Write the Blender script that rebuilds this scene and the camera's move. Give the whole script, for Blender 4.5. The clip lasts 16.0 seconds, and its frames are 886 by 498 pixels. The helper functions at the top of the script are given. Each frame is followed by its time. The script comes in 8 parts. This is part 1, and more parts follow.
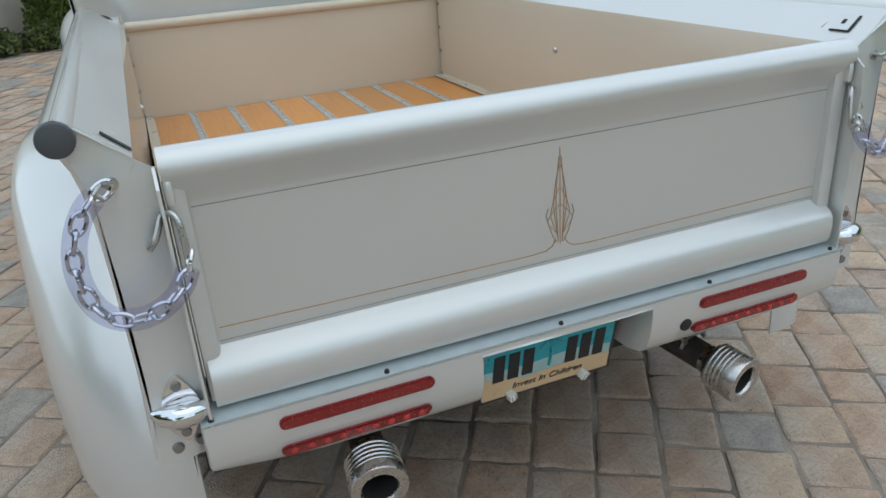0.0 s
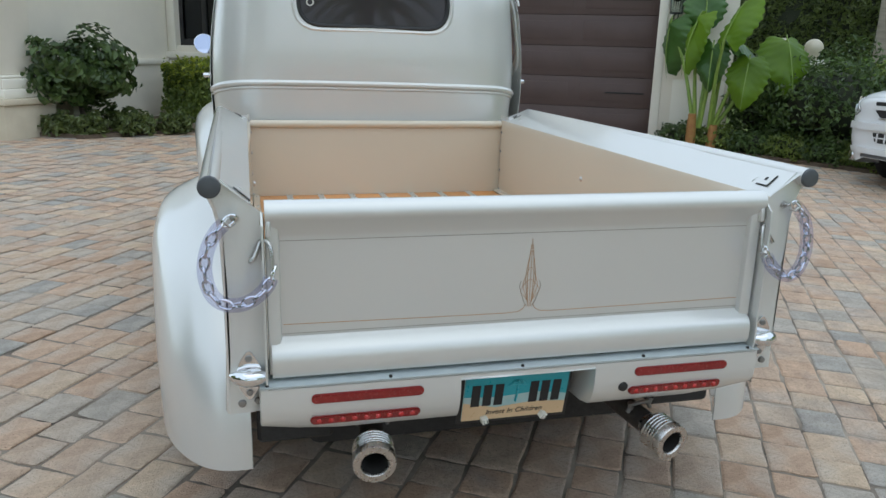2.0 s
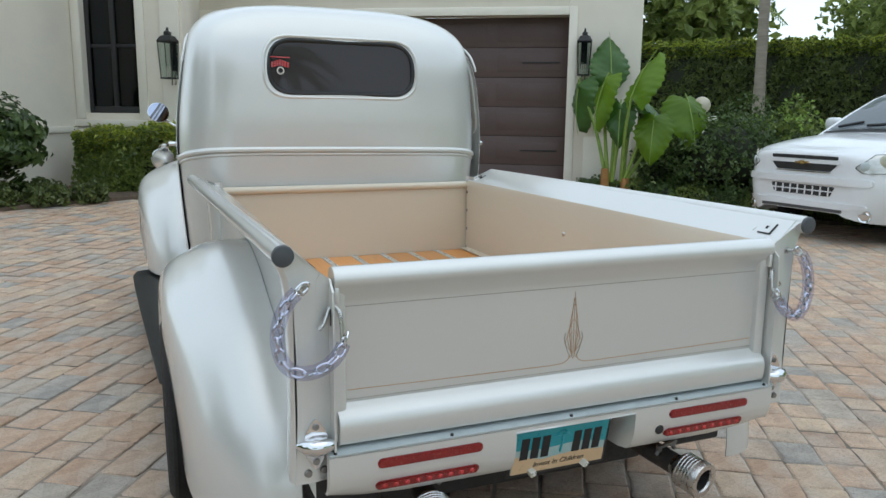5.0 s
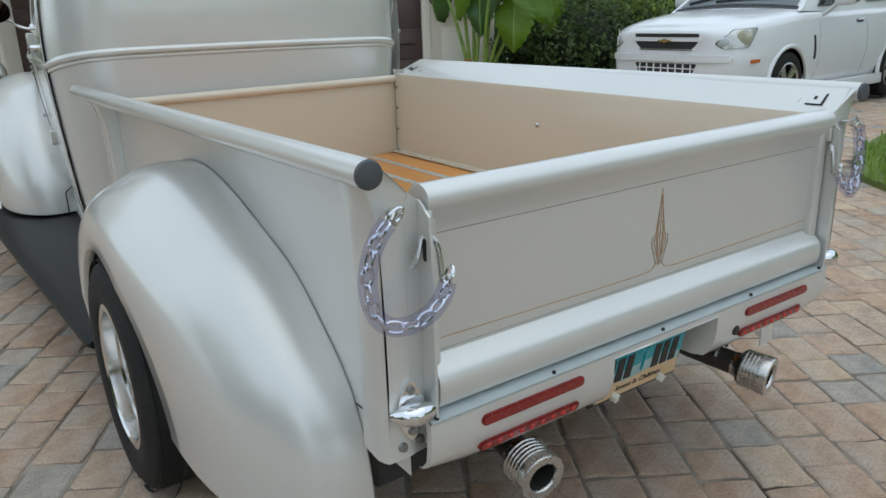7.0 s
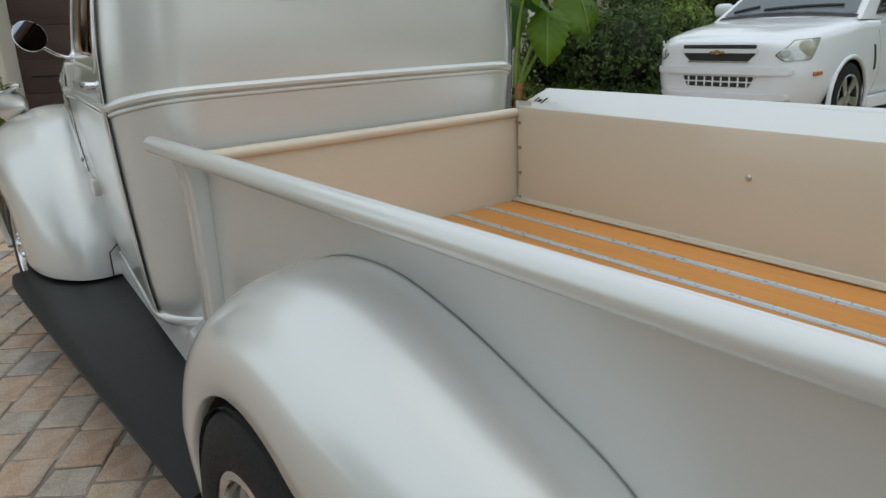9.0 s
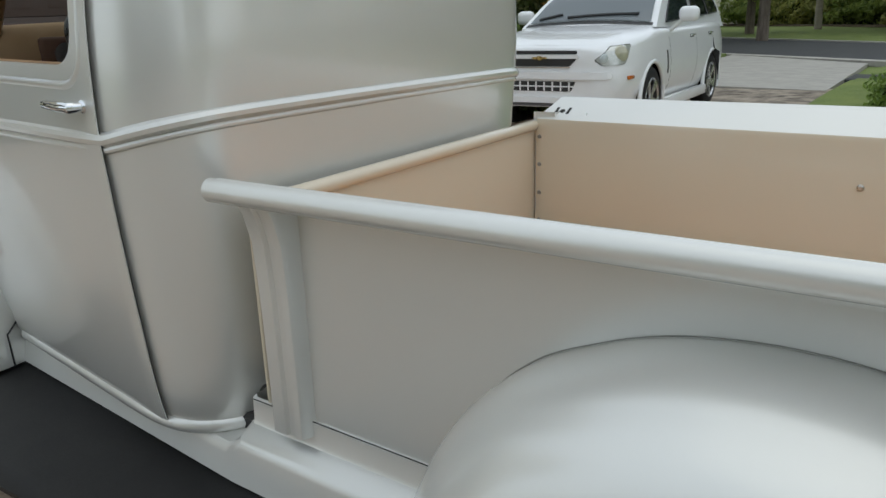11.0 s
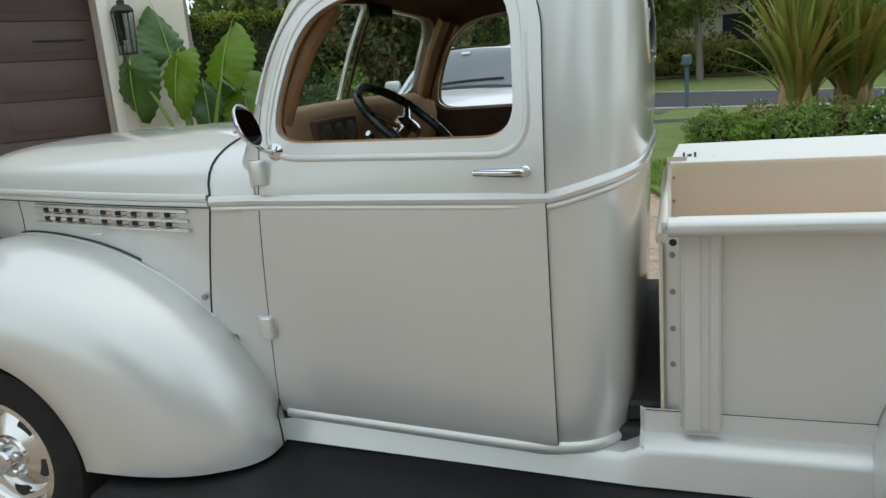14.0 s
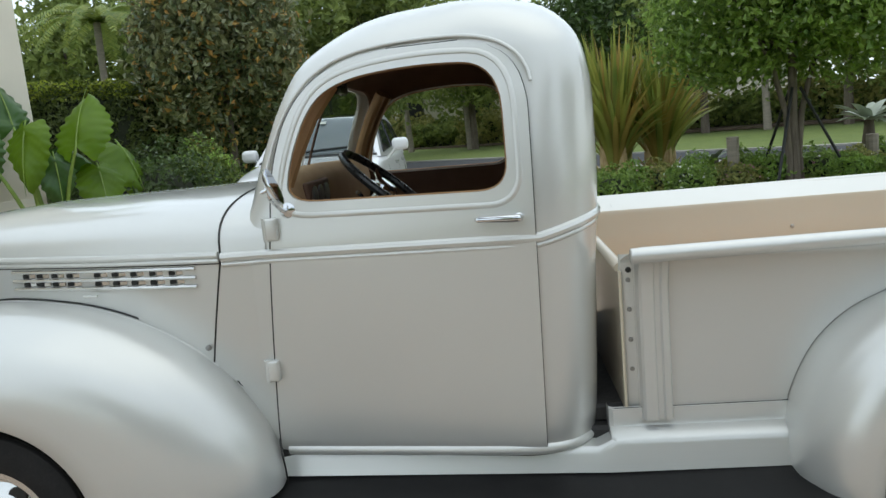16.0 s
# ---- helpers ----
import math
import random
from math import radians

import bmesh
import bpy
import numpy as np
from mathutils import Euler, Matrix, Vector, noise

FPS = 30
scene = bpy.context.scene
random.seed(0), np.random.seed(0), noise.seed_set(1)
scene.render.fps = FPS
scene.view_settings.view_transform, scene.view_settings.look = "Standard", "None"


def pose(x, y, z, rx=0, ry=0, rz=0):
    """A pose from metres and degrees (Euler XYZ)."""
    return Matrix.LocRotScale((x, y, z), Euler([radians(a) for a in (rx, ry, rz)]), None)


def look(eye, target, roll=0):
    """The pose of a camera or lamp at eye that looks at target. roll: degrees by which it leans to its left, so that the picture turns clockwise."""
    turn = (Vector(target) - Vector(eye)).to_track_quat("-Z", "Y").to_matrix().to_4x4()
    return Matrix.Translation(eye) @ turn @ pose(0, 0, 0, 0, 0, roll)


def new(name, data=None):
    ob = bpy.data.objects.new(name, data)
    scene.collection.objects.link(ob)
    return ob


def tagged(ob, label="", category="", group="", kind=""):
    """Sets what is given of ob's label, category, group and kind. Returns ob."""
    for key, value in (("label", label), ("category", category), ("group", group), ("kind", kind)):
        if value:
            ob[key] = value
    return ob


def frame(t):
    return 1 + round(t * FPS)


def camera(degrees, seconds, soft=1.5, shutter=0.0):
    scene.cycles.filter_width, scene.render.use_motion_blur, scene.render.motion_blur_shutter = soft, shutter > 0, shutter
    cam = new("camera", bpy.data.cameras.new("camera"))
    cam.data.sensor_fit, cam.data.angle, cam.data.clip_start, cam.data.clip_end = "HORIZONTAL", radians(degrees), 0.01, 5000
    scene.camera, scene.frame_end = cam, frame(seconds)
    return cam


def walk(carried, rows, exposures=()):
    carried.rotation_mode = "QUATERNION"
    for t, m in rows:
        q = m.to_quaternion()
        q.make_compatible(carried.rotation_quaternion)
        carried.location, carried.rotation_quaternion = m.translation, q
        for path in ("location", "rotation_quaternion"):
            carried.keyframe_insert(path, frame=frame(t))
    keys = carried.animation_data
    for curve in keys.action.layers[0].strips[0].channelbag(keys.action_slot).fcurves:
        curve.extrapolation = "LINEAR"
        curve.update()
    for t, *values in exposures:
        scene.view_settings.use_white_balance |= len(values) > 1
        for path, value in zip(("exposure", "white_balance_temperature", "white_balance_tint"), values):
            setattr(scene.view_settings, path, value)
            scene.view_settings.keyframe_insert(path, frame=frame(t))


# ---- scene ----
cam = camera(61.4, 16.0)
PATH = [
    (0, (-0.604, -1.027, 1.239), (0.046, 0.685, 0.434), -4.1),
    (0.5, (-0.669, -1.234, 1.27), (0.067, 0.486, 0.562), -3.6),
    (1, (-0.71, -1.388, 1.288), (0.01, 0.356, 0.624), -2.1),
    (1.5, (-0.666, -1.482, 1.28), (-0.123, 0.348, 0.683), 1.1),
    (2, (-0.637, -1.588, 1.303), (-0.14, 0.282, 0.794), 1.7),
    (2.5, (-0.734, -1.737, 1.33), (-0.219, 0.155, 0.935), 0.9),
    (3, (-0.809, -1.842, 1.339), (-0.281, 0.057, 0.999), 0.8),
    (3.2, (-0.809, -1.845, 1.343), (-0.265, 0.052, 1.019), 0.8),
    (5.3, (-1.06, -1.473, 1.309), (-0.218, 0.303, 0.938), 0.2),
    (5.5, (-1.125, -1.441, 1.312), (-0.202, 0.289, 0.918), -0.2),
    (6, (-1.229, -1.349, 1.313), (-0.163, 0.278, 0.846), -1.1),
    (6.5, (-1.227, -1.166, 1.287), (-0.146, 0.429, 0.75), -1.5),
    (7, (-1.246, -0.985, 1.256), (-0.161, 0.58, 0.646), -1.8),
    (7.5, (-1.33, -0.811, 1.269), (-0.248, 0.732, 0.598), -2.0),
    (8, (-1.315, -0.59, 1.243), (-0.239, 0.937, 0.53), -2.0),
    (8.5, (-1.265, -0.362, 1.259), (-0.206, 1.18, 0.553), -2.0),
    (9, (-1.301, -0.11, 1.309), (-0.193, 1.448, 0.721), -2.5),
    (9.2, (-1.32, -0.002, 1.325), (-0.183, 1.548, 0.773), -2.4),
    (11.3, (-1.667, 1.011, 1.315), (-0.084, 2.049, 0.67), -2.3),
    (11.5, (-1.688, 1.124, 1.321), (-0.093, 2.119, 0.639), -2.7),
    (12, (-1.797, 1.312, 1.318), (-0.167, 2.226, 0.607), -3.8),
    (12.5, (-2.042, 1.434, 1.338), (-0.345, 2.24, 0.653), -4.7),
    (13, (-2.197, 1.625, 1.339), (-0.443, 2.371, 0.734), -4.8),
    (13.5, (-2.31, 1.836, 1.376), (-0.517, 2.545, 0.845), -4.6),
    (14, (-2.513, 1.949, 1.401), (-0.678, 2.6, 0.945), -4.7),
    (14.5, (-2.636, 2.084, 1.408), (-0.768, 2.674, 1.002), -5.7),
    (15, (-2.669, 2.264, 1.426), (-0.783, 2.804, 1.036), -8.0),
    (15.5, (-2.758, 2.307, 1.421), (-0.838, 2.728, 1.052), -7.0),
    (16, (-2.961, 2.338, 1.438), (-0.998, 2.546, 1.118), -5.2),
]
walk(cam, [(t, look(eye, target, roll)) for t, eye, target, roll in PATH],
     exposures=[(0.0, 0.60, 6620, 1.5), (2.5, 0.74, 6620, 1.5), (5.5, 0.72, 6740, 1.5), (8.0, 0.50, 6950, 1.5), (9.0, 0.50, 7250, 3.5), (12.0, 0.56, 7300, 2.5), (14.0, 0.73, 7150, 1.5), (16.0, 0.78, 7150, 1.5)])

# ---- world, sun, exposure ----
SUN_EL, SUN_AZ = 76.0, 165.0
world = bpy.data.worlds.new("overcast_day")
scene.world = world
world.use_nodes = True
wn = world.node_tree
wn.nodes.clear()
sky = wn.nodes.new("ShaderNodeTexSky")
sky.sky_type = "NISHITA"
sky.sun_disc = False
sky.sun_elevation = radians(SUN_EL)
sky.sun_rotation = radians(SUN_AZ)
sky.air_density, sky.dust_density, sky.ozone_density = 1.0, 0.8, 1.0
bg = wn.nodes.new("ShaderNodeBackground")
bg.inputs["Strength"].default_value = 0.15
wout = wn.nodes.new("ShaderNodeOutputWorld")
# an even cloud layer over most of the clear sky
cloud = wn.nodes.new("ShaderNodeMix")
cloud.data_type = "RGBA"
cloud.inputs[0].default_value = 0.86
cloud.inputs[7].default_value = (4.2, 4.75, 5.85, 1)
wn.links.new(sky.outputs["Color"], cloud.inputs[6])
wn.links.new(cloud.outputs[2], bg.inputs["Color"])
wn.links.new(bg.outputs["Background"], wout.inputs["Surface"])

sun_data = bpy.data.lights.new("sun", "SUN")
sun_data.energy = 0.2
sun_data.angle = radians(70)
sun_data.color = (1.0, 0.97, 0.92)
sun = new("sun", sun_data)
_az = radians(SUN_AZ)
_sd = Vector((math.sin(_az) * math.cos(radians(SUN_EL)), math.cos(_az) * math.cos(radians(SUN_EL)), math.sin(radians(SUN_EL))))
sun.matrix_world = look(_sd * 40, (0, 0, 0))


# ---- materials ----
def node_mat(name):
    m = bpy.data.materials.new(name)
    m.use_nodes = True
    nt = m.node_tree
    b = nt.nodes["Principled BSDF"]
    return m, nt, b


def noise_tex(nt, scale, detail=4.0, rough=0.55, coords="Object", stretch=None):
    tc = nt.nodes.new("ShaderNodeTexCoord")
    src = tc.outputs[coords]
    if stretch:
        mp = nt.nodes.new("ShaderNodeMapping")
        mp.inputs["Scale"].default_value = stretch
        nt.links.new(src, mp.inputs["Vector"])
        src = mp.outputs["Vector"]
    n = nt.nodes.new("ShaderNodeTexNoise")
    n.inputs["Scale"].default_value = scale
    n.inputs["Detail"].default_value = detail
    n.inputs["Roughness"].default_value = rough
    nt.links.new(src, n.inputs["Vector"])
    return n


def ramp(nt, src, stops):
    r = nt.nodes.new("ShaderNodeValToRGB")
    while len(r.color_ramp.elements) < len(stops):
        r.color_ramp.elements.new(0.5)
    for e, (p, c) in zip(r.color_ramp.elements, stops):
        e.position = p
        e.color = (*c, 1) if len(c) == 3 else c
    nt.links.new(src, r.inputs["Fac"])
    return r


def mix_col(nt, a, b, fac, mode="MIX"):
    m = nt.nodes.new("ShaderNodeMix")
    m.data_type, m.blend_type = "RGBA", mode
    for sock, v in ((m.inputs[0], fac), (m.inputs[6], a), (m.inputs[7], b)):
        if isinstance(v, (int, float)):
            sock.default_value = v
        elif isinstance(v, tuple):
            sock.default_value = (*v, 1)
        else:
            nt.links.new(v, sock)
    return m.outputs[2]


def bump(nt, b, src, strength, distance=0.01):
    n = nt.nodes.new("ShaderNodeBump")
    n.inputs["Strength"].default_value = strength
    n.inputs["Distance"].default_value = distance
    nt.links.new(src, n.inputs["Height"])
    nt.links.new(n.outputs["Normal"], b.inputs["Normal"])


def surface(name, c1, c2=None, rough=0.6, metal=0.0, scale=6.0, fine=60.0, bump_s=0.1, bump_d=0.004, coat=0.0, coords="Object", stretch=None, rough_var=0.1, island=0.0, objrand=0.0):
    """A surface with large-scale mottling between two colours, fine grain in bump and gloss, and variation from piece to piece."""
    m, nt, b = node_mat(name)
    c2 = c2 or tuple(v * 0.85 for v in c1)
    big = noise_tex(nt, scale, 5, 0.6, coords, stretch)
    small = noise_tex(nt, fine, 3, 0.6, coords, stretch)
    col = ramp(nt, big.outputs["Fac"], [(0.32, c1), (0.68, c2)]).outputs["Color"]
    if island or objrand:
        if island:
            g = nt.nodes.new("ShaderNodeNewGeometry").outputs["Random Per Island"]
        else:
            g = nt.nodes.new("ShaderNodeObjectInfo").outputs["Random"]
        k = max(island, objrand)
        v = ramp(nt, g, [(0.0, (1 - k,) * 3), (1.0, (1.0 + k * 0.5,) * 3)]).outputs["Color"]
        col = mix_col(nt, col, v, 1.0, "MULTIPLY")
    nt.links.new(col, b.inputs["Base Color"])
    r = ramp(nt, small.outputs["Fac"], [(0.3, (max(rough - rough_var, 0.02),) * 3), (0.7, (min(rough + rough_var, 1.0),) * 3)])
    nt.links.new(r.outputs["Color"], b.inputs["Roughness"])
    b.inputs["Metallic"].default_value = metal
    b.inputs["Coat Weight"].default_value = coat
    b.inputs["Coat Roughness"].default_value = 0.08
    if bump_s:
        bump(nt, b, small.outputs["Fac"], bump_s, bump_d)
    return m


def pearl_paint(name, col, flake, gloss):
    m, nt, b = node_mat(name)
    big = noise_tex(nt, 1.6, 3, 0.5)
    fl = noise_tex(nt, 900, 1, 0.5)
    c = ramp(nt, big.outputs["Fac"], [(0.35, col), (0.65, tuple(v * 0.97 for v in col))]).outputs["Color"]
    nt.links.new(c, b.inputs["Base Color"])
    b.inputs["Metallic"].default_value = flake
    r = ramp(nt, fl.outputs["Fac"], [(0.3, (gloss - 0.008,) * 3), (0.7, (gloss + 0.008,) * 3)])
    nt.links.new(r.outputs["Color"], b.inputs["Roughness"])
    b.inputs["Coat Weight"].default_value = 1.0
    b.inputs["Coat Roughness"].default_value = 0.10
    b.inputs["Coat IOR"].default_value = 1.5
    orange = noise_tex(nt, 120, 1, 0.4)
    bump(nt, b, orange.outputs["Fac"], 0.004, 0.001)
    return m


def leaf_mat(name, c1, c2, rough=0.45, trans=0.35):
    m, nt, b = node_mat(name)
    g = nt.nodes.new("ShaderNodeNewGeometry")
    big = noise_tex(nt, 1.2, 3, 0.6)
    a = nt.nodes.new("ShaderNodeMath")
    a.operation = "MULTIPLY_ADD"
    nt.links.new(g.outputs["Random Per Island"], a.inputs[0])
    a.inputs[1].default_value = 0.6
    nt.links.new(big.outputs["Fac"], a.inputs[2])
    c = ramp(nt, a.outputs[0], [(0.35, c1), (1.15, c2)])
    nt.links.new(c.outputs["Color"], b.inputs["Base Color"])
    b.inputs["Roughness"].default_value = rough
    t = nt.nodes.new("ShaderNodeBsdfTranslucent")
    nt.links.new(c.outputs["Color"], t.inputs["Color"])
    mx = nt.nodes.new("ShaderNodeMixShader")
    mx.inputs[0].default_value = trans
    out = nt.nodes["Material Output"]
    nt.links.new(b.outputs[0], mx.inputs[1])
    nt.links.new(t.outputs[0], mx.inputs[2])
    nt.links.new(mx.outputs[0], out.inputs["Surface"])
    return m


def glass_mat(name, tint, clear, rough=0.02, base=(0.005, 0.006, 0.006)):
    """Thin glazing: tinted see-through sheet under a real glossy surface."""
    m, nt, b = node_mat(name)
    b.inputs["Base Color"].default_value = (*base, 1)
    b.inputs["Roughness"].default_value = rough
    b.inputs["IOR"].default_value = 1.5
    t = nt.nodes.new("ShaderNodeBsdfTransparent")
    t.inputs["Color"].default_value = (*tint, 1)
    mx = nt.nodes.new("ShaderNodeMixShader")
    mx.inputs[0].default_value = clear
    nt.links.new(b.outputs[0], mx.inputs[1])
    nt.links.new(t.outputs[0], mx.inputs[2])
    nt.links.new(mx.outputs[0], nt.nodes["Material Output"].inputs["Surface"])
    return m


def paver_mat(name, source):
    """Concrete paver: blended tan, rose, brown and charcoal from piece to piece, with mottling and pits."""
    m, nt, b = node_mat(name)
    if source == "island":
        g = nt.nodes.new("ShaderNodeNewGeometry").outputs["Random Per Island"]
    else:
        g = nt.nodes.new("ShaderNodeObjectInfo").outputs["Random"]
    base = ramp(nt, g, [(0.0, (0.520, 0.362, 0.256)), (0.18, (0.630, 0.458, 0.335)), (0.32, (0.570, 0.425, 0.326)), (0.46, (0.680, 0.540, 0.400)), (0.58, (0.550, 0.439, 0.344)), (0.72, (0.620, 0.439, 0.316)), (0.82, (0.560, 0.487, 0.405)), (0.90, (0.460, 0.434, 0.395)), (0.95, (0.400, 0.391, 0.367)), (1.0, (0.500, 0.454, 0.391))])
    tone = noise_tex(nt, 3.4, 3, 0.6)
    big = noise_tex(nt, 9.0, 5, 0.7)
    fine = noise_tex(nt, 85, 5, 0.75)
    pits = noise_tex(nt, 190, 2, 0.5)
    c = mix_col(nt, base.outputs["Color"], (0.51, 0.47, 0.425), ramp(nt, tone.outputs["Fac"], [(0.46, (0, 0, 0)), (0.70, (0.75,) * 3)]).outputs["Color"])
    c = mix_col(nt, c, ramp(nt, big.outputs["Fac"], [(0.25, (0.66, 0.62, 0.60)), (0.75, (1.18, 1.15, 1.10))]).outputs["Color"], 1.0, "MULTIPLY")
    c = mix_col(nt, c, ramp(nt, fine.outputs["Fac"], [(0.28, (0.66, 0.64, 0.61)), (0.44, (0.92, 0.91, 0.90)), (0.68, (1.12, 1.11, 1.10))]).outputs["Color"], 1.0, "MULTIPLY")
    c = mix_col(nt, c, ramp(nt, pits.outputs["Fac"], [(0.30, (0.40, 0.38, 0.35)), (0.37, (1, 1, 1))]).outputs["Color"], 1.0, "MULTIPLY")
    nt.links.new(c, b.inputs["Base Color"])
    b.inputs["Roughness"].default_value = 0.85
    relief = nt.nodes.new("ShaderNodeMath")
    relief.operation = "MULTIPLY_ADD"
    nt.links.new(pits.outputs["Fac"], relief.inputs[0])
    relief.inputs[1].default_value = 0.5
    nt.links.new(fine.outputs["Fac"], relief.inputs[2])
    bump(nt, b, relief.outputs[0], 0.9, 0.008)
    return m


PAINT = pearl_paint("pearl_white_paint", (0.69, 0.69, 0.66), 0.42, 0.36)
# cream with the wood floor's warm bounce mixed into the colour
BED_PAINT = pearl_paint("cream_bounce_bed_paint", (0.645, 0.56, 0.43), 0.0, 0.40)
CHROME = surface("chrome", (0.78, 0.79, 0.80), (0.70, 0.71, 0.72), 0.08, 1.0, 8, 90, 0.0, rough_var=0.04)
STEEL = surface("brushed_stainless", (0.58, 0.57, 0.55), (0.52, 0.51, 0.49), 0.28, 1.0, 5, 60, 0.0, rough_var=0.03)
LOUVRE = surface("louvre_chrome", (0.72, 0.71, 0.69), (0.64, 0.63, 0.61), 0.18, 1.0, 20, 150, 0.03, 0.001)
LEDGE = surface("galvanised_strip", (0.50, 0.55, 0.55), (0.44, 0.49, 0.50), 0.4, 0.1, 20, 150, 0.05, 0.001)
BED_STEEL = surface("polished_bed_strip", (0.60, 0.63, 0.63), (0.54, 0.57, 0.57), 0.3, 0.55, 8, 60, 0.0, rough_var=0.04)
RIM = surface("polished_rim", (0.74, 0.73, 0.71), (0.68, 0.67, 0.65), 0.16, 1.0, 6, 40, 0.0, rough_var=0.03)
DULL_STEEL = surface("dull_zinc_steel", (0.35, 0.35, 0.34), (0.25, 0.24, 0.23), 0.45, 0.9, 14, 120, 0.1, 0.001)
PIPE = surface("heat_darkened_pipe", (0.085, 0.072, 0.062), (0.035, 0.031, 0.028), 0.6, 0.4, 18, 90, 0.15, 0.002)
SOOT = surface("soot", (0.012, 0.011, 0.01), (0.02, 0.018, 0.016), 0.9)
RUBBER = surface("black_rubber", (0.014, 0.014, 0.0145), (0.024, 0.023, 0.023), 0.7, 0.0, 10, 140, 0.2, 0.002)
MAT_RUBBER = surface("running_board_mat", (0.009, 0.009, 0.0095), (0.014, 0.0135, 0.0135), 0.45, 0.0, 9, 300, 0.25, 0.002)
for m_ in (RUBBER, MAT_RUBBER):
    m_.node_tree.nodes["Principled BSDF"].inputs["Specular IOR Level"].default_value = 0.22
GASKET = surface("black_gasket", (0.012, 0.012, 0.012), (0.02, 0.02, 0.02), 0.4)
WELT = surface("fender_welting", (0.30, 0.295, 0.27), (0.24, 0.235, 0.21), 0.6, bump_s=0)
SEAM = surface("dark_seam", (0.02, 0.02, 0.018), (0.03, 0.03, 0.028), 0.8, bump_s=0)
CAP_GREY = surface("dark_grey_cap", (0.06, 0.065, 0.07), (0.085, 0.09, 0.095), 0.55)
RED_LENS = surface("red_lens", (0.26, 0.016, 0.014), (0.20, 0.012, 0.012), 0.22, 0.0, 30, 200, 0.05, 0.001, coat=0.3)
RED_LED = surface("bright_red_lens", (0.55, 0.03, 0.03), (0.40, 0.02, 0.02), 0.15, 0.0, 30, 200, 0.05, 0.001, coat=0.5)
GOLD_LINE = surface("copper_pinstripe", (0.50, 0.29, 0.14), (0.46, 0.26, 0.12), 0.35, 0.2, bump_s=0)
GREY_LINE = surface("grey_pinstripe", (0.33, 0.30, 0.26), (0.30, 0.27, 0.23), 0.4, bump_s=0)
UPHOLSTERY = surface("tan_upholstery", (0.36, 0.20, 0.09), (0.28, 0.15, 0.065), 0.55, 0.0, 7, 220, 0.3, 0.002)
DASH = surface("tan_dashboard", (0.46, 0.30, 0.17), (0.40, 0.25, 0.13), 0.75, 0.0, 7, 200, 0.1, 0.001)
HEADLINER = surface("dark_brown_headliner", (0.16, 0.085, 0.055), (0.12, 0.062, 0.04), 0.8, 0.0, 8, 260, 0.3, 0.002)
WHEEL_BLACK = surface("black_wheel_rim", (0.012, 0.012, 0.013), (0.02, 0.02, 0.02), 0.3)
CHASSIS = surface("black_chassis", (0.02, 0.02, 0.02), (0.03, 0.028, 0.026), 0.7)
CLEAR_TUBE = glass_mat("clear_vinyl_tube", (0.88, 0.88, 0.95), 0.90, 0.08, (0.36, 0.37, 0.52))
GLASS = glass_mat("window_glass", (0.93, 0.96, 0.95), 0.93)
# tinted pane; its base is raised to carry reflected sky and trees
DARK_GLASS = glass_mat("tinted_glass", (0.16, 0.145, 0.145), 0.45, 0.03, (0.085, 0.077, 0.078))
PRIVACY_GLASS = glass_mat("privacy_glass", (0.10, 0.11, 0.11), 0.10, 0.02, (0.008, 0.009, 0.010))
DOOR_GLASS = glass_mat("door_glass", (0.16, 0.19, 0.20), 0.22, 0.02, (0.022, 0.030, 0.034))
# grey base paints in the sky reflection that the gloss leaves too weak
CAR_GLASS = glass_mat("car_glass", (0.30, 0.34, 0.35), 0.25, 0.02, (0.19, 0.215, 0.23))
HOUSE_GLASS = glass_mat("house_glass", (0.12, 0.13, 0.14), 0.35)
MIRROR = surface("mirror_silver", (0.44, 0.49, 0.62), (0.42, 0.47, 0.60), 0.03, 1.0, bump_s=0, rough_var=0.01)
STUCCO = surface("cream_stucco", (0.76, 0.71, 0.60), (0.71, 0.66, 0.56), 0.9, 0.0, 1.5, 120, 0.35, 0.004, coords="Object")
TRIM = surface("pale_stucco_trim", (0.80, 0.76, 0.66), (0.76, 0.72, 0.62), 0.85, 0.0, 2.0, 120, 0.2, 0.003)
STONE = surface("travertine", (0.62, 0.55, 0.42), (0.54, 0.47, 0.35), 0.8, 0.0, 4, 60, 0.3, 0.004)
BROWN_DOOR = surface("brown_garage_paint", (0.092, 0.060, 0.053), (0.080, 0.052, 0.046), 0.55, 0.0, 3, 120, 0.15, 0.002)
DASH.node_tree.nodes["Principled BSDF"].inputs["Specular IOR Level"].default_value = 0.2
DARK_FRAME = surface("black_window_frame", (0.018, 0.018, 0.02), (0.028, 0.028, 0.03), 0.4)
IRON = surface("black_iron", (0.015, 0.015, 0.016), (0.03, 0.029, 0.028), 0.5, 0.3)
LAMP_WHITE = surface("opal_globe", (0.60, 0.55, 0.44), (0.54, 0.49, 0.39), 0.35)
WHITE_PLASTER = surface("white_plaster", (0.70, 0.68, 0.62), (0.62, 0.60, 0.54), 0.8)
CAR_WHITE = surface("white_car_paint", (0.78, 0.79, 0.80), (0.75, 0.76, 0.77), 0.32, 0.0, 3, 200, 0.0, coat=0.8, rough_var=0.04)
CAR_GREY = surface("grey_car_plastic", (0.10, 0.10, 0.105), (0.08, 0.08, 0.085), 0.6)
CAR_BLACK = surface("black_car_plastic", (0.015, 0.015, 0.016), (0.025, 0.025, 0.026), 0.5)
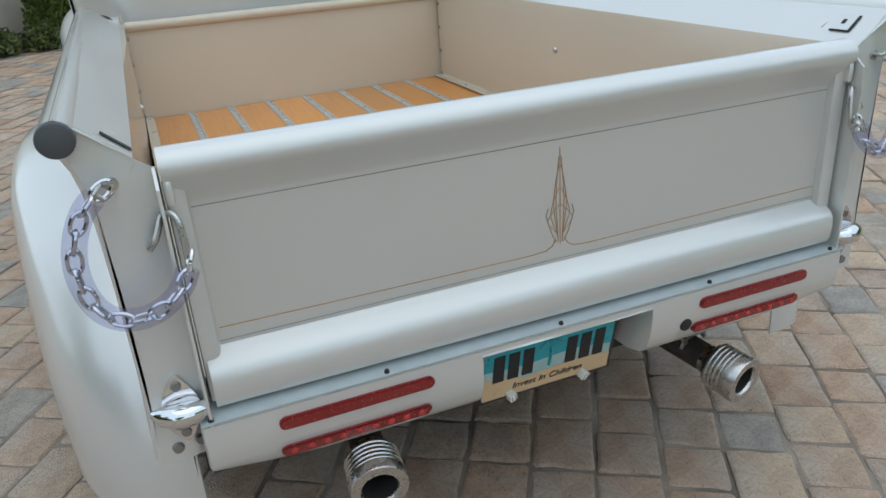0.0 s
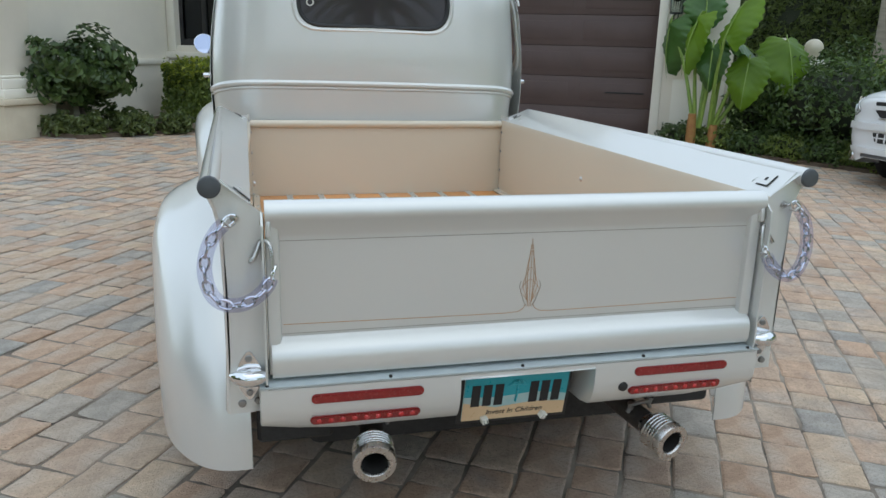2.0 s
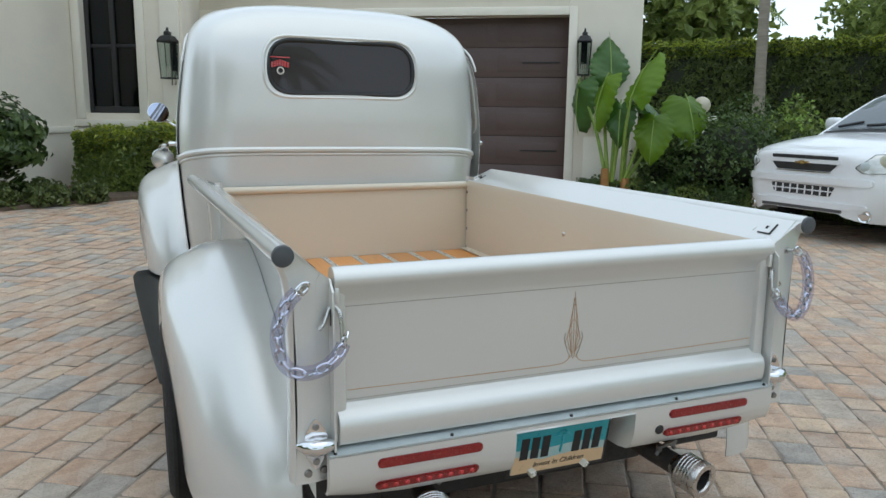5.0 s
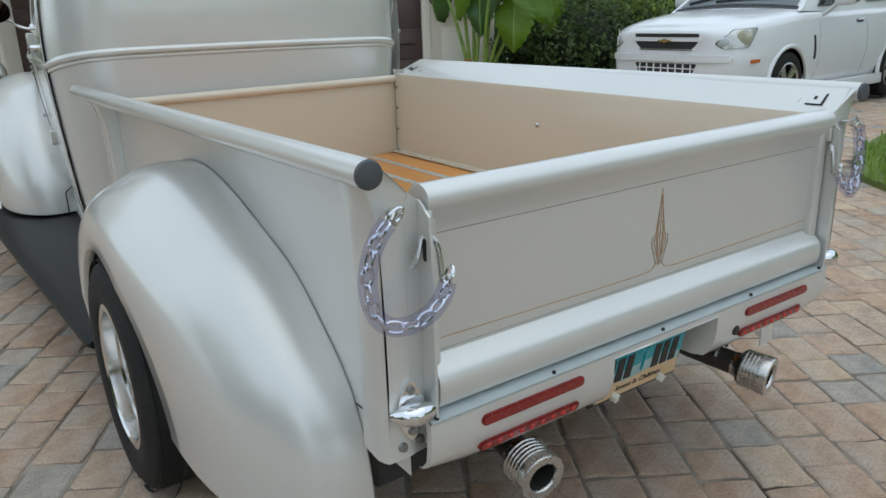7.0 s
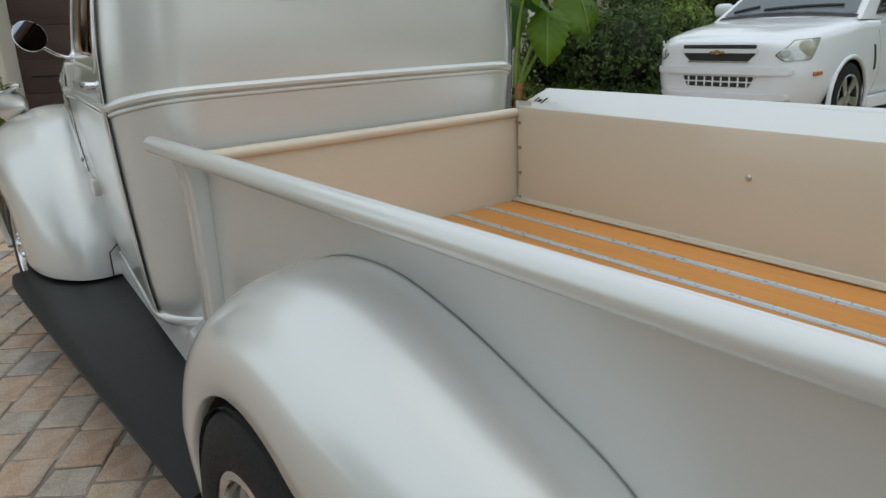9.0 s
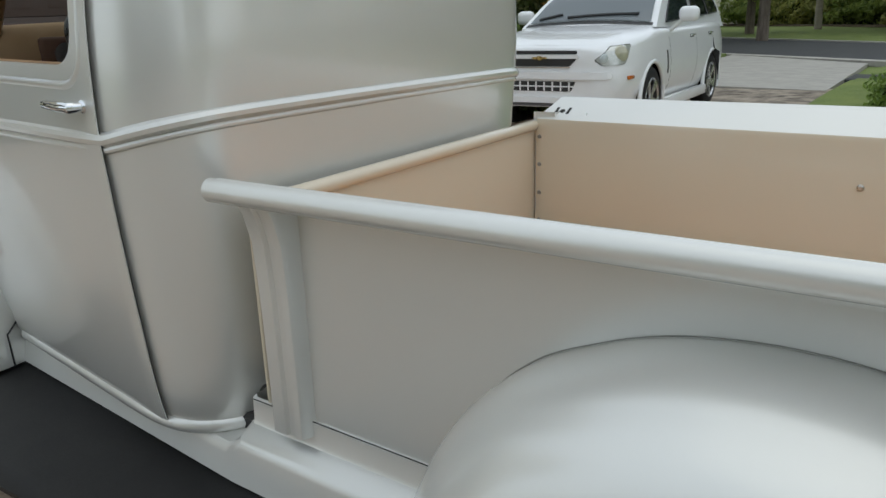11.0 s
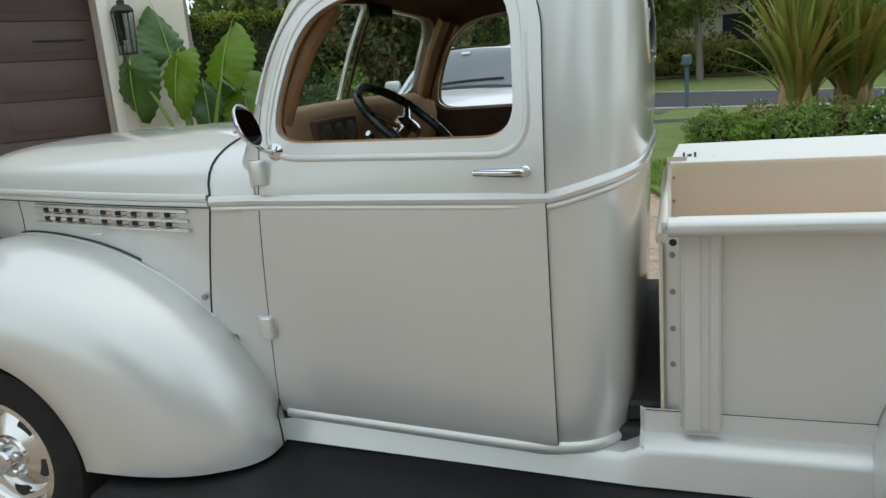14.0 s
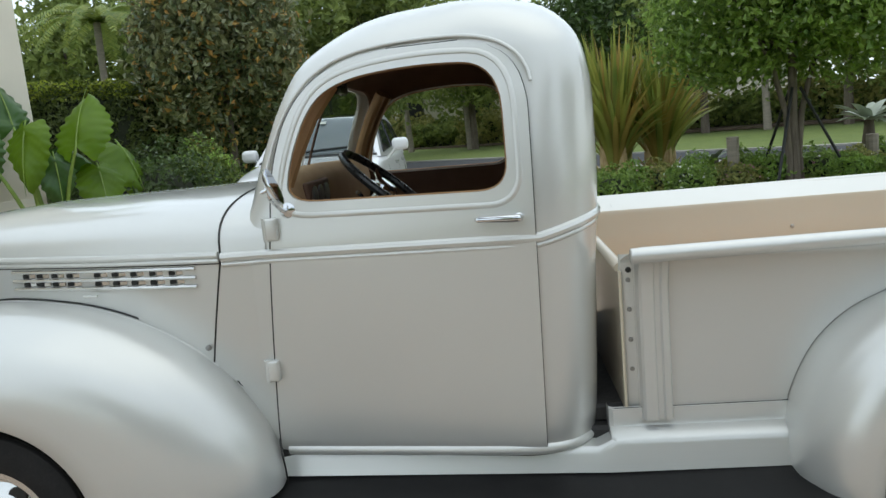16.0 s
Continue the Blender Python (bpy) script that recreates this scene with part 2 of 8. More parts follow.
LAMP_SILVER = surface("lamp_reflector", (0.62, 0.63, 0.60), (0.52, 0.53, 0.50), 0.2, 0.4, 25, 120, 0.1, 0.002, coat=1.0)
HEADLAMP = surface("headlamp_lens", (0.52, 0.50, 0.38), (0.42, 0.41, 0.33), 0.18, 0.2, 25, 120, 0.1, 0.002, coat=1.0)
AMBER = surface("amber_lens", (0.55, 0.14, 0.02), (0.45, 0.11, 0.02), 0.2, coat=0.5)
ALLOY = surface("alloy_wheel", (0.55, 0.55, 0.56), (0.48, 0.48, 0.49), 0.25, 0.9, 10, 140, 0.0)
GOLD = surface("gold_badge", (0.55, 0.40, 0.16), (0.48, 0.34, 0.13), 0.25, 0.8, bump_s=0)
JOINT = surface("joint_sand", (0.44, 0.37, 0.295), (0.075, 0.058, 0.045), 0.95, 0.0, 3.2, 150, 0.6, 0.006)
LAWN = surface("lawn_ground", (0.19, 0.235, 0.06), (0.13, 0.18, 0.045), 0.95, 0.0, 1.5, 80, 0.6, 0.02)
MULCH = surface("mulch", (0.17, 0.125, 0.088), (0.085, 0.06, 0.042), 0.95, 0.0, 6, 70, 0.8, 0.02)
ASPHALT = surface("asphalt", (0.055, 0.056, 0.058), (0.045, 0.046, 0.048), 0.9, 0.0, 2, 120, 0.4, 0.006)
CONCRETE = surface("kerb_concrete", (0.42, 0.40, 0.36), (0.34, 0.32, 0.29), 0.9, 0.0, 3, 80, 0.3, 0.005)
BARK = surface("bark", (0.21, 0.17, 0.135), (0.12, 0.095, 0.075), 0.95, 0.0, 10, 60, 0.8, 0.02, stretch=(1, 1, 0.25))
PALM_BARK = surface("grey_palm_bark", (0.36, 0.31, 0.255), (0.26, 0.22, 0.185), 0.9, 0.0, 6, 50, 0.6, 0.012, stretch=(0.4, 0.4, 3))
STALK = surface("taro_stalk", (0.24, 0.35, 0.07), (0.17, 0.26, 0.05), 0.5, 0.0, 8, 80, 0.1, 0.003)
STALK_DRY = surface("dry_stalk", (0.30, 0.13, 0.045), (0.35, 0.20, 0.06), 0.7, 0.0, 14, 80, 0.3, 0.004)
LEAF_HEDGE = leaf_mat("hedge_leaf", (0.062, 0.105, 0.026), (0.22, 0.28, 0.06), 0.4, 0.3)
LEAF_TALL = leaf_mat("ficus_leaf", (0.038, 0.062, 0.020), (0.145, 0.18, 0.052), 0.4, 0.25)
LEAF_UNDER = leaf_mat("understorey_leaf", (0.14, 0.18, 0.06), (0.42, 0.40, 0.13), 0.5, 0.4)
LEAF_TIP = leaf_mat("fresh_leaf", (0.20, 0.29, 0.035), (0.42, 0.46, 0.07), 0.4, 0.45)
LEAF_DARK = leaf_mat("dark_leaf", (0.032, 0.060, 0.018), (0.095, 0.15, 0.04), 0.35, 0.25)
LEAF_BRIGHT = leaf_mat("bright_leaf", (0.13, 0.23, 0.05), (0.33, 0.48, 0.10), 0.4, 0.45)
LEAF_OLIVE = leaf_mat("magnolia_leaf", (0.12, 0.17, 0.085), (0.27, 0.27, 0.13), 0.2, 0.3)
LEAF_RUST = leaf_mat("rust_leaf", (0.40, 0.19, 0.05), (0.55, 0.34, 0.09), 0.3, 0.3)
LEAF_STRAP = leaf_mat("strap_leaf", (0.14, 0.22, 0.045), (0.42, 0.42, 0.10), 0.4, 0.45)
LEAF_STRAP_OLD = leaf_mat("yellowing_strap_leaf", (0.22, 0.22, 0.045), (0.46, 0.32, 0.09), 0.5, 0.4)
SHEATH = surface("peeling_sheath", (0.60, 0.45, 0.26), (0.38, 0.26, 0.10), 0.8, 0.0, 9, 50, 0.5, 0.01, stretch=(3, 3, 0.6))
LEAF_PALM = leaf_mat("palm_leaf", (0.13, 0.22, 0.05), (0.36, 0.40, 0.10), 0.45, 0.4)
LEAF_CROWN = leaf_mat("crown_leaf", (0.085, 0.16, 0.038), (0.33, 0.45, 0.11), 0.35, 0.45)
TARO_LEAF = leaf_mat("taro_leaf", (0.045, 0.125, 0.012), (0.20, 0.34, 0.025), 0.35, 0.52)
# darker copy of the taro leaf, with shade put into its colour
TARO_SHADED = leaf_mat("shaded_taro_leaf", (0.022, 0.07, 0.016), (0.07, 0.16, 0.03), 0.35, 0.25)
LEAF_FAR = leaf_mat("far_leaf", (0.085, 0.13, 0.037), (0.31, 0.37, 0.105), 0.6, 0.42)
AGAVE = leaf_mat("pale_agave_leaf", (0.30, 0.36, 0.27), (0.55, 0.58, 0.48), 0.5, 0.1)
BLOSSOM = surface("white_blossom", (0.75, 0.74, 0.68), (0.7, 0.68, 0.6), 0.6)
PINK = surface("pink_blossom", (0.45, 0.16, 0.24), (0.55, 0.30, 0.36), 0.6)
GRASS = leaf_mat("grass_blade", (0.10, 0.19, 0.03), (0.24, 0.36, 0.06), 0.55, 0.4)
# near-black colour standing for the shade deep inside foliage
CORE = surface("hedge_shade_core", (0.020, 0.026, 0.013), (0.030, 0.034, 0.018), 1.0, bump_s=0)
PAVER_OBJ, PAVER_ISL = paver_mat("concrete_paver", "object"), paver_mat("concrete_paver_field", "island")


def wood_mat():
    m, nt, b = node_mat("varnished_bed_wood")
    grain = noise_tex(nt, 9, 6, 0.65, "Object", (14, 0.55, 14))
    fine = noise_tex(nt, 60, 3, 0.6, "Object", (10, 0.3, 10))
    c = ramp(nt, grain.outputs["Fac"], [(0.25, (0.60, 0.225, 0.030)), (0.5, (0.70, 0.275, 0.040)), (0.75, (0.76, 0.31, 0.048))]).outputs["Color"]
    v = ramp(nt, nt.nodes.new("ShaderNodeObjectInfo").outputs["Random"], [(0, (0.82, 0.82, 0.82)), (1, (1.12, 1.1, 1.05))]).outputs["Color"]
    nt.links.new(mix_col(nt, c, v, 1.0, "MULTIPLY"), b.inputs["Base Color"])
    b.inputs["Roughness"].default_value = 0.3
    b.inputs["Coat Weight"].default_value = 0.5
    b.inputs["Coat Roughness"].default_value = 0.12
    bump(nt, b, fine.outputs["Fac"], 0.06, 0.002)
    return m


WOOD = wood_mat()


# ---- mesh helpers ----
def finish(name, bm, material, parent=None, label="", smooth=35.0, doubles=True):
    if doubles:
        bmesh.ops.remove_doubles(bm, verts=bm.verts, dist=1e-5)
    bmesh.ops.recalc_face_normals(bm, faces=bm.faces)
    me = bpy.data.meshes.new(name)
    bm.to_mesh(me)
    bm.free()
    return mesh_object(name, me, material, parent, label, smooth)


def mesh_object(name, me, material, parent=None, label="", smooth=35.0):
    idx = [p.material_index for p in me.polygons] if isinstance(material, (list, tuple)) else None
    me.materials.clear()
    for m in material if isinstance(material, (list, tuple)) else [material]:
        me.materials.append(m)
    if idx:
        me.polygons.foreach_set("material_index", idx)
    if smooth:
        me.polygons.foreach_set("use_smooth", [True] * len(me.polygons))
        me.set_sharp_from_angle(angle=radians(smooth))
    ob = new(name, me)
    if parent is not None:
        ob.parent = parent
    if label:
        ob["label"] = label
    return ob


def part(name, bm, material, parent, label="", smooth=35.0):
    return finish(name, bm, material, parent, label, smooth)


def thing(name, label, category, group="", kind="", at=(0, 0, 0), turn=0.0):
    e = new(name)
    e.empty_display_size = 0.1
    e.matrix_world = pose(*at, 0, 0, turn)
    return tagged(e, label, category, group, kind)


def box(bm, x0, x1, y0, y1, z0, z1, bevel=0.0, seg=2):
    vs = [bm.verts.new((x, y, z)) for x in (x0, x1) for y in (y0, y1) for z in (z0, z1)]
    fs = [bm.faces.new([vs[i] for i in q]) for q in ((0, 1, 3, 2), (4, 6, 7, 5), (0, 4, 5, 1), (2, 3, 7, 6), (0, 2, 6, 4), (1, 5, 7, 3))]
    if bevel > 0:
        edges = list({e for f in fs for e in f.edges})
        bmesh.ops.bevel(bm, geom=edges, offset=bevel, segments=seg, affect="EDGES", profile=0.5)
    return vs


def skin(bm, rings, closed=False, cap=False):
    """Quads between successive rows of points; closed joins each row's ends."""
    rows = [[bm.verts.new(p) for p in r] for r in rings]
    n = len(rows[0])
    for a, b in zip(rows, rows[1:]):
        for i in range(n if closed else n - 1):
            j = (i + 1) % n
            try:
                bm.faces.new((a[i], a[j], b[j], b[i]))
            except ValueError:
                pass
    if cap and closed:
        for r in (rows[0], rows[-1]):
            try:
                bm.faces.new(r)
            except ValueError:
                pass
    return rows


def tube(bm, pts, r, n=10, cap=True, flat=1.0, closed=False):
    """A round bar along points; r may be one radius or one for each point."""
    pts = [Vector(p) for p in pts]
    rad = [r] * len(pts) if isinstance(r, (int, float)) else r
    rings, side = [], None
    for i, p in enumerate(pts):
        a = pts[i - 1] if (i > 0 or closed) else p
        b = pts[(i + 1) % len(pts)] if (i < len(pts) - 1 or closed) else p
        t = (b - a).normalized()
        if side is None:
            side = t.cross(Vector((0, 0, 1)))
            if side.length < 0.1:
                side = t.cross(Vector((1, 0, 0)))
        side = (side - t * side.dot(t)).normalized()
        up = side.cross(t)
        rings.append([p + (side * math.cos(k) + up * math.sin(k) * flat) * rad[i] for k in [2 * math.pi * j / n for j in range(n)]])
    if closed:
        rings.append(rings[0])
    skin(bm, rings, True, cap and not closed)


def lathe(bm, profile, m=None, n=24, cap=False):
    """Turns a profile of (radius, height) about z, then moves it by m."""
    m = m or Matrix()
    rings = [[m @ Vector((r * math.cos(2 * math.pi * j / n), r * math.sin(2 * math.pi * j / n), h)) for j in range(n)] for r, h in profile]
    skin(bm, rings, True, cap)


def chaikin(pts, rounds=2, closed=True):
    for _ in range(rounds):
        out = []
        n = len(pts)
        for i in range(n if closed else n - 1):
            a, b = pts[i], pts[(i + 1) % n]
            out.append(tuple(0.75 * u + 0.25 * v for u, v in zip(a, b)))
            out.append(tuple(0.25 * u + 0.75 * v for u, v in zip(a, b)))
        pts = out if closed else [pts[0]] + out + [pts[-1]]
    return pts


def round_poly(pts, r, k=7):
    """An outline with its corners rounded; r is one radius or one for each corner."""
    out = []
    n = len(pts)
    for i, p in enumerate(pts):
        p = Vector(p)
        a, b = Vector(pts[i - 1]) - p, Vector(pts[(i + 1) % n]) - p
        rr = r[i] if isinstance(r, (list, tuple)) else r
        p0, p1 = p + a.normalized() * min(rr, a.length * 0.49), p + b.normalized() * min(rr, b.length * 0.49)
        for j in range(k + 1):
            t = j / k
            out.append(tuple(p0 * (1 - t) ** 2 + p * 2 * t * (1 - t) + p1 * t * t))
    return out


def prism(bm, pts, vec):
    """A solid from a flat outline of 3D points pushed along vec."""
    vec = Vector(vec)
    a = [bm.verts.new(p) for p in pts]
    b = [bm.verts.new(Vector(p) + vec) for p in pts]
    bm.faces.new(a)
    bm.faces.new(list(reversed(b)))
    n = len(pts)
    for i in range(n):
        bm.faces.new((a[i], b[i], b[(i + 1) % n], a[(i + 1) % n]))


def spline(table, t):
    """Smooth (monotone cubic) interpolation of rows (t, v1, v2, ...)."""
    xs = [r[0] for r in table]
    t = min(max(t, xs[0]), xs[-1])
    i = max(k for k in range(len(xs) - 1) if xs[k] <= t)
    h = xs[i + 1] - xs[i]
    s = (t - xs[i]) / h
    out = []
    for c in range(1, len(table[0])):
        def slope(k):
            if k <= 0 or k >= len(xs) - 1:
                k2 = 0 if k <= 0 else len(xs) - 2
                return (table[k2 + 1][c] - table[k2][c]) / (xs[k2 + 1] - xs[k2])
            a = (table[k][c] - table[k - 1][c]) / (xs[k] - xs[k - 1])
            b = (table[k + 1][c] - table[k][c]) / (xs[k + 1] - xs[k])
            return 0.0 if a * b <= 0 else 2 * a * b / (a + b)
        m0, m1, p0, p1 = slope(i) * h, slope(i + 1) * h, table[i][c], table[i + 1][c]
        out.append((2 * s**3 - 3 * s**2 + 1) * p0 + (s**3 - 2 * s**2 + s) * m0 + (-2 * s**3 + 3 * s**2) * p1 + (s**3 - s**2) * m1)
    return out


def solid_cut(name, bm, thickness, cutters, material, parent, label="", smooth=35.0, offset=-1.0):
    """Thickens a sheet and cuts the openings out of it, then keeps the plain mesh."""
    bmesh.ops.remove_doubles(bm, verts=bm.verts, dist=1e-5)
    bmesh.ops.recalc_face_normals(bm, faces=bm.faces)
    me = bpy.data.meshes.new(name)
    bm.to_mesh(me)
    bm.free()
    ob = new(name + "_raw", me)
    if thickness:
        s = ob.modifiers.new("thick", "SOLIDIFY")
        s.thickness, s.offset, s.use_even_offset = thickness, offset, False
    tmp = []
    for c in cutters:
        cm = bpy.data.meshes.new("cut")
        bmesh.ops.recalc_face_normals(c, faces=c.faces)
        c.to_mesh(cm)
        c.free()
        co = new("cut", cm)
        tmp.append(co)
        bo = ob.modifiers.new("cut", "BOOLEAN")
        bo.operation, bo.object, bo.solver = "DIFFERENCE", co, "EXACT"
    dg = bpy.context.evaluated_depsgraph_get()
    out = bpy.data.meshes.new_from_object(ob.evaluated_get(dg))
    for o in [ob] + tmp:
        bpy.data.objects.remove(o, do_unlink=True)
    out.name = name
    return mesh_object(name, out, material, parent, label, smooth)


def ground_z(x, y):
    """The drive falls gently to the road side and rises a little towards the house."""
    rise = min(max(y - 5.0, 0.0), 4.0)
    return -0.014 * (x + 0.6) + 0.035 * rise

# ---- the pickup ----
truck = thing("pickup_truck", "pearl white vintage pickup truck with wooden bed parked on pavers", "pickup truck")

# cab outline by height: z, rear y, front y, rear half width, front half width, rear corner radius, front corner radius
CAB = [
    (0.395, 2.150, 3.34, 0.715, 0.600, 0.20, 0.03),
    (0.430, 2.118, 3.35, 0.742, 0.632, 0.21, 0.03),
    (0.700, 2.103, 3.36, 0.772, 0.668, 0.22, 0.03),
    (1.000, 2.093, 3.34, 0.792, 0.703, 0.22, 0.04),
    (1.120, 2.084, 3.28, 0.797, 0.714, 0.22, 0.08),
    (1.200, 2.078, 3.22, 0.795, 0.712, 0.22, 0.10),
    (1.290, 2.074, 3.190, 0.790, 0.706, 0.22, 0.12),
    (1.500, 2.074, 3.110, 0.764, 0.682, 0.21, 0.12),
    (1.600, 2.086, 3.062, 0.746, 0.664, 0.19, 0.13),
    (1.685, 2.106, 3.012, 0.730, 0.646, 0.20, 0.16),
    (1.752, 2.140, 2.956, 0.696, 0.612, 0.22, 0.22),
    (1.802, 2.184, 2.882, 0.628, 0.550, 0.25, 0.25),
    (1.836, 2.262, 2.800, 0.510, 0.445, 0.24, 0.22),
    (1.854, 2.372, 2.712, 0.280, 0.250, 0.14, 0.13),
    (1.860, 2.470, 2.655, 0.130, 0.115, 0.06, 0.06),
]


RIGHT_K = 0.950      # the far half sits a little closer in


def cab_skew(x, y):
    """The cab's back stands a little out of square, further forward on its right."""
    return (0.030 * x + 0.022) * min(max((2.9 - y) / 0.8, 0), 1)


def cab_ring(z, inset=0.0):
    yr, yf, wr, wf, rc, rf = spline(CAB, z)
    yr, yf, wr, wf = yr + inset, yf - inset, wr - inset, wf - inset
    rc, rf = min(rc, wr * 0.95), min(rf, wf * 0.95)
    half = []
    for i in range(8):
        x = (wr - rc) * i / 7
        half.append((x, yr - 0.022 * (1 - (x / wr) ** 2) + 0.022 * (1 - ((wr - rc) / wr) ** 2)))
    for i in range(1, 13):
        a = math.pi / 2 * i / 12
        half.append((wr - rc + rc * math.sin(a), yr + rc - rc * math.cos(a)))
    for i in range(1, 20):
        s = i / 19
        half.append((wr + (wf - wr) * s, yr + rc + (yf - rf - yr - rc) * s))
    for i in range(1, 9):
        a = math.pi / 2 * i / 8
        half.append((wf - rf + rf * math.cos(a), yf - rf + rf * math.sin(a)))
    for i in range(1, 7):
        x = (wf - rf) * (1 - i / 6)
        half.append((x, yf + 0.03 * (1 - (x / max(wf - rf, 0.01)) ** 2)))
    # ease the tangent where arcs meet straights
    for _ in range(6):
        half = half[:1] + [((p[0] + 2 * q[0] + r[0]) / 4, (p[1] + 2 * q[1] + r[1]) / 4) for p, q, r in zip(half, half[1:], half[2:])] + half[-1:]
    left = [(-x, y + cab_skew(-x, y), z) for x, y in half]
    right = [(x * RIGHT_K, y + cab_skew(x, y), z) for x, y in reversed(half[1:-1])]
    return left + right


def side_x(y, z):
    """Half width of the cab's side at a place."""
    yr, yf, wr, wf, rc, rf = spline(CAB, z)
    if y < yr + rc:
        u = min(max((yr + rc - y) / rc, 0), 1)
        return wr - rc + rc * math.sqrt(max(0, 1 - u * u))
    if y > yf - rf:
        u = min(max((y - yf + rf) / rf, 0), 1)
        return wf - rf + rf * math.sqrt(max(0, 1 - u * u))
    s = (y - yr - rc) / (yf - rf - yr - rc)
    return wr + (wf - wr) * s


CAB_Z = [0.395, 0.41, 0.43, 0.50, 0.60, 0.70, 0.80, 0.90, 1.0, 1.06, 1.12, 1.17, 1.22, 1.26, 1.29, 1.33, 1.38, 1.44, 1.50, 1.55, 1.59, 1.62, 1.65, 1.68, 1.705, 1.73, 1.755, 1.775, 1.795, 1.812, 1.824, 1.834, 1.842, 1.849, 1.854, 1.858, 1.860]

SIDE_WINDOW = round_poly([(2.360, 1.243), (3.045, 1.250), (3.036, 1.36), (2.955, 1.548), (2.84, 1.612), (2.60, 1.633), (2.364, 1.614)], [0.09, 0.10, 0.10, 0.12, 0.10, 0.15, 0.14])
RWX = -0.028         # middle of the rear window
REAR_WINDOW = round_poly([(RWX - 0.370, 1.405), (RWX + 0.370, 1.405), (RWX + 0.362, 1.660), (RWX - 0.362, 1.660)], 0.118, 9)


def side_cutter(x0, x1, grow=0.0):
    bm = bmesh.new()
    cy = sum(p[0] for p in SIDE_WINDOW) / len(SIDE_WINDOW)
    cz = sum(p[1] for p in SIDE_WINDOW) / len(SIDE_WINDOW)
    k = 1 + grow
    prism(bm, [(x0, cy + (y - cy) * k, cz + (z - cz) * k) for y, z in SIDE_WINDOW], (x1 - x0, 0, 0))
    return bm


def rear_cutter():
    bm = bmesh.new()
    prism(bm, [(x, 1.9, z) for x, z in REAR_WINDOW], (0, 0.45, 0))
    return bm


def windshield_cutter(s):
    pts = round_poly([(s * 0.008, 1.325), (s * 0.615, 1.325), (s * 0.560, 1.625), (s * 0.008, 1.655)], [0.03, 0.08, 0.10, 0.03])
    bm = bmesh.new()
    prism(bm, [(x, 2.88, z) for x, z in pts], (0, 0.6, 0))
    return bm


bm = bmesh.new()
rows = skin(bm, [cab_ring(z) for z in CAB_Z], True)
for k in range(14):
    soft = [v for r, z in zip(rows, CAB_Z) if z > 1.665 + 0.006 * k and z < 1.859 for v in r]
    bmesh.ops.smooth_vert(bm, verts=soft, factor=0.5, use_axis_x=True, use_axis_y=True, use_axis_z=True)
bm.faces.new(rows[-1])
solid_cut("cab", bm, 0.012, [side_cutter(-1.2, 1.2), rear_cutter(), windshield_cutter(-1), windshield_cutter(1)], PAINT, truck, "rounded pearl white steel cab", 60)

bm = bmesh.new()
IN_Z = [z for z in CAB_Z if 0.6 <= z <= 1.805]
rows = skin(bm, [[(p[0], p[1], p[2] - 0.0) for p in cab_ring(z, 0.035)] for z in IN_Z], True)
bm.faces.new(rows[-1])
solid_cut("cab_lining", bm, 0.006, [side_cutter(-1.2, 1.2, 0.03), rear_cutter(), windshield_cutter(-1), windshield_cutter(1)], HEADLINER, truck, "dark brown cloth cab lining", 50)

DOOR_FRONT = [(0.412, 3.188), (0.712, 3.158), (1.169, 3.106), (1.32, 3.090), (1.46, 3.052), (1.545, 3.005), (1.615, 2.935), (1.662, 2.84), (1.685, 2.70)]
DOOR_REAR = [(0.412, 2.302), (1.10, 2.293), (1.48, 2.290), (1.56, 2.303), (1.62, 2.334), (1.662, 2.39), (1.685, 2.48)]


def door_sheet(s, off, grow):
    bm = bmesh.new()
    rings = []
    zs = [0.412 - grow + (1.685 + 2 * grow - 0.412) * i / 60 for i in range(61)]
    for z in zs:
        zc = min(max(z, 0.412), 1.685)
        y0, y1 = spline(DOOR_REAR, zc)[0] - grow * 0.6, spline(DOOR_FRONT, zc)[0] + grow * 1.1
        rings.append([(s * (side_x(y0 + (y1 - y0) * k / 40, z) + off), y0 + (y1 - y0) * k / 40, z) for k in range(41)])
    skin(bm, rings)
    return bm


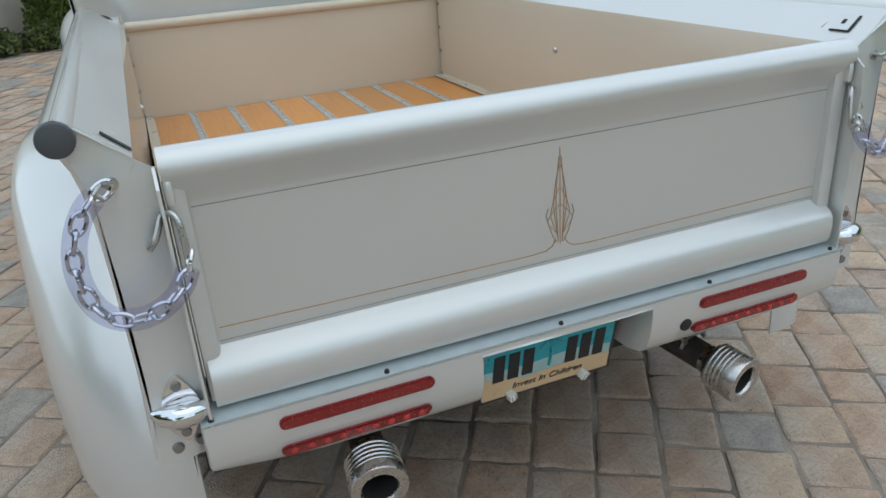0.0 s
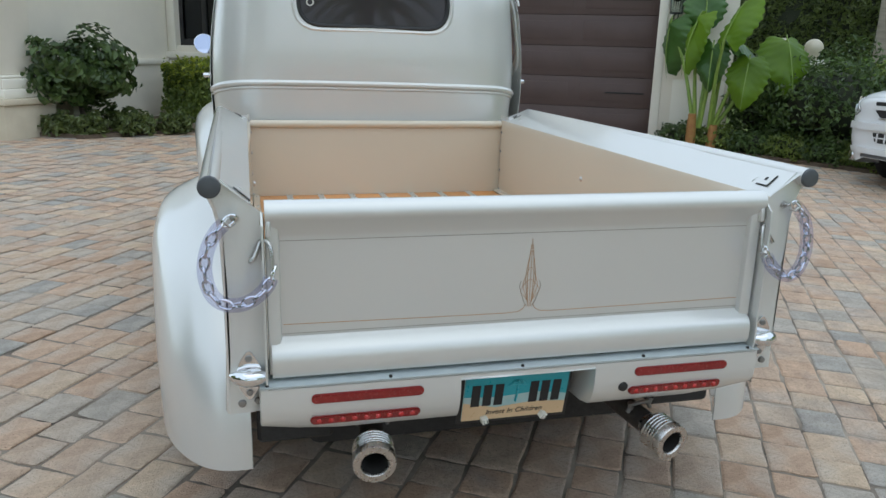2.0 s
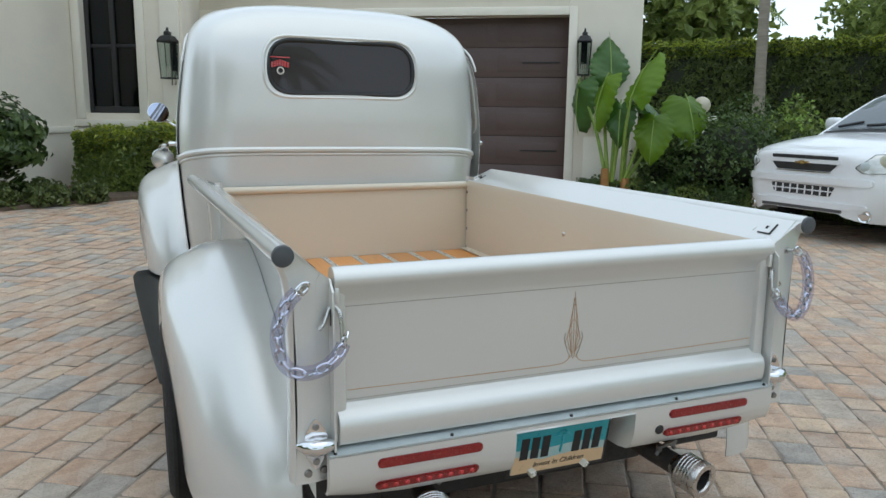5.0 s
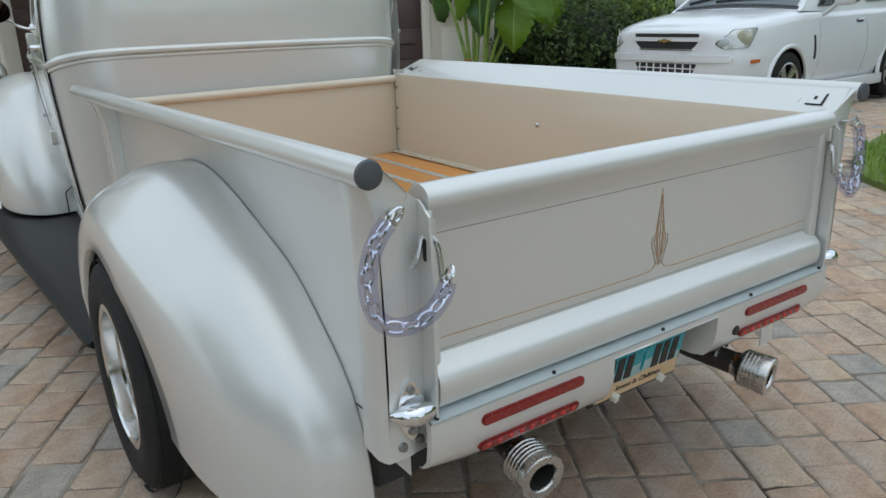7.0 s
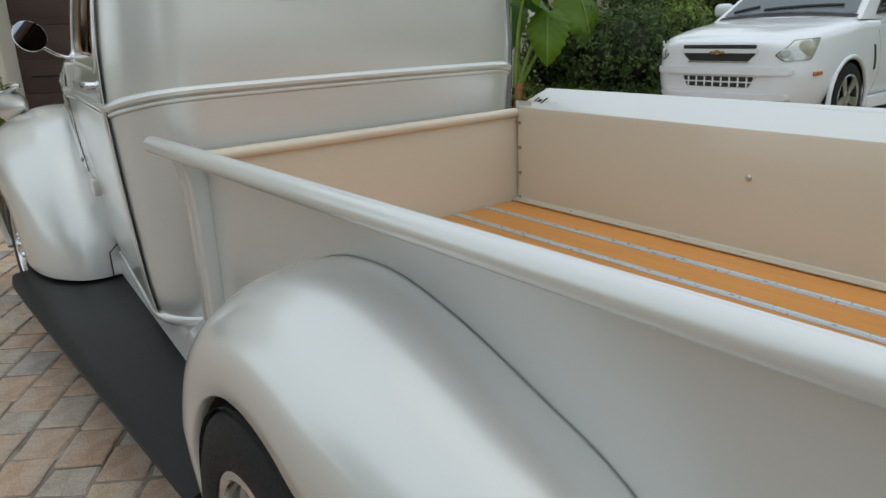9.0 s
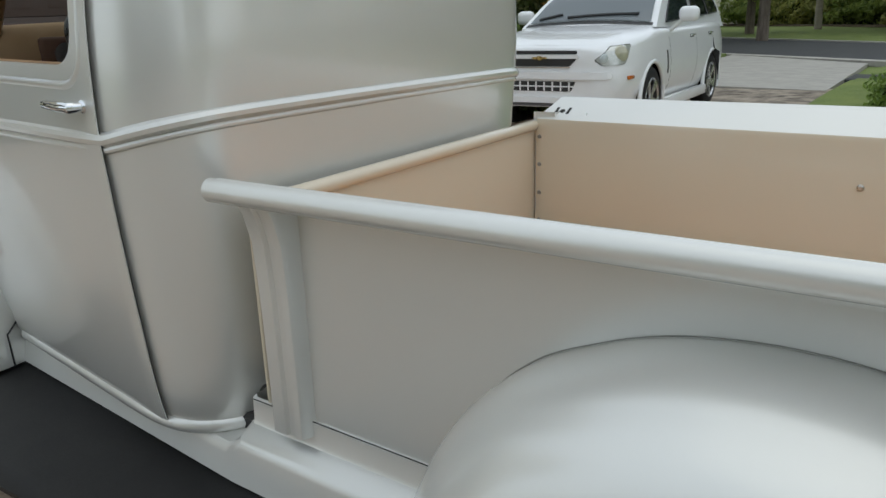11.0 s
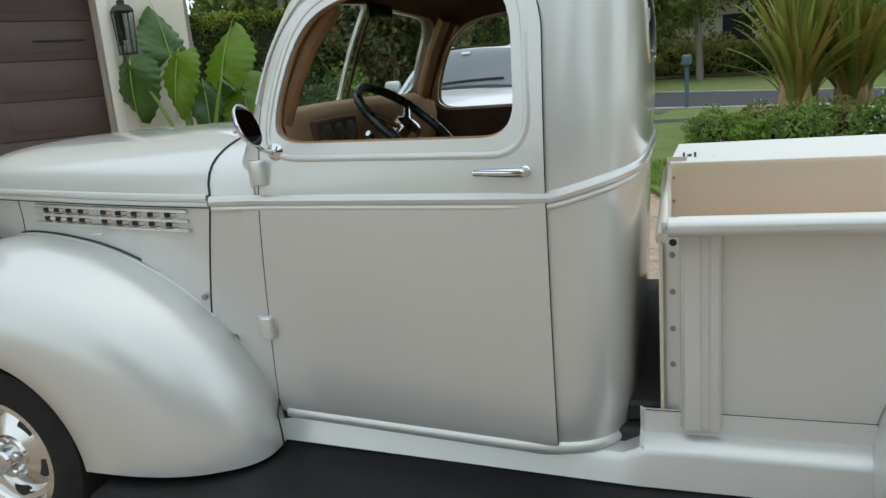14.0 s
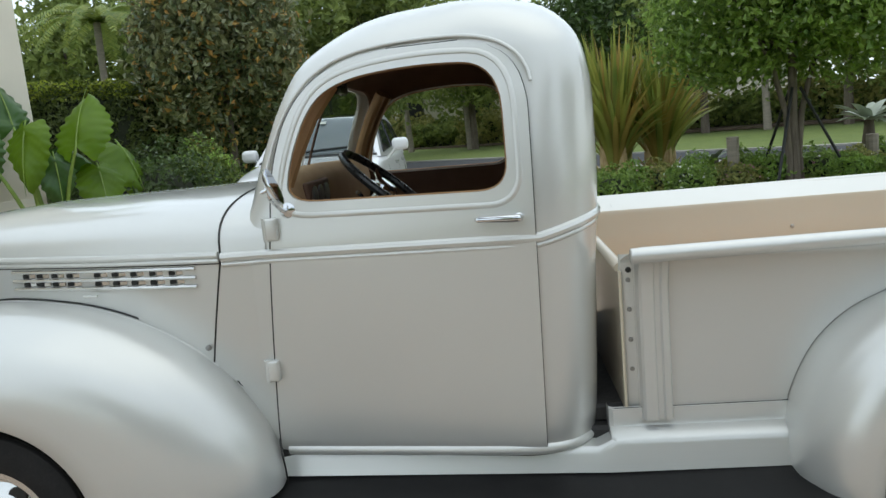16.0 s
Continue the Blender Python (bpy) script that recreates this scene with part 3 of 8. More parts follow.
for s in (-1, 1):
    def gap_strip(pts, name="door_gap", label=""):
        """A thin dark line lying in the joint; pts are pairs of places across it."""
        bm = bmesh.new()
        skin(bm, [[(s * (side_x(y, z) + 0.0012), y, z) for y, z in pair] for pair in pts])
        part(name, bm, SEAM, truck, label, 0)

    zz = [0.412 + (1.685 - 0.412) * k / 60 for k in range(61)]
    gap_strip([((spline(DOOR_REAR, z)[0] - 0.0022, z), (spline(DOOR_REAR, z)[0] + 0.0016, z)) for z in zz], label="thin dark gap behind the door")
    gap_strip([((spline(DOOR_FRONT, z)[0] - 0.003, z), (spline(DOOR_FRONT, z)[0] + 0.0062, z)) for z in zz], label="thin dark gap before the door")
    ends = [(2.302 + (3.188 - 2.302) * k / 30, 2.48 + (2.70 - 2.48) * k / 30) for k in range(31)]
    gap_strip([((a, 0.408), (a, 0.416)) for a, _ in ends], label="thin dark gap under the door")
    gap_strip([((b, 1.681), (b, 1.689)) for _, b in ends], label="thin dark gap over the door")
    door = solid_cut("cab_door", door_sheet(s, 0.0018, 0.0), 0.003, [side_cutter(-1.2, 1.2)], PAINT, truck, "smooth pearl white cab door with open window", 50, offset=1.0)
    # rolled reveal round the window
    ring = []
    cy = sum(p[0] for p in SIDE_WINDOW) / len(SIDE_WINDOW)
    cz = sum(p[1] for p in SIDE_WINDOW) / len(SIDE_WINDOW)
    for y, z in SIDE_WINDOW:
        Y, Z = cy + (y - cy) * 1.09, cz + (z - cz) * 1.19
        ring.append((s * (side_x(Y, Z) + 0.001), Y, Z))
    bm = bmesh.new()
    tube(bm, ring, 0.0105, 10, closed=True, flat=0.8)
    part("window_reveal", bm, PAINT, door)
    bm = bmesh.new()
    tube(bm, [(s * (side_x(y, z) - 0.018), cy + (y - cy) * 1.006, cz + (z - cz) * 1.014) for y, z in SIDE_WINDOW], 0.007, 8, closed=True)
    part("window_seal", bm, UPHOLSTERY, door, "brown inner window trim")
    bm = bmesh.new()
    grip = [(s * (side_x(y, 1.163) + o), y + 0.005, z) for y, o, z in ((2.330, 0.012, 1.163), (2.335, 0.032, 1.163), (2.36, 0.037, 1.164), (2.41, 0.036, 1.165), (2.452, 0.031, 1.165), (2.458, 0.022, 1.165))]
    tube(bm, grip, [0.011, 0.0125, 0.0125, 0.0115, 0.0095, 0.006], 12, flat=0.95)
    lathe(bm, [(0.0, 0.0), (0.014, 0.0), (0.014, 0.005), (0.010, 0.010), (0.009, 0.03)], Matrix.Translation((s * (side_x(2.335, 1.163) + 0.002), 2.338, 1.163)) @ Matrix.Rotation(s * math.pi / 2, 4, "Y"), 16)
    handle = part("door_handle", bm, CHROME, door, "ribbed chrome door handle")
    for dz in (-0.0055, 0.0, 0.0055):
        bm = bmesh.new()
        tube(bm, [(x + s * (0.0122 if abs(dz) < 0.001 else 0.0108) * k, y, z + dz) for (x, y, z), k in zip(grip[1:5], (1.0, 1.0, 0.93, 0.78))], 0.0009, 6)
        part("handle_groove", bm, SEAM, handle, "fine dark groove")
    for hy, hz in ((3.100, 1.175), (3.160, 0.712)):
        bm = bmesh.new()
        hx = side_x(hy, hz)
        box(bm, s * (hx - 0.004), s * (hx + 0.030), hy - 0.019, hy + 0.019, hz - 0.035, hz + 0.035, 0.007, 3)
        tube(bm, [(s * (hx + 0.016), hy + 0.019, hz - 0.037), (s * (hx + 0.016), hy + 0.019, hz + 0.037)], 0.011, 10)
        part("door_hinge", bm, PAINT, door, "painted external door hinge")
    # drip rail over the door
    bm = bmesh.new()
    dr = [(1.36, 3.106), (1.46, 3.072), (1.556, 3.016), (1.630, 2.945), (1.680, 2.845), (1.704, 2.70), (1.704, 2.48), (1.680, 2.375), (1.635, 2.310), (1.585, 2.283), (1.550, 2.277)]
    dr = chaikin([(z, y) for z, y in dr], 2, False)
    tube(bm, [(s * (side_x(y, z) + 0.004), y, z) for z, y in dr], 0.006, 8)
    part("drip_rail", bm, PAINT, truck)
    # outside mirror on a curved chrome arm
    b0 = Vector((s * (side_x(3.045, 1.230) + 0.004), 3.045, 1.230))
    hc = Vector((s * 0.855, 3.040 if s < 0 else 3.16, 1.311))
    bm = bmesh.new()
    arm = chaikin([tuple(v) for v in (b0, b0 + Vector((s * 0.030, 0.004, 0.002)), b0 + Vector((s * 0.062, 0.010, 0.016)), b0 + Vector((s * 0.090, 0.016, 0.040)), hc + Vector((s * -0.012, 0.014, -0.040)), hc + Vector((s * 0.0, 0.020, 0.0)))], 2, False)
    tube(bm, arm, 0.0062, 10)
    lathe(bm, [(0.0, 0.0), (0.026, 0.0), (0.024, 0.008), (0.012, 0.016), (0.0, 0.018)], Matrix.Translation(b0 - Vector((s * 0.004, 0, 0))) @ Matrix.Rotation(s * math.pi / 2, 4, "Y"), 20)
    part("mirror_arm", bm, CHROME, truck, "curved chrome mirror arm")
    mc = Matrix.Translation(hc) @ Matrix.Rotation(radians(-9 * s), 4, "Z") @ Matrix.Rotation(radians(70), 4, "X")
    bm = bmesh.new()
    lathe(bm, [(0.0, -0.016), (0.032, -0.014), (0.052, -0.006), (0.0575, 0.002), (0.058, 0.006), (0.055, 0.008)], mc, 32)
    lathe(bm, [(0.006, -0.014), (0.006, -0.034), (0.004, -0.038), (0.0, -0.038)], mc, 12)
    head = part("mirror_head", bm, CHROME, truck, "round chrome mirror shell")
    bm = bmesh.new()
    lathe(bm, [(0.0, 0.0075), (0.0562, 0.0088), (0.0562, 0.0045)], mc, 32)
    part("mirror_glass", bm, MIRROR, head)


def belt_path(off, z, y_end=3.285):
    ring = cab_ring(z)
    n = len(ring)
    pts = []
    for p in ring:
        if p[1] <= y_end:
            pts.append(p)
    if z > 1.0:
        pts = [p for p in pts if p[1] <= 3.18]
    left = [p for p in pts if p[0] <= 0]
    right = [p for p in pts if p[0] > 0]
    if z > 1.0:
        left = left + [(-0.724, y_end - 0.008, z)]
        right = [(0.724, y_end - 0.008, z)] + right
    seq = list(reversed(left)) + list(reversed(right))
    out = []
    for i, p in enumerate(seq):
        a, b = Vector(seq[max(i - 1, 0)]), Vector(seq[min(i + 1, len(seq) - 1)])
        t = (b - a).normalized()
        nrm = Vector((-t.y, t.x, 0))
        c = Vector((0, 2.7, z)) - Vector(p)
        if nrm.dot(c) > 0:
            nrm = -nrm
        out.append(Vector(p) + nrm * off)
    return out


bm = bmesh.new()
for zz, rr in ((1.098, 0.0160), (1.076, 0.0085)):
    tube(bm, [p + Vector((0, 0, 0.046 * min(max((2.28 - p.y) / 0.19, 0), 1))) for p in belt_path(-0.001, zz)], rr, 10)
part("belt_moulding", bm, PAINT, truck, "double bead belt moulding round the cab")
bm = bmesh.new()
tube(bm, belt_path(-0.002, 0.416, 3.2), 0.021, 12)
part("sill_bead", bm, PAINT, truck)

# rear window: black gasket, tinted pane, round sticker
bm = bmesh.new()
def rear_y(x, z):
    yr, yf, wr, wf, rc, rf = spline(CAB, z)
    return yr - 0.022 * (1 - (x / wr) ** 2) + 0.022 * (1 - ((wr - rc) / wr) ** 2) + 0.030 * x + 0.022


tube(bm, [(x * 0.985, rear_y(x, z) + 0.009, 1.5325 + (z - 1.5325) * 0.97) for x, z in REAR_WINDOW], 0.012, 10, closed=True)
rw = part("rear_window", bm, GASKET, truck, "oval tinted rear window in black rubber")
bm = bmesh.new()
tube(bm, [(x * 1.045, rear_y(x * 1.045, z) + 0.006, 1.5325 + (z - 1.5325) * 1.11) for x, z in REAR_WINDOW], 0.010, 8, closed=True)
part("window_rim", bm, PAINT, truck)
bm = bmesh.new()
prism(bm, [(x, rear_y(x, z) + 0.006, z) for x, z in REAR_WINDOW], (0, 0.004, 0))
pane = part("pane", bm, DARK_GLASS, rw, "smoked glass")
bm = bmesh.new()
for i in range(7):
    box(bm, -0.375 + i * 0.012, -0.367 + i * 0.012, rear_y(-0.3, 1.55) - 0.001, rear_y(-0.3, 1.55) + 0.001, 1.535 - 0.003 * abs(i - 3), 1.552 + 0.004 * (3 - abs(i - 3)), 0.0)
box(bm, -0.379, -0.289, rear_y(-0.3, 1.55) - 0.001, rear_y(-0.3, 1.55) + 0.001, 1.571, 1.576, 0.0)
part("sticker", bm, RED_LED, rw, "small red club sticker")
bm = bmesh.new()
lathe(bm, [(0.012, 0.0), (0.018, 0.0), (0.018, 0.002), (0.012, 0.002), (0.012, 0.0)], Matrix.Translation((-0.334, rear_y(-0.33, 1.51) - 0.0005, 1.512)) @ Matrix.Rotation(math.pi / 2, 4, "X"), 16)
part("sticker_ring", bm, WHITE_PLASTER, rw)

# windshield halves
for s in (-1, 1):
    bm = bmesh.new()
    pts = [(s * 0.02, 3.185, 1.335), (s * 0.60, 3.095, 1.335), (s * 0.545, 2.99, 1.61), (s * 0.02, 3.065, 1.65)]
    prism(bm, pts, (0, 0.004, 0.002))
    part("windshield", bm, GLASS, truck, "clear split windshield")

# dark strip drawn in for the shade under the cab's rolled lower edge
for s in (-1, 1):
    bm = bmesh.new()
    tube(bm, [(s * (side_x(y, 0.397) + 0.010), y, 0.3965) for y in [2.16 + 0.98 * k / 20 for k in range(21)]], 0.0055, 6)
    part("sill_gap", bm, SEAM, truck, "dark strip for the shade under the cab's lower edge")

# ---- cab interior ----
bm = bmesh.new()
prof = [(3.20, 1.00), (3.11, 1.02), (3.085, 1.08), (3.065, 1.18), (3.058, 1.25), (3.066, 1.300), (3.092, 1.328), (3.13, 1.340), (3.19, 1.338)]
skin(bm, [[(x * (1 - 1.1 * max(0.0, y - 3.07)), y - 0.02 * (x / 0.66) ** 2, z - 0.012 * (x / 0.66) ** 2) for y, z in prof] for x in [-0.655 + 1.285 * i / 12 for i in range(13)]], True, True)
dash = part("dashboard", bm, DASH, truck, "tan painted dashboard with gauges")
bm = bmesh.new()
box(bm, -0.50, -0.20, 3.036, 3.062, 1.19, 1.295, 0.012, 3)
part("gauge_panel", bm, HEADLINER, dash, "dark brown gauge cluster")
bm = bmesh.new()
for gx in (-0.43, -0.35, -0.27):
    lathe(bm, [(0.0, 0.0), (0.034, 0.0), (0.036, 0.006), (0.030, 0.008), (0.0, 0.007)], Matrix.Translation((gx, 3.036, 1.243)) @ Matrix.Rotation(math.pi / 2, 4, "X"), 20)
part("gauge_rim", bm, DULL_STEEL, dash)
bm = bmesh.new()
box(bm, -0.64, 0.64, 2.22, 2.68, 0.72, 0.90, 0.06, 4)
part("seat_cushion", bm, UPHOLSTERY, truck, "tan bench seat cushion")
bm = bmesh.new()
box(bm, -0.64, 0.64, 2.16, 2.30, 0.86, 1.20, 0.05, 4)
part("seat_back", bm, UPHOLSTERY, truck, "tan bench seat back")
for s in (-1, 1):
    bm = bmesh.new()
    skin(bm, [[(s * (side_x(y, z) - 0.045), y, z) for y in [2.32 + 0.72 * i / 10 for i in range(11)]] for z in [0.70 + 0.53 * j / 6 for j in range(7)]])
    part("door_trim_panel", bm, UPHOLSTERY, truck, "tan upholstered inner door panel")
sw = Matrix.Translation((-0.34, 2.795, 1.255)) @ Matrix.Rotation(radians(41), 4, "X")
bm = bmesh.new()
tube(bm, [sw @ Vector((0.188 * math.cos(a), 0.188 * math.sin(a), 0)) for a in [2 * math.pi * i / 40 for i in range(40)]], 0.0145, 10, closed=True)
wheel = part("steering_wheel", bm, WHEEL_BLACK, truck, "black rimmed steering wheel with chrome spokes")
bm = bmesh.new()
for a in (0.5, 2.64, 4.71):
    tube(bm, [sw @ Vector((0, 0, -0.02)), sw @ Vector((0.18 * math.cos(a), 0.18 * math.sin(a), 0))], [0.016, 0.008], 8, flat=0.5)
lathe(bm, [(0.0, -0.03), (0.045, -0.03), (0.045, 0.0), (0.03, 0.012), (0.0, 0.014)], sw, 20)
part("wheel_spoke", bm, CHROME, wheel)
bm = bmesh.new()
tube(bm, [sw @ Vector((0, 0, -0.02)), sw @ Vector((0, 0.0, -0.48))], 0.022, 12)
tube(bm, [sw @ Vector((-0.02, 0, -0.10)), sw @ Vector((-0.13, 0.03, -0.06)), sw @ Vector((-0.16, 0.05, -0.05))], [0.006, 0.005, 0.009], 8)
part("steering_column", bm, CHROME, truck, "chrome tilt steering column")
bm = bmesh.new()
box(bm, -0.10, 0.10, 2.99, 3.01, 1.60, 1.655, 0.012, 3)
tube(bm, [(0.0, 3.01, 1.64), (0.0, 3.05, 1.70)], 0.006, 8)
part("inner_mirror", bm, WHEEL_BLACK, truck, "dark interior mirror")
for s in (-1, 1):
    bm = bmesh.new()
    tube(bm, [(s * 0.622, 3.085, 1.29), (s * 0.606, 3.04, 1.40), (s * 0.586, 2.985, 1.51), (s * 0.548, 2.915, 1.61)], 0.034, 10)
    part("pillar_trim", bm, UPHOLSTERY, truck, "brown windshield pillar trim")
bm = bmesh.new()
tube(bm, [(0.572, 3.085, 1.30), (0.552, 3.045, 1.40), (0.522, 2.992, 1.51), (0.475, 2.92, 1.615)], 0.026, 10)
part("pillar_trim", bm, UPHOLSTERY, truck, "brown windshield pillar trim")

# ---- hood and cowl ----
HOOD = [(3.275, 0.724, 1.288, 1.095), (3.45, 0.700, 1.285, 1.097), (3.75, 0.655, 1.280, 1.102), (4.05, 0.600, 1.275, 1.108), (4.30, 0.548, 1.271, 1.112), (4.45, 0.490, 1.257, 1.112), (4.54, 0.425, 1.232, 1.110), (4.60, 0.33, 1.185, 1.106), (4.63, 0.22, 1.135, 1.100)]


def hood_side_x(y, z):
    """Half width of the hood's side panel, which leans in below the belt line."""
    w, _, belt = spline(HOOD, max(y, 3.283))
    d = max(belt - z, 0.0)
    return w + 0.001 - d * 0.07 - d * d * 0.15


def hood_arc(y, k=26):
    w, top, belt = spline(HOOD, y)
    out = []
    for i in range(k + 1):
        a = math.pi * i / k
        c, sn = math.cos(a), math.sin(a)
        out.append((-w * math.copysign(abs(c) ** 0.72, c), y, belt + (top - belt) * max(sn, 0.0) ** 0.62))
    return out


bm = bmesh.new()
rows = skin(bm, [hood_arc(y) for y in [3.283, 3.32, 3.4, 3.5, 3.65, 3.8, 3.95, 4.1, 4.2, 4.3, 4.4, 4.45, 4.50, 4.54, 4.575, 4.60, 4.615, 4.625, 4.63]])
part("hood", bm, PAINT, truck, "long rounded pearl white hood", 60)
for s in (-1, 1):
    bm = bmesh.new()
    rows = []
    for y in [3.283 + (4.40 - 3.283) * i / 20 for i in range(21)]:
        w, top, belt = spline(HOOD, y)
        rows.append([(s * (w + 0.001 - d * 0.07 - d * d * 0.15), y + (0.25 * d if y < 3.6 else 0.0), belt - d) for d in (0, 0.05, 0.1, 0.2, 0.3, 0.42)])
    skin(bm, rows)
    part("hood_side", bm, PAINT, truck, "pearl white hood side panel", 60)
    bm = bmesh.new()
    for dz, rr in ((0.012, 0.012), (-0.006, 0.009)):
        tube(bm, [(s * (spline(HOOD, y)[0] + 0.001), y, spline(HOOD, y)[2] + dz) for y in [3.285 + 1.085 * i / 16 for i in range(17)]], rr, 8)
    part("hood_moulding", bm, PAINT, truck)
    bm = bmesh.new()
    tube(bm, [(s * (hood_side_x(y, z) + 0.0005), y, z) for y, z in ((4.168, 1.098), (4.166, 1.06), (4.170, 1.02), (4.178, 0.975))], 0.0012, 6)
    tube(bm, [(s * (hood_side_x(y, 1.086) + 0.001), y, spline(HOOD, y)[2] - 0.0165) for y in [3.285 + 1.08 * i / 16 for i in range(17)]], 0.0016, 6)
    part("panel_seam", bm, SEAM, truck, "thin dark seam in the hood side")
    bm = bmesh.new()
    seam = [(s * (p[0] + 0.002), p[1] - 0.004, p[2] + 0.001) for p in [(-q[0], q[1], q[2]) for q in hood_arc(3.283)[:14]]]
    low = [(s * (0.722 - d * 0.07 - d * d * 0.15 + 0.001), 3.280 + d * 0.25, 1.095 - d) for d in (0.36, 0.30, 0.2, 0.1, 0.05)]
    tube(bm, low + [(s * abs(p[0]), p[1], p[2]) for p in seam], 0.0032, 6)
    part("hood_gap", bm, SEAM, truck, "dark gap between hood and cowl")
    # cowl between hood gap and door
    bm = bmesh.new()
    rows = []
    for y in [3.13, 3.17, 3.20, 3.23, 3.26, 3.278]:
        r = []
        for q in hood_arc(3.283):
            if q[0] * s >= -1e-6:
                u = (3.283 - y) / 0.08
                r.append((q[0] * (1 + 0.002 * u), y, q[2] + 0.001 * u))
        rows.append(r)
    skin(bm, rows)
    part("cowl", bm, PAINT, truck, "", 60)
    bm = bmesh.new()
    rows = []
    for d in (-0.004, 0.05, 0.1, 0.2, 0.3, 0.42):
        x1, y1 = 0.7235 - d * 0.07 - d * d * 0.15, 3.2795 + 0.25 * d
        x0 = side_x(3.17, 1.095 - d) - 0.002
        rows.append([(s * (x0 + (x1 - x0) * t), 3.17 + (y1 - 3.17) * t, 1.095 - d) for t in (0, 0.35, 0.7, 1)])
    skin(bm, rows)
    part("cowl_side", bm, PAINT, truck, "", 60)
    # chrome grilled louvres
    lou = new("side_louvre")
    lou.parent = truck
    lou["label"] = "chrome louvre strip with three bars"
    for row in range(3):
        bm = bmesh.new()
        tube(bm, [(s * (spline(HOOD, y)[0] + 0.004), y, 1.011 + 0.029 * row + (y - 3.39) * 0.016) for y in [3.372 + 0.70 * i / 10 for i in range(11)]], 0.0062, 8)
        part("louvre_bar", bm, LOUVRE, lou)
    for row in range(2):
        for y in (3.457, 3.528, 3.598, 3.668, 3.736, 3.844, 3.905, 3.965, 4.022):
            zc = 1.0255 + 0.029 * row + (y - 3.39) * 0.016
            w = spline(HOOD, y)[0]
            bm = bmesh.new()
            box(bm, s * (w - 0.006), s * (w + 0.003), y - 0.011, y + 0.011, zc - 0.0068, zc + 0.0068, 0.002, 1)
            part("slot", bm, SEAM, lou)
            bm = bmesh.new()
            box(bm, s * (w - 0.004), s * (w + 0.006), y - 0.040, y - 0.014, zc - 0.0085, zc + 0.0085, 0.003, 1)
            part("slot_bridge", bm, LOUVRE, lou)
    bm = bmesh.new()
    box(bm, s * 0.668, s * 0.678, 3.735, 3.785, 0.988, 0.997, 0.003, 2)
    part("hood_latch", bm, PAINT, truck)
    bm = bmesh.new()
    lathe(bm, [(0.0, 0.0), (0.010, 0.0), (0.010, 0.006), (0.0, 0.010)], Matrix.Translation((s * 0.694, 3.372, 0.80)) @ Matrix.Rotation(s * math.pi / 2, 4, "Y"), 8)
    part("hood_bolt", bm, DULL_STEEL, truck)

# grille at the nose
for i in range(11):
    bm = bmesh.new()
    z = 0.62 + i * 0.045
    w = 0.495 - 0.010 * abs(i - 8)
    tube(bm, [(w * math.sin(a), 4.395 + 0.215 * math.cos(a), z) for a in [-1.5 + 3.0 * k / 18 for k in range(19)]], 0.011, 8)
    part("grille_bar", bm, CHROME, truck)
bm = bmesh.new()
skin(bm, [[(0.475 * math.sin(a), 4.38 + 0.19 * math.cos(a), z) for a in [-1.6 + 3.2 * k / 14 for k in range(15)]] for z in (0.50, 0.8, 1.12)])
part("grille_backing", bm, CHASSIS, truck)
bm = bmesh.new()
skin(bm, [[(0.60 * math.sin(a), 4.40 + (0.24 - 0.3 * max(0.0, 0.5 - z)) * math.cos(a), z) for a in [-1.5 + 3.0 * k / 18 for k in range(19)]] for z in (0.36, 0.42, 0.50, 0.59)])
part("front_apron", bm, PAINT, truck, "pearl white apron below the grille", 60)

# ---- fenders ----
REAR_SEAM = [(-16, 0.530), (0, 0.540), (15, 0.553), (28, 0.562), (42, 0.572), (53, 0.570), (65, 0.560), (82, 0.558), (107, 0.572), (122, 0.600), (133, 0.640), (144, 0.710), (156, 0.785), (165, 0.848), (172, 0.872), (180, 0.885), (187, 0.888)]
FRONT_SEAM = [(-20, 0.60), (0, 0.61), (40, 0.625), (70, 0.638), (85, 0.646), (97, 0.652), (108, 0.670), (120, 0.710), (129, 0.749), (140, 0.806), (150, 0.860), (161, 0.905), (174, 0.950), (181, 0.955)]


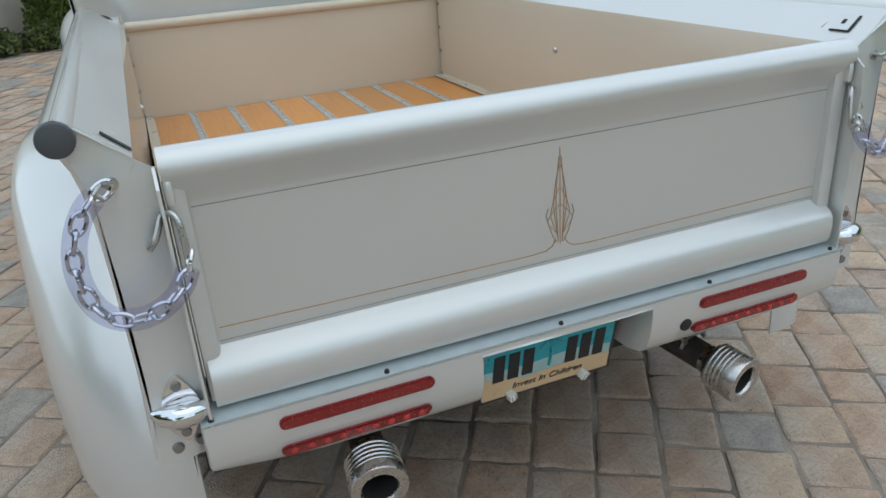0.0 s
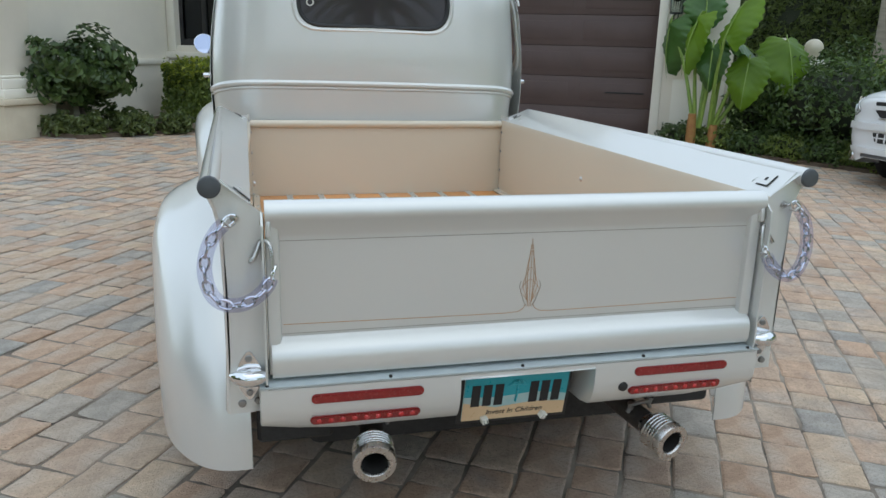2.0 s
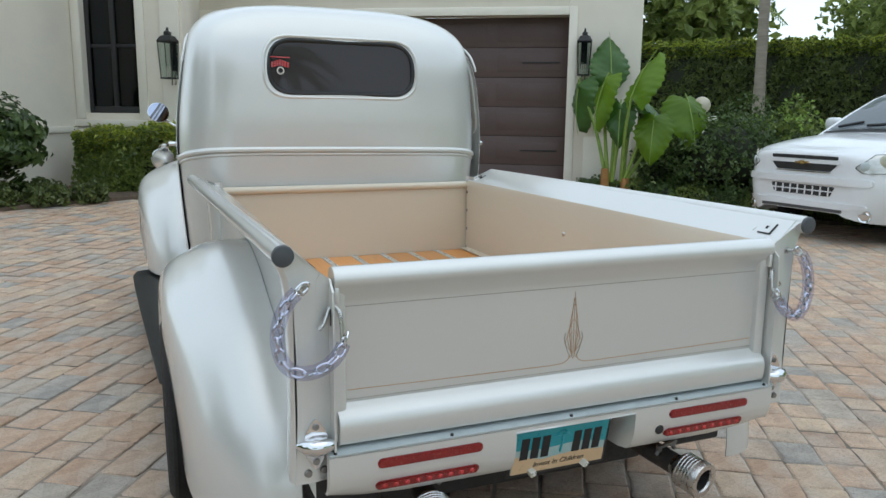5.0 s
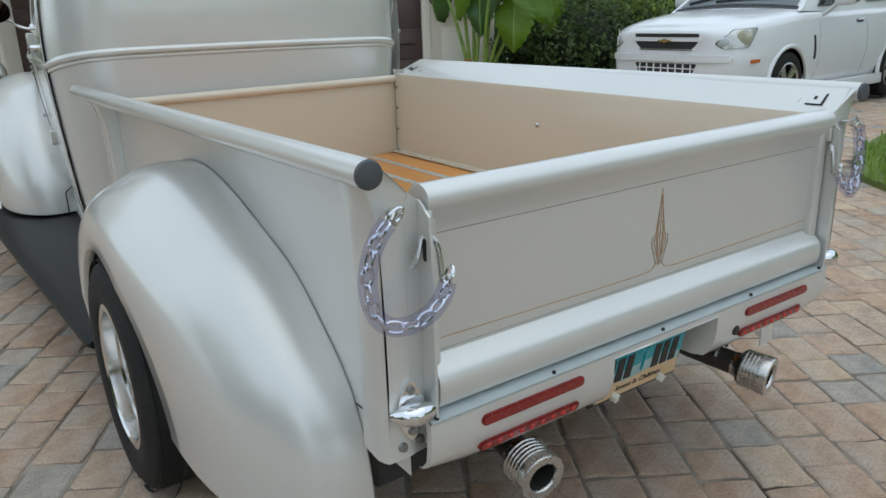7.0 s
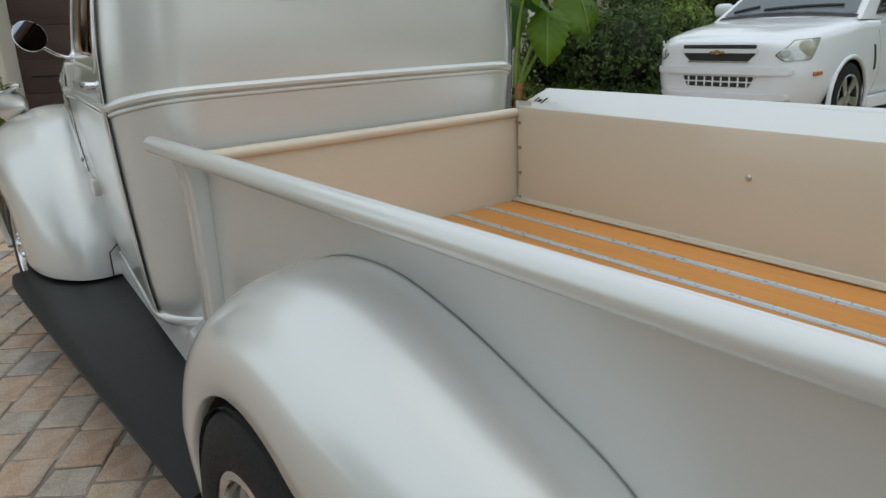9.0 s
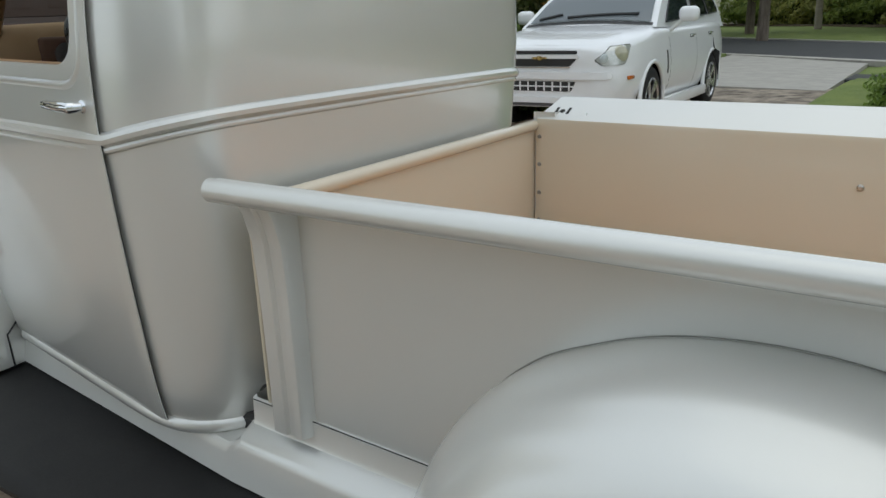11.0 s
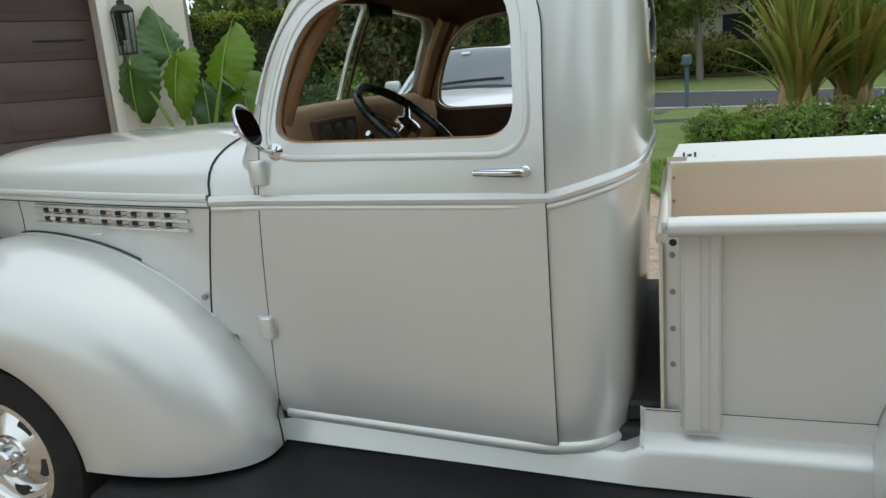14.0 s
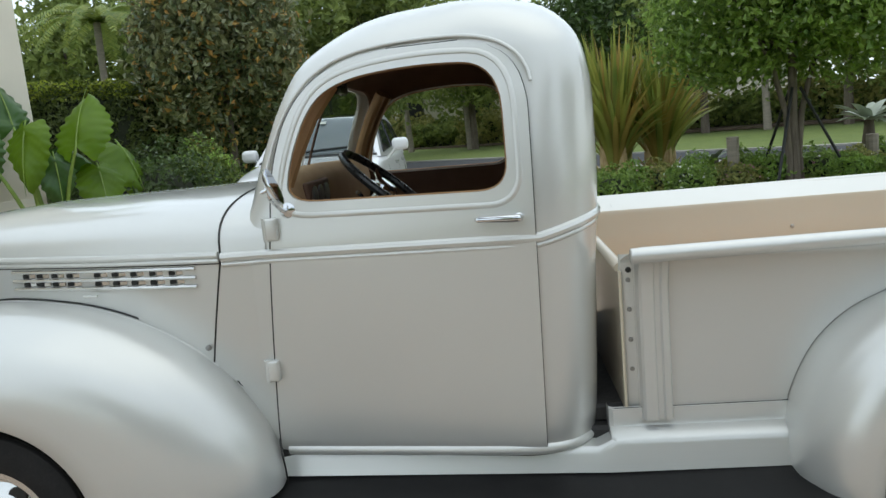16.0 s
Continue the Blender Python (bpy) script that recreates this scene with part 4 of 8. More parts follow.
def fender(s, cy, cz, seam, lo, hi, x_in, x_out, open_r, crown, x_in_front=None, n=64, back=0.0, tuck=0.0, plane=None):
    """A pontoon fender swept round the wheel centre, from its seam on the body out to the wheel opening's lip."""
    bm = bmesh.new()
    rings, edge = [], []
    for i in range(n + 1):
        ph = lo + (hi - lo) * i / n
        rs = spline(seam, ph)[0]
        a = radians(ph)
        cosa, sina = math.cos(a), math.sin(a)
        xin = x_in if x_in_front is None else x_in + (x_in_front - x_in) * min(max((cy + rs * cosa - cy + 0.95) / 1.5, 0), 1)
        ro = open_r - back * cosa
        tail = min(max((ph - 120) / 60, 0), 1)
        xo = x_out - 0.035 * tail
        front = min(max((20 - ph) / 40, 0), 1)
        xo -= 0.03 * front
        ring = [(s * (xin - tuck), cy + (rs - 0.16 * tuck) * cosa, cz + (rs - 0.16 * tuck) * sina)] if tuck else []
        for k in range(25):
            t = k / 24
            al = math.pi / 2 * t
            x = xin + (xo - xin) * math.sin(al) ** (1.0 - 0.12 * tail)
            lift = crown * math.sin(min(t * 2.2, 1) * math.pi)
            r = ro + (rs - ro) * max(math.cos(al), 0.0) ** (0.62 + 0.10 * tail) + lift
            ring.append((s * x, cy + r * cosa, cz + r * sina))
        # turned-in lip
        x, r = xo - 0.004, ro - 0.004
        ring.append((s * x, cy + r * cosa, cz + r * sina))
        ring.append((s * (x - 0.022), cy + (r - 0.002) * cosa, cz + (r - 0.002) * sina))
        rings.append(ring)
        join = (s * (xin + 0.001), cy + (rs + 0.002) * cosa, cz + (rs + 0.002) * sina)
        if plane:
            # where the fender comes out through the panel beside it
            for p, q in zip(ring, ring[1:]):
                a0, a1 = abs(p[0]) - plane(p[1], p[2]), abs(q[0]) - plane(q[1], q[2])
                if a0 < 0 <= a1:
                    join = tuple(Vector(p).lerp(Vector(q), a0 / (a0 - a1)))
                    break
        edge.append(join)
    skin(bm, rings)
    return bm, edge


for s in (-1, 1):
    bm, edge = fender(s, 1.02, 0.33, REAR_SEAM, -14, 183.0, 0.652, 0.938, 0.362, 0.008)
    part("rear_fender", bm, PAINT, truck, "bulbous pearl white rear fender", 70)
    bm = bmesh.new()
    tube(bm, edge, 0.0010, 6)
    part("fender_welt", bm, WELT, truck, "dark seam where fender meets bed")
    bm, edge = fender(s, 4.13, 0.33, FRONT_SEAM, -18, 180.5, 0.69, 0.99, 0.352, 0.010, 0.50, back=0.085, tuck=0.075, plane=hood_side_x)
    part("front_fender", bm, PAINT, truck, "bulbous pearl white front fender", 70)
    bm = bmesh.new()
    line = [(abs(p[0]), p[1], p[2], Vector((0, p[1] - 4.13, p[2] - 0.33)).normalized()) for p in edge if p[1] < 4.22]
    tube(bm, [(s * (x + 0.003), y + 0.007 * r.y, z + 0.007 * r.z) for x, y, z, r in line], 0.0030, 6)
    part("fender_welt", bm, GASKET, truck, "black seam where fender meets hood side")
    bm = bmesh.new()
    tube(bm, [(s * (x + 0.012), y - 0.004 * r.y, z - 0.004 * r.z) for x, y, z, r in line if z > 0.70], 0.0080, 8)
    part("fender_bead", bm, PAINT, truck, "rolled bead along the fender seam", 60)
    # panel between grille and fender
    bm = bmesh.new()
    skin(bm, [[(s * x, y - 0.06 * (z - 0.4), z - 0.10 * max(0.0, x - 0.66)) for x, y in ((0.46, 4.44), (0.54, 4.50), (0.64, 4.52), (0.74, 4.50), (0.84, 4.46))] for z in (0.36, 0.5, 0.65, 0.8, 0.90)])
    part("front_panel", bm, PAINT, truck, "pearl white panel between grille and fender", 60)
    # inner fender panel closing the gap under the hood side
    bm = bmesh.new()
    box(bm, s * 0.40, s * 0.60, 3.30, 4.55, 0.45, 0.95, 0.02, 2)
    part("inner_fender", bm, CHASSIS, truck)
    # teardrop headlight pod in the body colour with a chrome-edged lamp above it
    pod_m = Matrix.Translation((s * 0.80, 4.50, 0.968)) @ Matrix.Rotation(radians(-93), 4, "X")
    bm = bmesh.new()
    lathe(bm, [(0.0, -0.47), (0.012, -0.45), (0.032, -0.36), (0.054, -0.24), (0.071, -0.12), (0.080, 0.0), (0.080, 0.05), (0.074, 0.06), (0.0, 0.065)], pod_m, 28)
    pod = part("headlight_pod", bm, PAINT, truck, "teardrop headlight pod in body colour", 60)
    bm = bmesh.new()
    lathe(bm, [(0.079, 0.048), (0.083, 0.052), (0.083, 0.068), (0.074, 0.072), (0.0, 0.085)], pod_m, 28)
    part("headlight_ring", bm, CHROME, pod)
    bm = bmesh.new()
    lathe(bm, [(0.0, -0.34), (0.010, -0.33), (0.026, -0.24), (0.036, -0.12), (0.038, 0.0), (0.034, 0.03), (0.0, 0.034)], Matrix.Translation((s * 0.795, 4.47, 1.052)) @ Matrix.Rotation(radians(-96), 4, "X") @ Matrix.Diagonal((1.0, 0.75, 1.0, 1.0)), 20)
    part("parking_lamp", bm, CHROME, pod, "chrome parking lamp on top of the pod")


def road_wheel(s, y, x, r, w, style):
    hub = new("wheel")
    hub.parent = truck
    hub["label"] = "black tyre on a polished deep dish rim"
    hub.matrix_local = Matrix.Translation((s * x, y, r + ground_z(s * x, y) - 0.004)) @ Matrix.Rotation(s * math.pi / 2, 4, "Y")
    rr = r * 0.60
    bm = bmesh.new()
    h = w / 2
    lathe(bm, [(rr, -h * 0.8), (rr + 0.02, -h * 0.98), (r * 0.86, -h), (r * 0.96, -h * 0.86), (r, -h * 0.66), (r, h * 0.66), (r * 0.965, h * 0.86), (r * 0.86, h), (rr + 0.035, h * 1.0), (rr + 0.012, h * 0.95), (rr, h * 0.80)], None, 56)
    tyre = part("tyre", bm, RUBBER, hub, "black road tyre")
    bm = bmesh.new()
    for k in (-0.42, -0.14, 0.14, 0.42):
        lathe(bm, [(r + 0.0012, (k - 0.022) * w), (r + 0.0012, (k + 0.022) * w)], None, 48)
    part("tread_groove", bm, SEAM, tyre)
    bm = bmesh.new()
    dish = h * 0.18 if style == "rear" else h * 0.45
    lathe(bm, [(rr + 0.004, h * 0.88), (rr + 0.010, h * 0.93), (rr - 0.006, h * 0.95), (rr - 0.012, h * 0.90), (rr - 0.015, h * 0.62), (rr - 0.027, h * 0.57), (rr - 0.031, dish), (rr - 0.05, dish - 0.005), (rr - 0.07, dish + 0.004), (0.075, dish + 0.02), (0.07, dish + 0.03), (0.0, dish + 0.03)], None, 48)
    rim = part("rim", bm, RIM, hub, "polished alloy rim")
    for k in range(5):
        a = 2 * math.pi * k / 5
        bm = bmesh.new()
        lathe(bm, [(0.0, 0.0), (0.017, 0.0), (0.017, 0.016), (0.011, 0.026), (0.0, 0.028)], Matrix.Translation((0.052 * math.cos(a), 0.052 * math.sin(a), dish + 0.026)), 10)
        part("lug_nut", bm, CHROME, hub)
    for k in range(5):
        a = 2 * math.pi * (k + 0.5) / 5
        bm = bmesh.new()
        lathe(bm, [(0.0, 0.0), (0.030, 0.0), (0.030, 0.004), (0.0, 0.004)], Matrix.Translation((0.118 * math.cos(a), 0.118 * math.sin(a), dish + 0.004)), 16)
        part("rim_hole", bm, SEAM, hub)
    bm = bmesh.new()
    lathe(bm, [(0.034, 0.0), (0.034, 0.028), (0.028, 0.036), (0.012, 0.040), (0.0, 0.040)], Matrix.Translation((0, 0, dish + 0.024)), 20)
    part("hub_cap", bm, CHROME, hub)


for s in (-1, 1):
    road_wheel(s, 1.05, 0.822, 0.325, 0.235, "rear")
    road_wheel(s, 4.045, 0.845, 0.318, 0.20, "front")

# ---- running boards and aprons ----
for s in (-1, 1):
    bm = bmesh.new()
    rows = []
    for y, xi, xo in ((1.43, 0.74, 0.938), (1.45, 0.74, 0.948), (1.62, 0.735, 0.957), (2.0, 0.725, 0.977), (2.6, 0.70, 1.008), (3.2, 0.64, 1.036), (3.50, 0.62, 1.046), (3.62, 0.62, 1.03)):
        rows.append([(s * x, y, z) for x, z in ((xi - 0.04, 0.325), (xi, 0.322), (xi + 0.03, 0.312), (xo - 0.05, 0.300), (xo - 0.012, 0.295), (xo, 0.286), (xo, 0.272), (xo - 0.012, 0.264), (xi - 0.04, 0.264))])
    skin(bm, rows, True, True)
    part("running_board", bm, MAT_RUBBER, truck, "black rubber covered running board", 40)
    bm = bmesh.new()
    rows = []
    up = ((0.648, 0.508), (0.660, 0.504), (0.662, 0.458), (0.666, 0.449), (0.704, 0.430), (0.711, 0.420))
    for y in (1.46, 1.8, 2.085):
        rows.append([(s * x, y, z) for x, z in up])
    rows.append([(s * (x - 0.012), 2.098, z) for x, z in up])
    rows.append([(s * 0.60, 2.100, z) for x, z in up])
    skin(bm, rows)
    part("sill_step", bm, PAINT, truck, "pearl white stepped sill below the bed", 30)
    bm = bmesh.new()
    rows = []
    for y in (1.46, 1.8, 2.085, 2.11, 2.14, 2.4, 2.7, 3.0, 3.25):
        k = max(0.0, (y - 2.1) / 1.1)
        drop = 0.028 * min(max((y - 2.085) / 0.05, 0), 1)
        rows.append([(s * (x - 0.072 * k), y, z - (drop if z > 0.40 else 0)) for x, z in ((0.62, 0.432), (0.700, 0.428), (0.709, 0.420), (0.714, 0.405), (0.722, 0.352), (0.730, 0.325))])
    skin(bm, rows)
    seam_bm = bmesh.new()
    tube(seam_bm, [(s * 0.6605, y, 0.5085) for y in (1.47, 1.8, 2.083)], 0.0013, 6)
    part("sill_seam", seam_bm, SEAM, truck, "thin dark joint between bed side and sill")
    part("splash_apron", bm, PAINT, truck, "pearl white splash apron above the running board", 30)
    bm = bmesh.new()
    box(bm, s * 0.45, s * 0.64, 0.15, 4.2, 0.34, 0.44, 0.01, 1)
    part("chassis_rail", bm, CHASSIS, truck)
bm = bmesh.new()
box(bm, -0.60, 0.60, 0.12, 4.3, 0.44, 0.50, 0.01, 1)
tube(bm, [(-0.6, 1.05, 0.33), (0.6, 1.05, 0.33)], 0.05, 12)
lathe(bm, [(0.0, -0.14), (0.09, -0.11), (0.14, 0.0), (0.09, 0.11), (0.0, 0.14)], Matrix.Translation((0, 1.05, 0.33)) @ Matrix.Rotation(math.pi / 2, 4, "X"), 20)
# unseen tank and drivetrain boxes, added to keep light from under the truck
box(bm, -0.50, 0.50, 0.32, 0.82, 0.22, 0.44, 0.03, 2)
box(bm, -0.42, 0.42, 1.30, 4.20, 0.25, 0.44, 0.03, 2)
part("underbody", bm, CHASSIS, truck, "black axle and underbody with unseen light-blocking boxes")

# ---- cargo bed ----
RAIL_X, RAIL_R = 0.733, 0.0232


def bed_front(x):
    """Where the bed's front wall stands; it is a little out of square."""
    return 2.053 + 0.017 * x / 0.65


def rail_x(y):
    return 0.716 + 0.018 * max(y, 0)


def rail_z(y):
    return 1.0270 - 0.0062 * max(y, 0)


for s in (-1, 1):
    # side sheet: inner wall, sloped flange, rolled rail
    bm = bmesh.new()
    prof = ([(0.622, 0.520), (0.622, 0.962), (0.627, 0.977), (0.636, 0.984)] if s > 0 else [(0.645, 0.520), (0.645, 0.966), (0.637, 0.976), (0.636, 0.984)]) + [(0.729, 1.0545), (0.733, 1.0545), (0.741, 1.0500)]
    skin(bm, [[(s * (x + (rail_x(y) - RAIL_X if z > 1.03 else -0.023 * min(max(y - 0.6, 0), 1) if s < 0 and z < 0.97 else 0)), (-0.032 if y < 0 and z > 1.03 else min(y, bed_front(s * 0.63) + 0.002 - 0.42 * max(0, x - 0.63))), z + (rail_z(y) + RAIL_R - 1.0535 if z > 1.03 else 0)) for x, z in prof] for y in (-0.010, 0.5, 1.0, 1.5, 2.0, 2.062)])
    flange = [f for f in bm.faces if f.calc_center_median().z > 0.974 or (s < 0 and f.calc_center_median().y > 2.0)]
    for f in flange:
        f.material_index = 1
    part("bed_side_inner", bm, [BED_PAINT, PAINT], truck, "inner bed side in bounce-warmed cream with white flange", 24)
    bm = bmesh.new()
    prof = [(0.652, 0.468), (0.652, 0.515), (0.652, 0.960), (0.656, 0.978), (0.668, 0.990), (0.712, 1.006)]
    skin(bm, [[(s * (x + (rail_x(y) - 0.716 if z > 1.0 else 0)), y, z + (rail_z(y) - 1.027 if z > 1.0 else 0)) for x, z in prof] for y in (-0.008, 0.5, 1.0, 1.5, 1.90, 2.0)])
    part("bed_side_outer", bm, PAINT, truck, "pearl white outer bed side", 40)
    bm = bmesh.new()
    tube(bm, [(s * 0.6525, y, 0.5315 - 0.02 * y) for y in (0.03, 0.15, 0.30)], 0.0014, 6)
    part("side_seam", bm, SEAM, truck, "thin dark joint low on the bed side")
    bm = bmesh.new()
    lathe(bm, [(0.0, 0.005), (0.006, 0.004), (0.008, 0.0)], Matrix.Translation((s * 0.652, 0.072, 0.566)) @ Matrix.Rotation(s * math.pi / 2, 4, "Y"), 8)
    part("side_bolt", bm, DULL_STEEL, truck)
    bm = bmesh.new()
    tube(bm, [(s * rail_x(y), y, rail_z(y)) for y in (-0.035, -0.02, 0.5, 1.0, 1.5, 2.005, 2.018)], RAIL_R, 20)
    rail = part("bed_rail", bm, PAINT, truck, "rolled tubular bed rail")
    bm = bmesh.new()
    lathe(bm, [(0.0, 0.006), (0.017, 0.0065), (0.0220, 0.004), (0.0234, 0.0), (0.0234, -0.004)], Matrix.Translation((s * rail_x(0), -0.0345, rail_z(0))) @ Matrix.Rotation(math.pi / 2, 4, "X"), 24)
    part("rail_cap", bm, CAP_GREY, rail, "dark grey round end cap")
    bm = bmesh.new()
    lathe(bm, [(0.0, 0.004), (0.020, 0.003), (0.0228, 0.0)], Matrix.Translation((s * rail_x(2.018), 2.018, rail_z(2.018))) @ Matrix.Rotation(-math.pi / 2, 4, "X"), 24)
    part("rail_end", bm, PAINT, rail)
    # rear stake post: flared channel from the gate out to the fender
    bm = bmesh.new()
    rows = []
    def post_row(xo):
        return ((0.610, 0.016), (0.610, 0.0), (0.616, -0.006), (0.640, -0.008), (0.652, -0.012), (0.668, -0.012), (0.682, -0.012), (0.694, -0.012), (xo - 0.010, -0.012), (xo - 0.004, -0.004), (xo, 0.012), (xo - 0.004, 0.07), (xo - 0.03, 0.088), (0.652, 0.10))

    for z, xo in ((0.512, 0.706), (0.56, 0.704), (0.66, 0.700), (0.80, 0.700), (0.90, 0.703), (0.945, 0.708)):
        rows.append([(s * x, y, z) for x, y in post_row(xo)])
    # the head of the post widens and runs up to the sloped flange and the rail
    for k, xo in ((0.35, 0.714), (0.7, 0.724), (1.0, 0.734)):
        row = []
        for x, y in post_row(xo):
            ztop = 0.966 + 0.75 * (x - 0.612) if x < 0.636 else 0.984 + 0.955 * (x - 0.636) if x < 0.695 else 1.040 - (x - 0.695) * 0.78
            row.append((s * x, y, 0.945 + (ztop - 0.945) * k))
        rows.append(row)
    skin(bm, rows)
    post = part("stake_post", bm, PAINT, truck, "pearl white rear stake pocket post", 35)
    # folded inner edge of the post, standing out beside the gate
    bm = bmesh.new()
    lip = [(-0.002, 0.520), (-0.040, 0.534), (-0.044, 0.60), (-0.044, 0.90), (-0.040, 0.945), (-0.012, 0.968), (-0.002, 0.968)]
    prism(bm, [(s * 0.6125, y, z) for y, z in lip], (s * 0.0045, 0, 0))
    part("post_lip", bm, PAINT, post, "folded inner edge of the post")
    bm = bmesh.new()
    prism(bm, [(s * 0.6172, -0.026 + 0.0055 * math.cos(a), 0.888 + (0.014 if math.sin(a) > 0 else -0.014) + 0.0055 * math.sin(a)) for a in [2 * math.pi * k / 16 for k in range(16)]], (s * 0.0005, 0, 0))
    part("hook_slot", bm, SEAM, post, "dark slot that takes the chain hook")
    # slots in the flange
    def on_flange(x, y, lift):
        return (s * (x - lift * 0.6), y, 0.984 + (x - 0.636) * (rail_z(y) + RAIL_R - 0.983) / (rail_x(y) - 0.640) + lift * 0.797)

    def flange_patch(x0, x1, y0, y1, lift, material, name, label=""):
        bm = bmesh.new()
        prism(bm, [on_flange(x, y, lift - 0.001) for x, y in ((x0, y0), (x1, y0), (x1, y1), (x0, y1))], (-s * 0.0006, 0, 0.0008))
        part(name, bm, material, truck, label)

    if s < 0:
        flange_patch(0.637, 0.670, 0.028, 0.043, 0.0016, SEAM, "flange_slot", "narrow dark slot in the rail flange")
    else:
        flange_patch(0.648, 0.678, 0.032, 0.078, 0.0016, SEAM, "flange_slot", "stake pocket opening in the rail flange")
        flange_patch(0.6505, 0.679, 0.0370, 0.0775, 0.0026, PAINT, "pocket_liner", "light metal inside the stake pocket")
        flange_patch(0.661, 0.669, 0.054, 0.062, 0.0036, SEAM, "pocket_hole")
    flange_patch(0.655, 0.688, 1.962, 1.971, 0.0016, SEAM, "flange_slot")
    flange_patch(0.655, 0.688, 2.006, 2.014, 0.0016, SEAM, "flange_slot")
    bm = bmesh.new()
    lathe(bm, [(0.0, 0.002), (0.009, 0.002), (0.009, 0.0)], Matrix.Translation((s * 0.669, 1.988, on_flange(0.669, 1.988, 0.0)[2])) @ Matrix.Rotation(s * -0.46, 4, "Y"), 14)
    part("flange_hole", bm, SEAM, truck)
    # front stake pocket and bolted flange
    bm = bmesh.new()
    rows = []
    for z, xo in ((0.474, 0.690), (0.60, 0.690), (0.80, 0.692), (0.90, 0.697), (0.96, 0.712), (1.0, 0.733)):
        rows.append([(s * x, y, z) for x, y in ((0.652, 1.895), (xo - 0.014, 1.900), (xo - 0.004, 1.906), (xo, 1.916), (xo, 1.924), (xo - 0.008, 1.930), (xo - 0.008, 1.944), (xo, 1.950), (xo, 1.984), (xo - 0.006, 1.992), (0.636, 1.999), (0.633, bed_front(s * 0.63) - 0.008), (0.630, bed_front(s * 0.63)), (0.624, bed_front(s * 0.63) + 0.004))])
    skin(bm, rows)
    part("front_stake", bm, PAINT, truck, "fluted front stake pocket", 35)
    for z in (0.628, 0.725, 0.823, 0.918):
        bm = bmesh.new()
        lathe(bm, [(0.0, 0.006), (0.007, 0.005), (0.0085, 0.0)], Matrix.Translation((s * 0.6335, 2.014, z)) @ Matrix.Rotation(s * math.pi / 2, 4, "Y"), 8)
        part("stake_bolt", bm, DULL_STEEL, truck)
        bm = bmesh.new()
        lathe(bm, [(0.0, 0.006), (0.006, 0.005), (0.0075, 0.0)], Matrix.Translation((s * 0.6215, bed_front(s * 0.62) - 0.020, z)) @ Matrix.Rotation(-s * math.pi / 2, 4, "Y"), 8)
        part("corner_bolt", bm, DULL_STEEL, truck)
    bm = bmesh.new()
    lathe(bm, [(0.0, 0.003), (0.009, 0.003), (0.010, 0.0)], Matrix.Translation((s * 0.6335, 2.012, 0.950)) @ Matrix.Rotation(s * math.pi / 2, 4, "Y"), 14)
    part("flange_hole", bm, SEAM, truck)
    bm = bmesh.new()
    lathe(bm, [(0.0, 0.008), (0.006, 0.007), (0.009, 0.003), (0.010, 0.0)], Matrix.Translation((s * 0.6215, 1.076, 0.841)) @ Matrix.Rotation(-s * math.pi / 2, 4, "Y"), 10)
    part("side_bolt", bm, STEEL, truck)
    # bolted angle along the floor
    bm = bmesh.new()
    skin(bm, [[(s * x, y, z) for x, z in ((0.6205, 0.655), (0.6205, 0.628), (0.617, 0.624), (0.590, 0.622), (0.589, 0.618))] for y in (0.02, 1.0, bed_front(s * 0.6) - 0.004)])
    part("floor_angle", bm, BED_PAINT, truck, "painted angle strip bolted along the floor")
    for k in range(9):
        bm = bmesh.new()
        lathe(bm, [(0.0, 0.005), (0.006, 0.004), (0.008, 0.0)], Matrix.Translation((s * 0.602, 0.14 + 0.23 * k, 0.622)), 8)
        part("angle_bolt", bm, STEEL, truck)
    # tail hinge: teardrop chrome bracket and bolts
    hx, hz = s * 0.652, 0.604
    bm = bmesh.new()
    outline = chaikin([(-0.034, 0.0), (-0.012, 0.046), (0.0, 0.060), (0.012, 0.046), (0.026, 0.020), (0.026, -0.020), (0.012, -0.046), (0.0, -0.060), (-0.012, -0.046)], 2)
    prism(bm, [(hx - s * -x, -0.0125, hz + z) for x, z in outline], (0, -0.006, 0))
    bracket = part("gate_hinge", bm, CHROME, truck, "chrome teardrop tailgate hinge")
    bm = bmesh.new()
    tube(bm, [(hx - s * 0.036, -0.016, hz), (hx - s * 0.018, -0.030, hz), (hx, -0.038, hz), (hx + s * -0.0 + -s * -0.0, -0.038, hz), (hx - s * -0.0, -0.038, hz)][:3] + [(hx - s * -0.012 - s * 0.03, -0.036, hz), (hx - s * 0.046, -0.030, hz)], 0.012, 12)
    bm.clear()
    tube(bm, [(hx + s * 0.040, -0.014, hz), (hx + s * 0.025, -0.026, hz), (hx + s * 0.004, -0.036, hz), (hx - s * 0.016, -0.036, hz), (hx - s * 0.034, -0.030, hz)], [0.006, 0.016, 0.020, 0.018, 0.013], 14)
    part("hinge_barrel", bm, CHROME, bracket)
    for bx, bz, r in ((0.669, 0.536, 0.0095), (0.634, 0.540, 0.009)):
        bm = bmesh.new()
        lathe(bm, [(0.0, 0.007), (r * 0.8, 0.006), (r, 0.0)], Matrix.Translation((s * bx, -0.012, bz)) @ Matrix.Rotation(math.pi / 2, 4, "X"), 12)
        part("post_bolt", bm, DULL_STEEL, post)
    for z in (hz + 0.040, hz - 0.040):
        bm = bmesh.new()
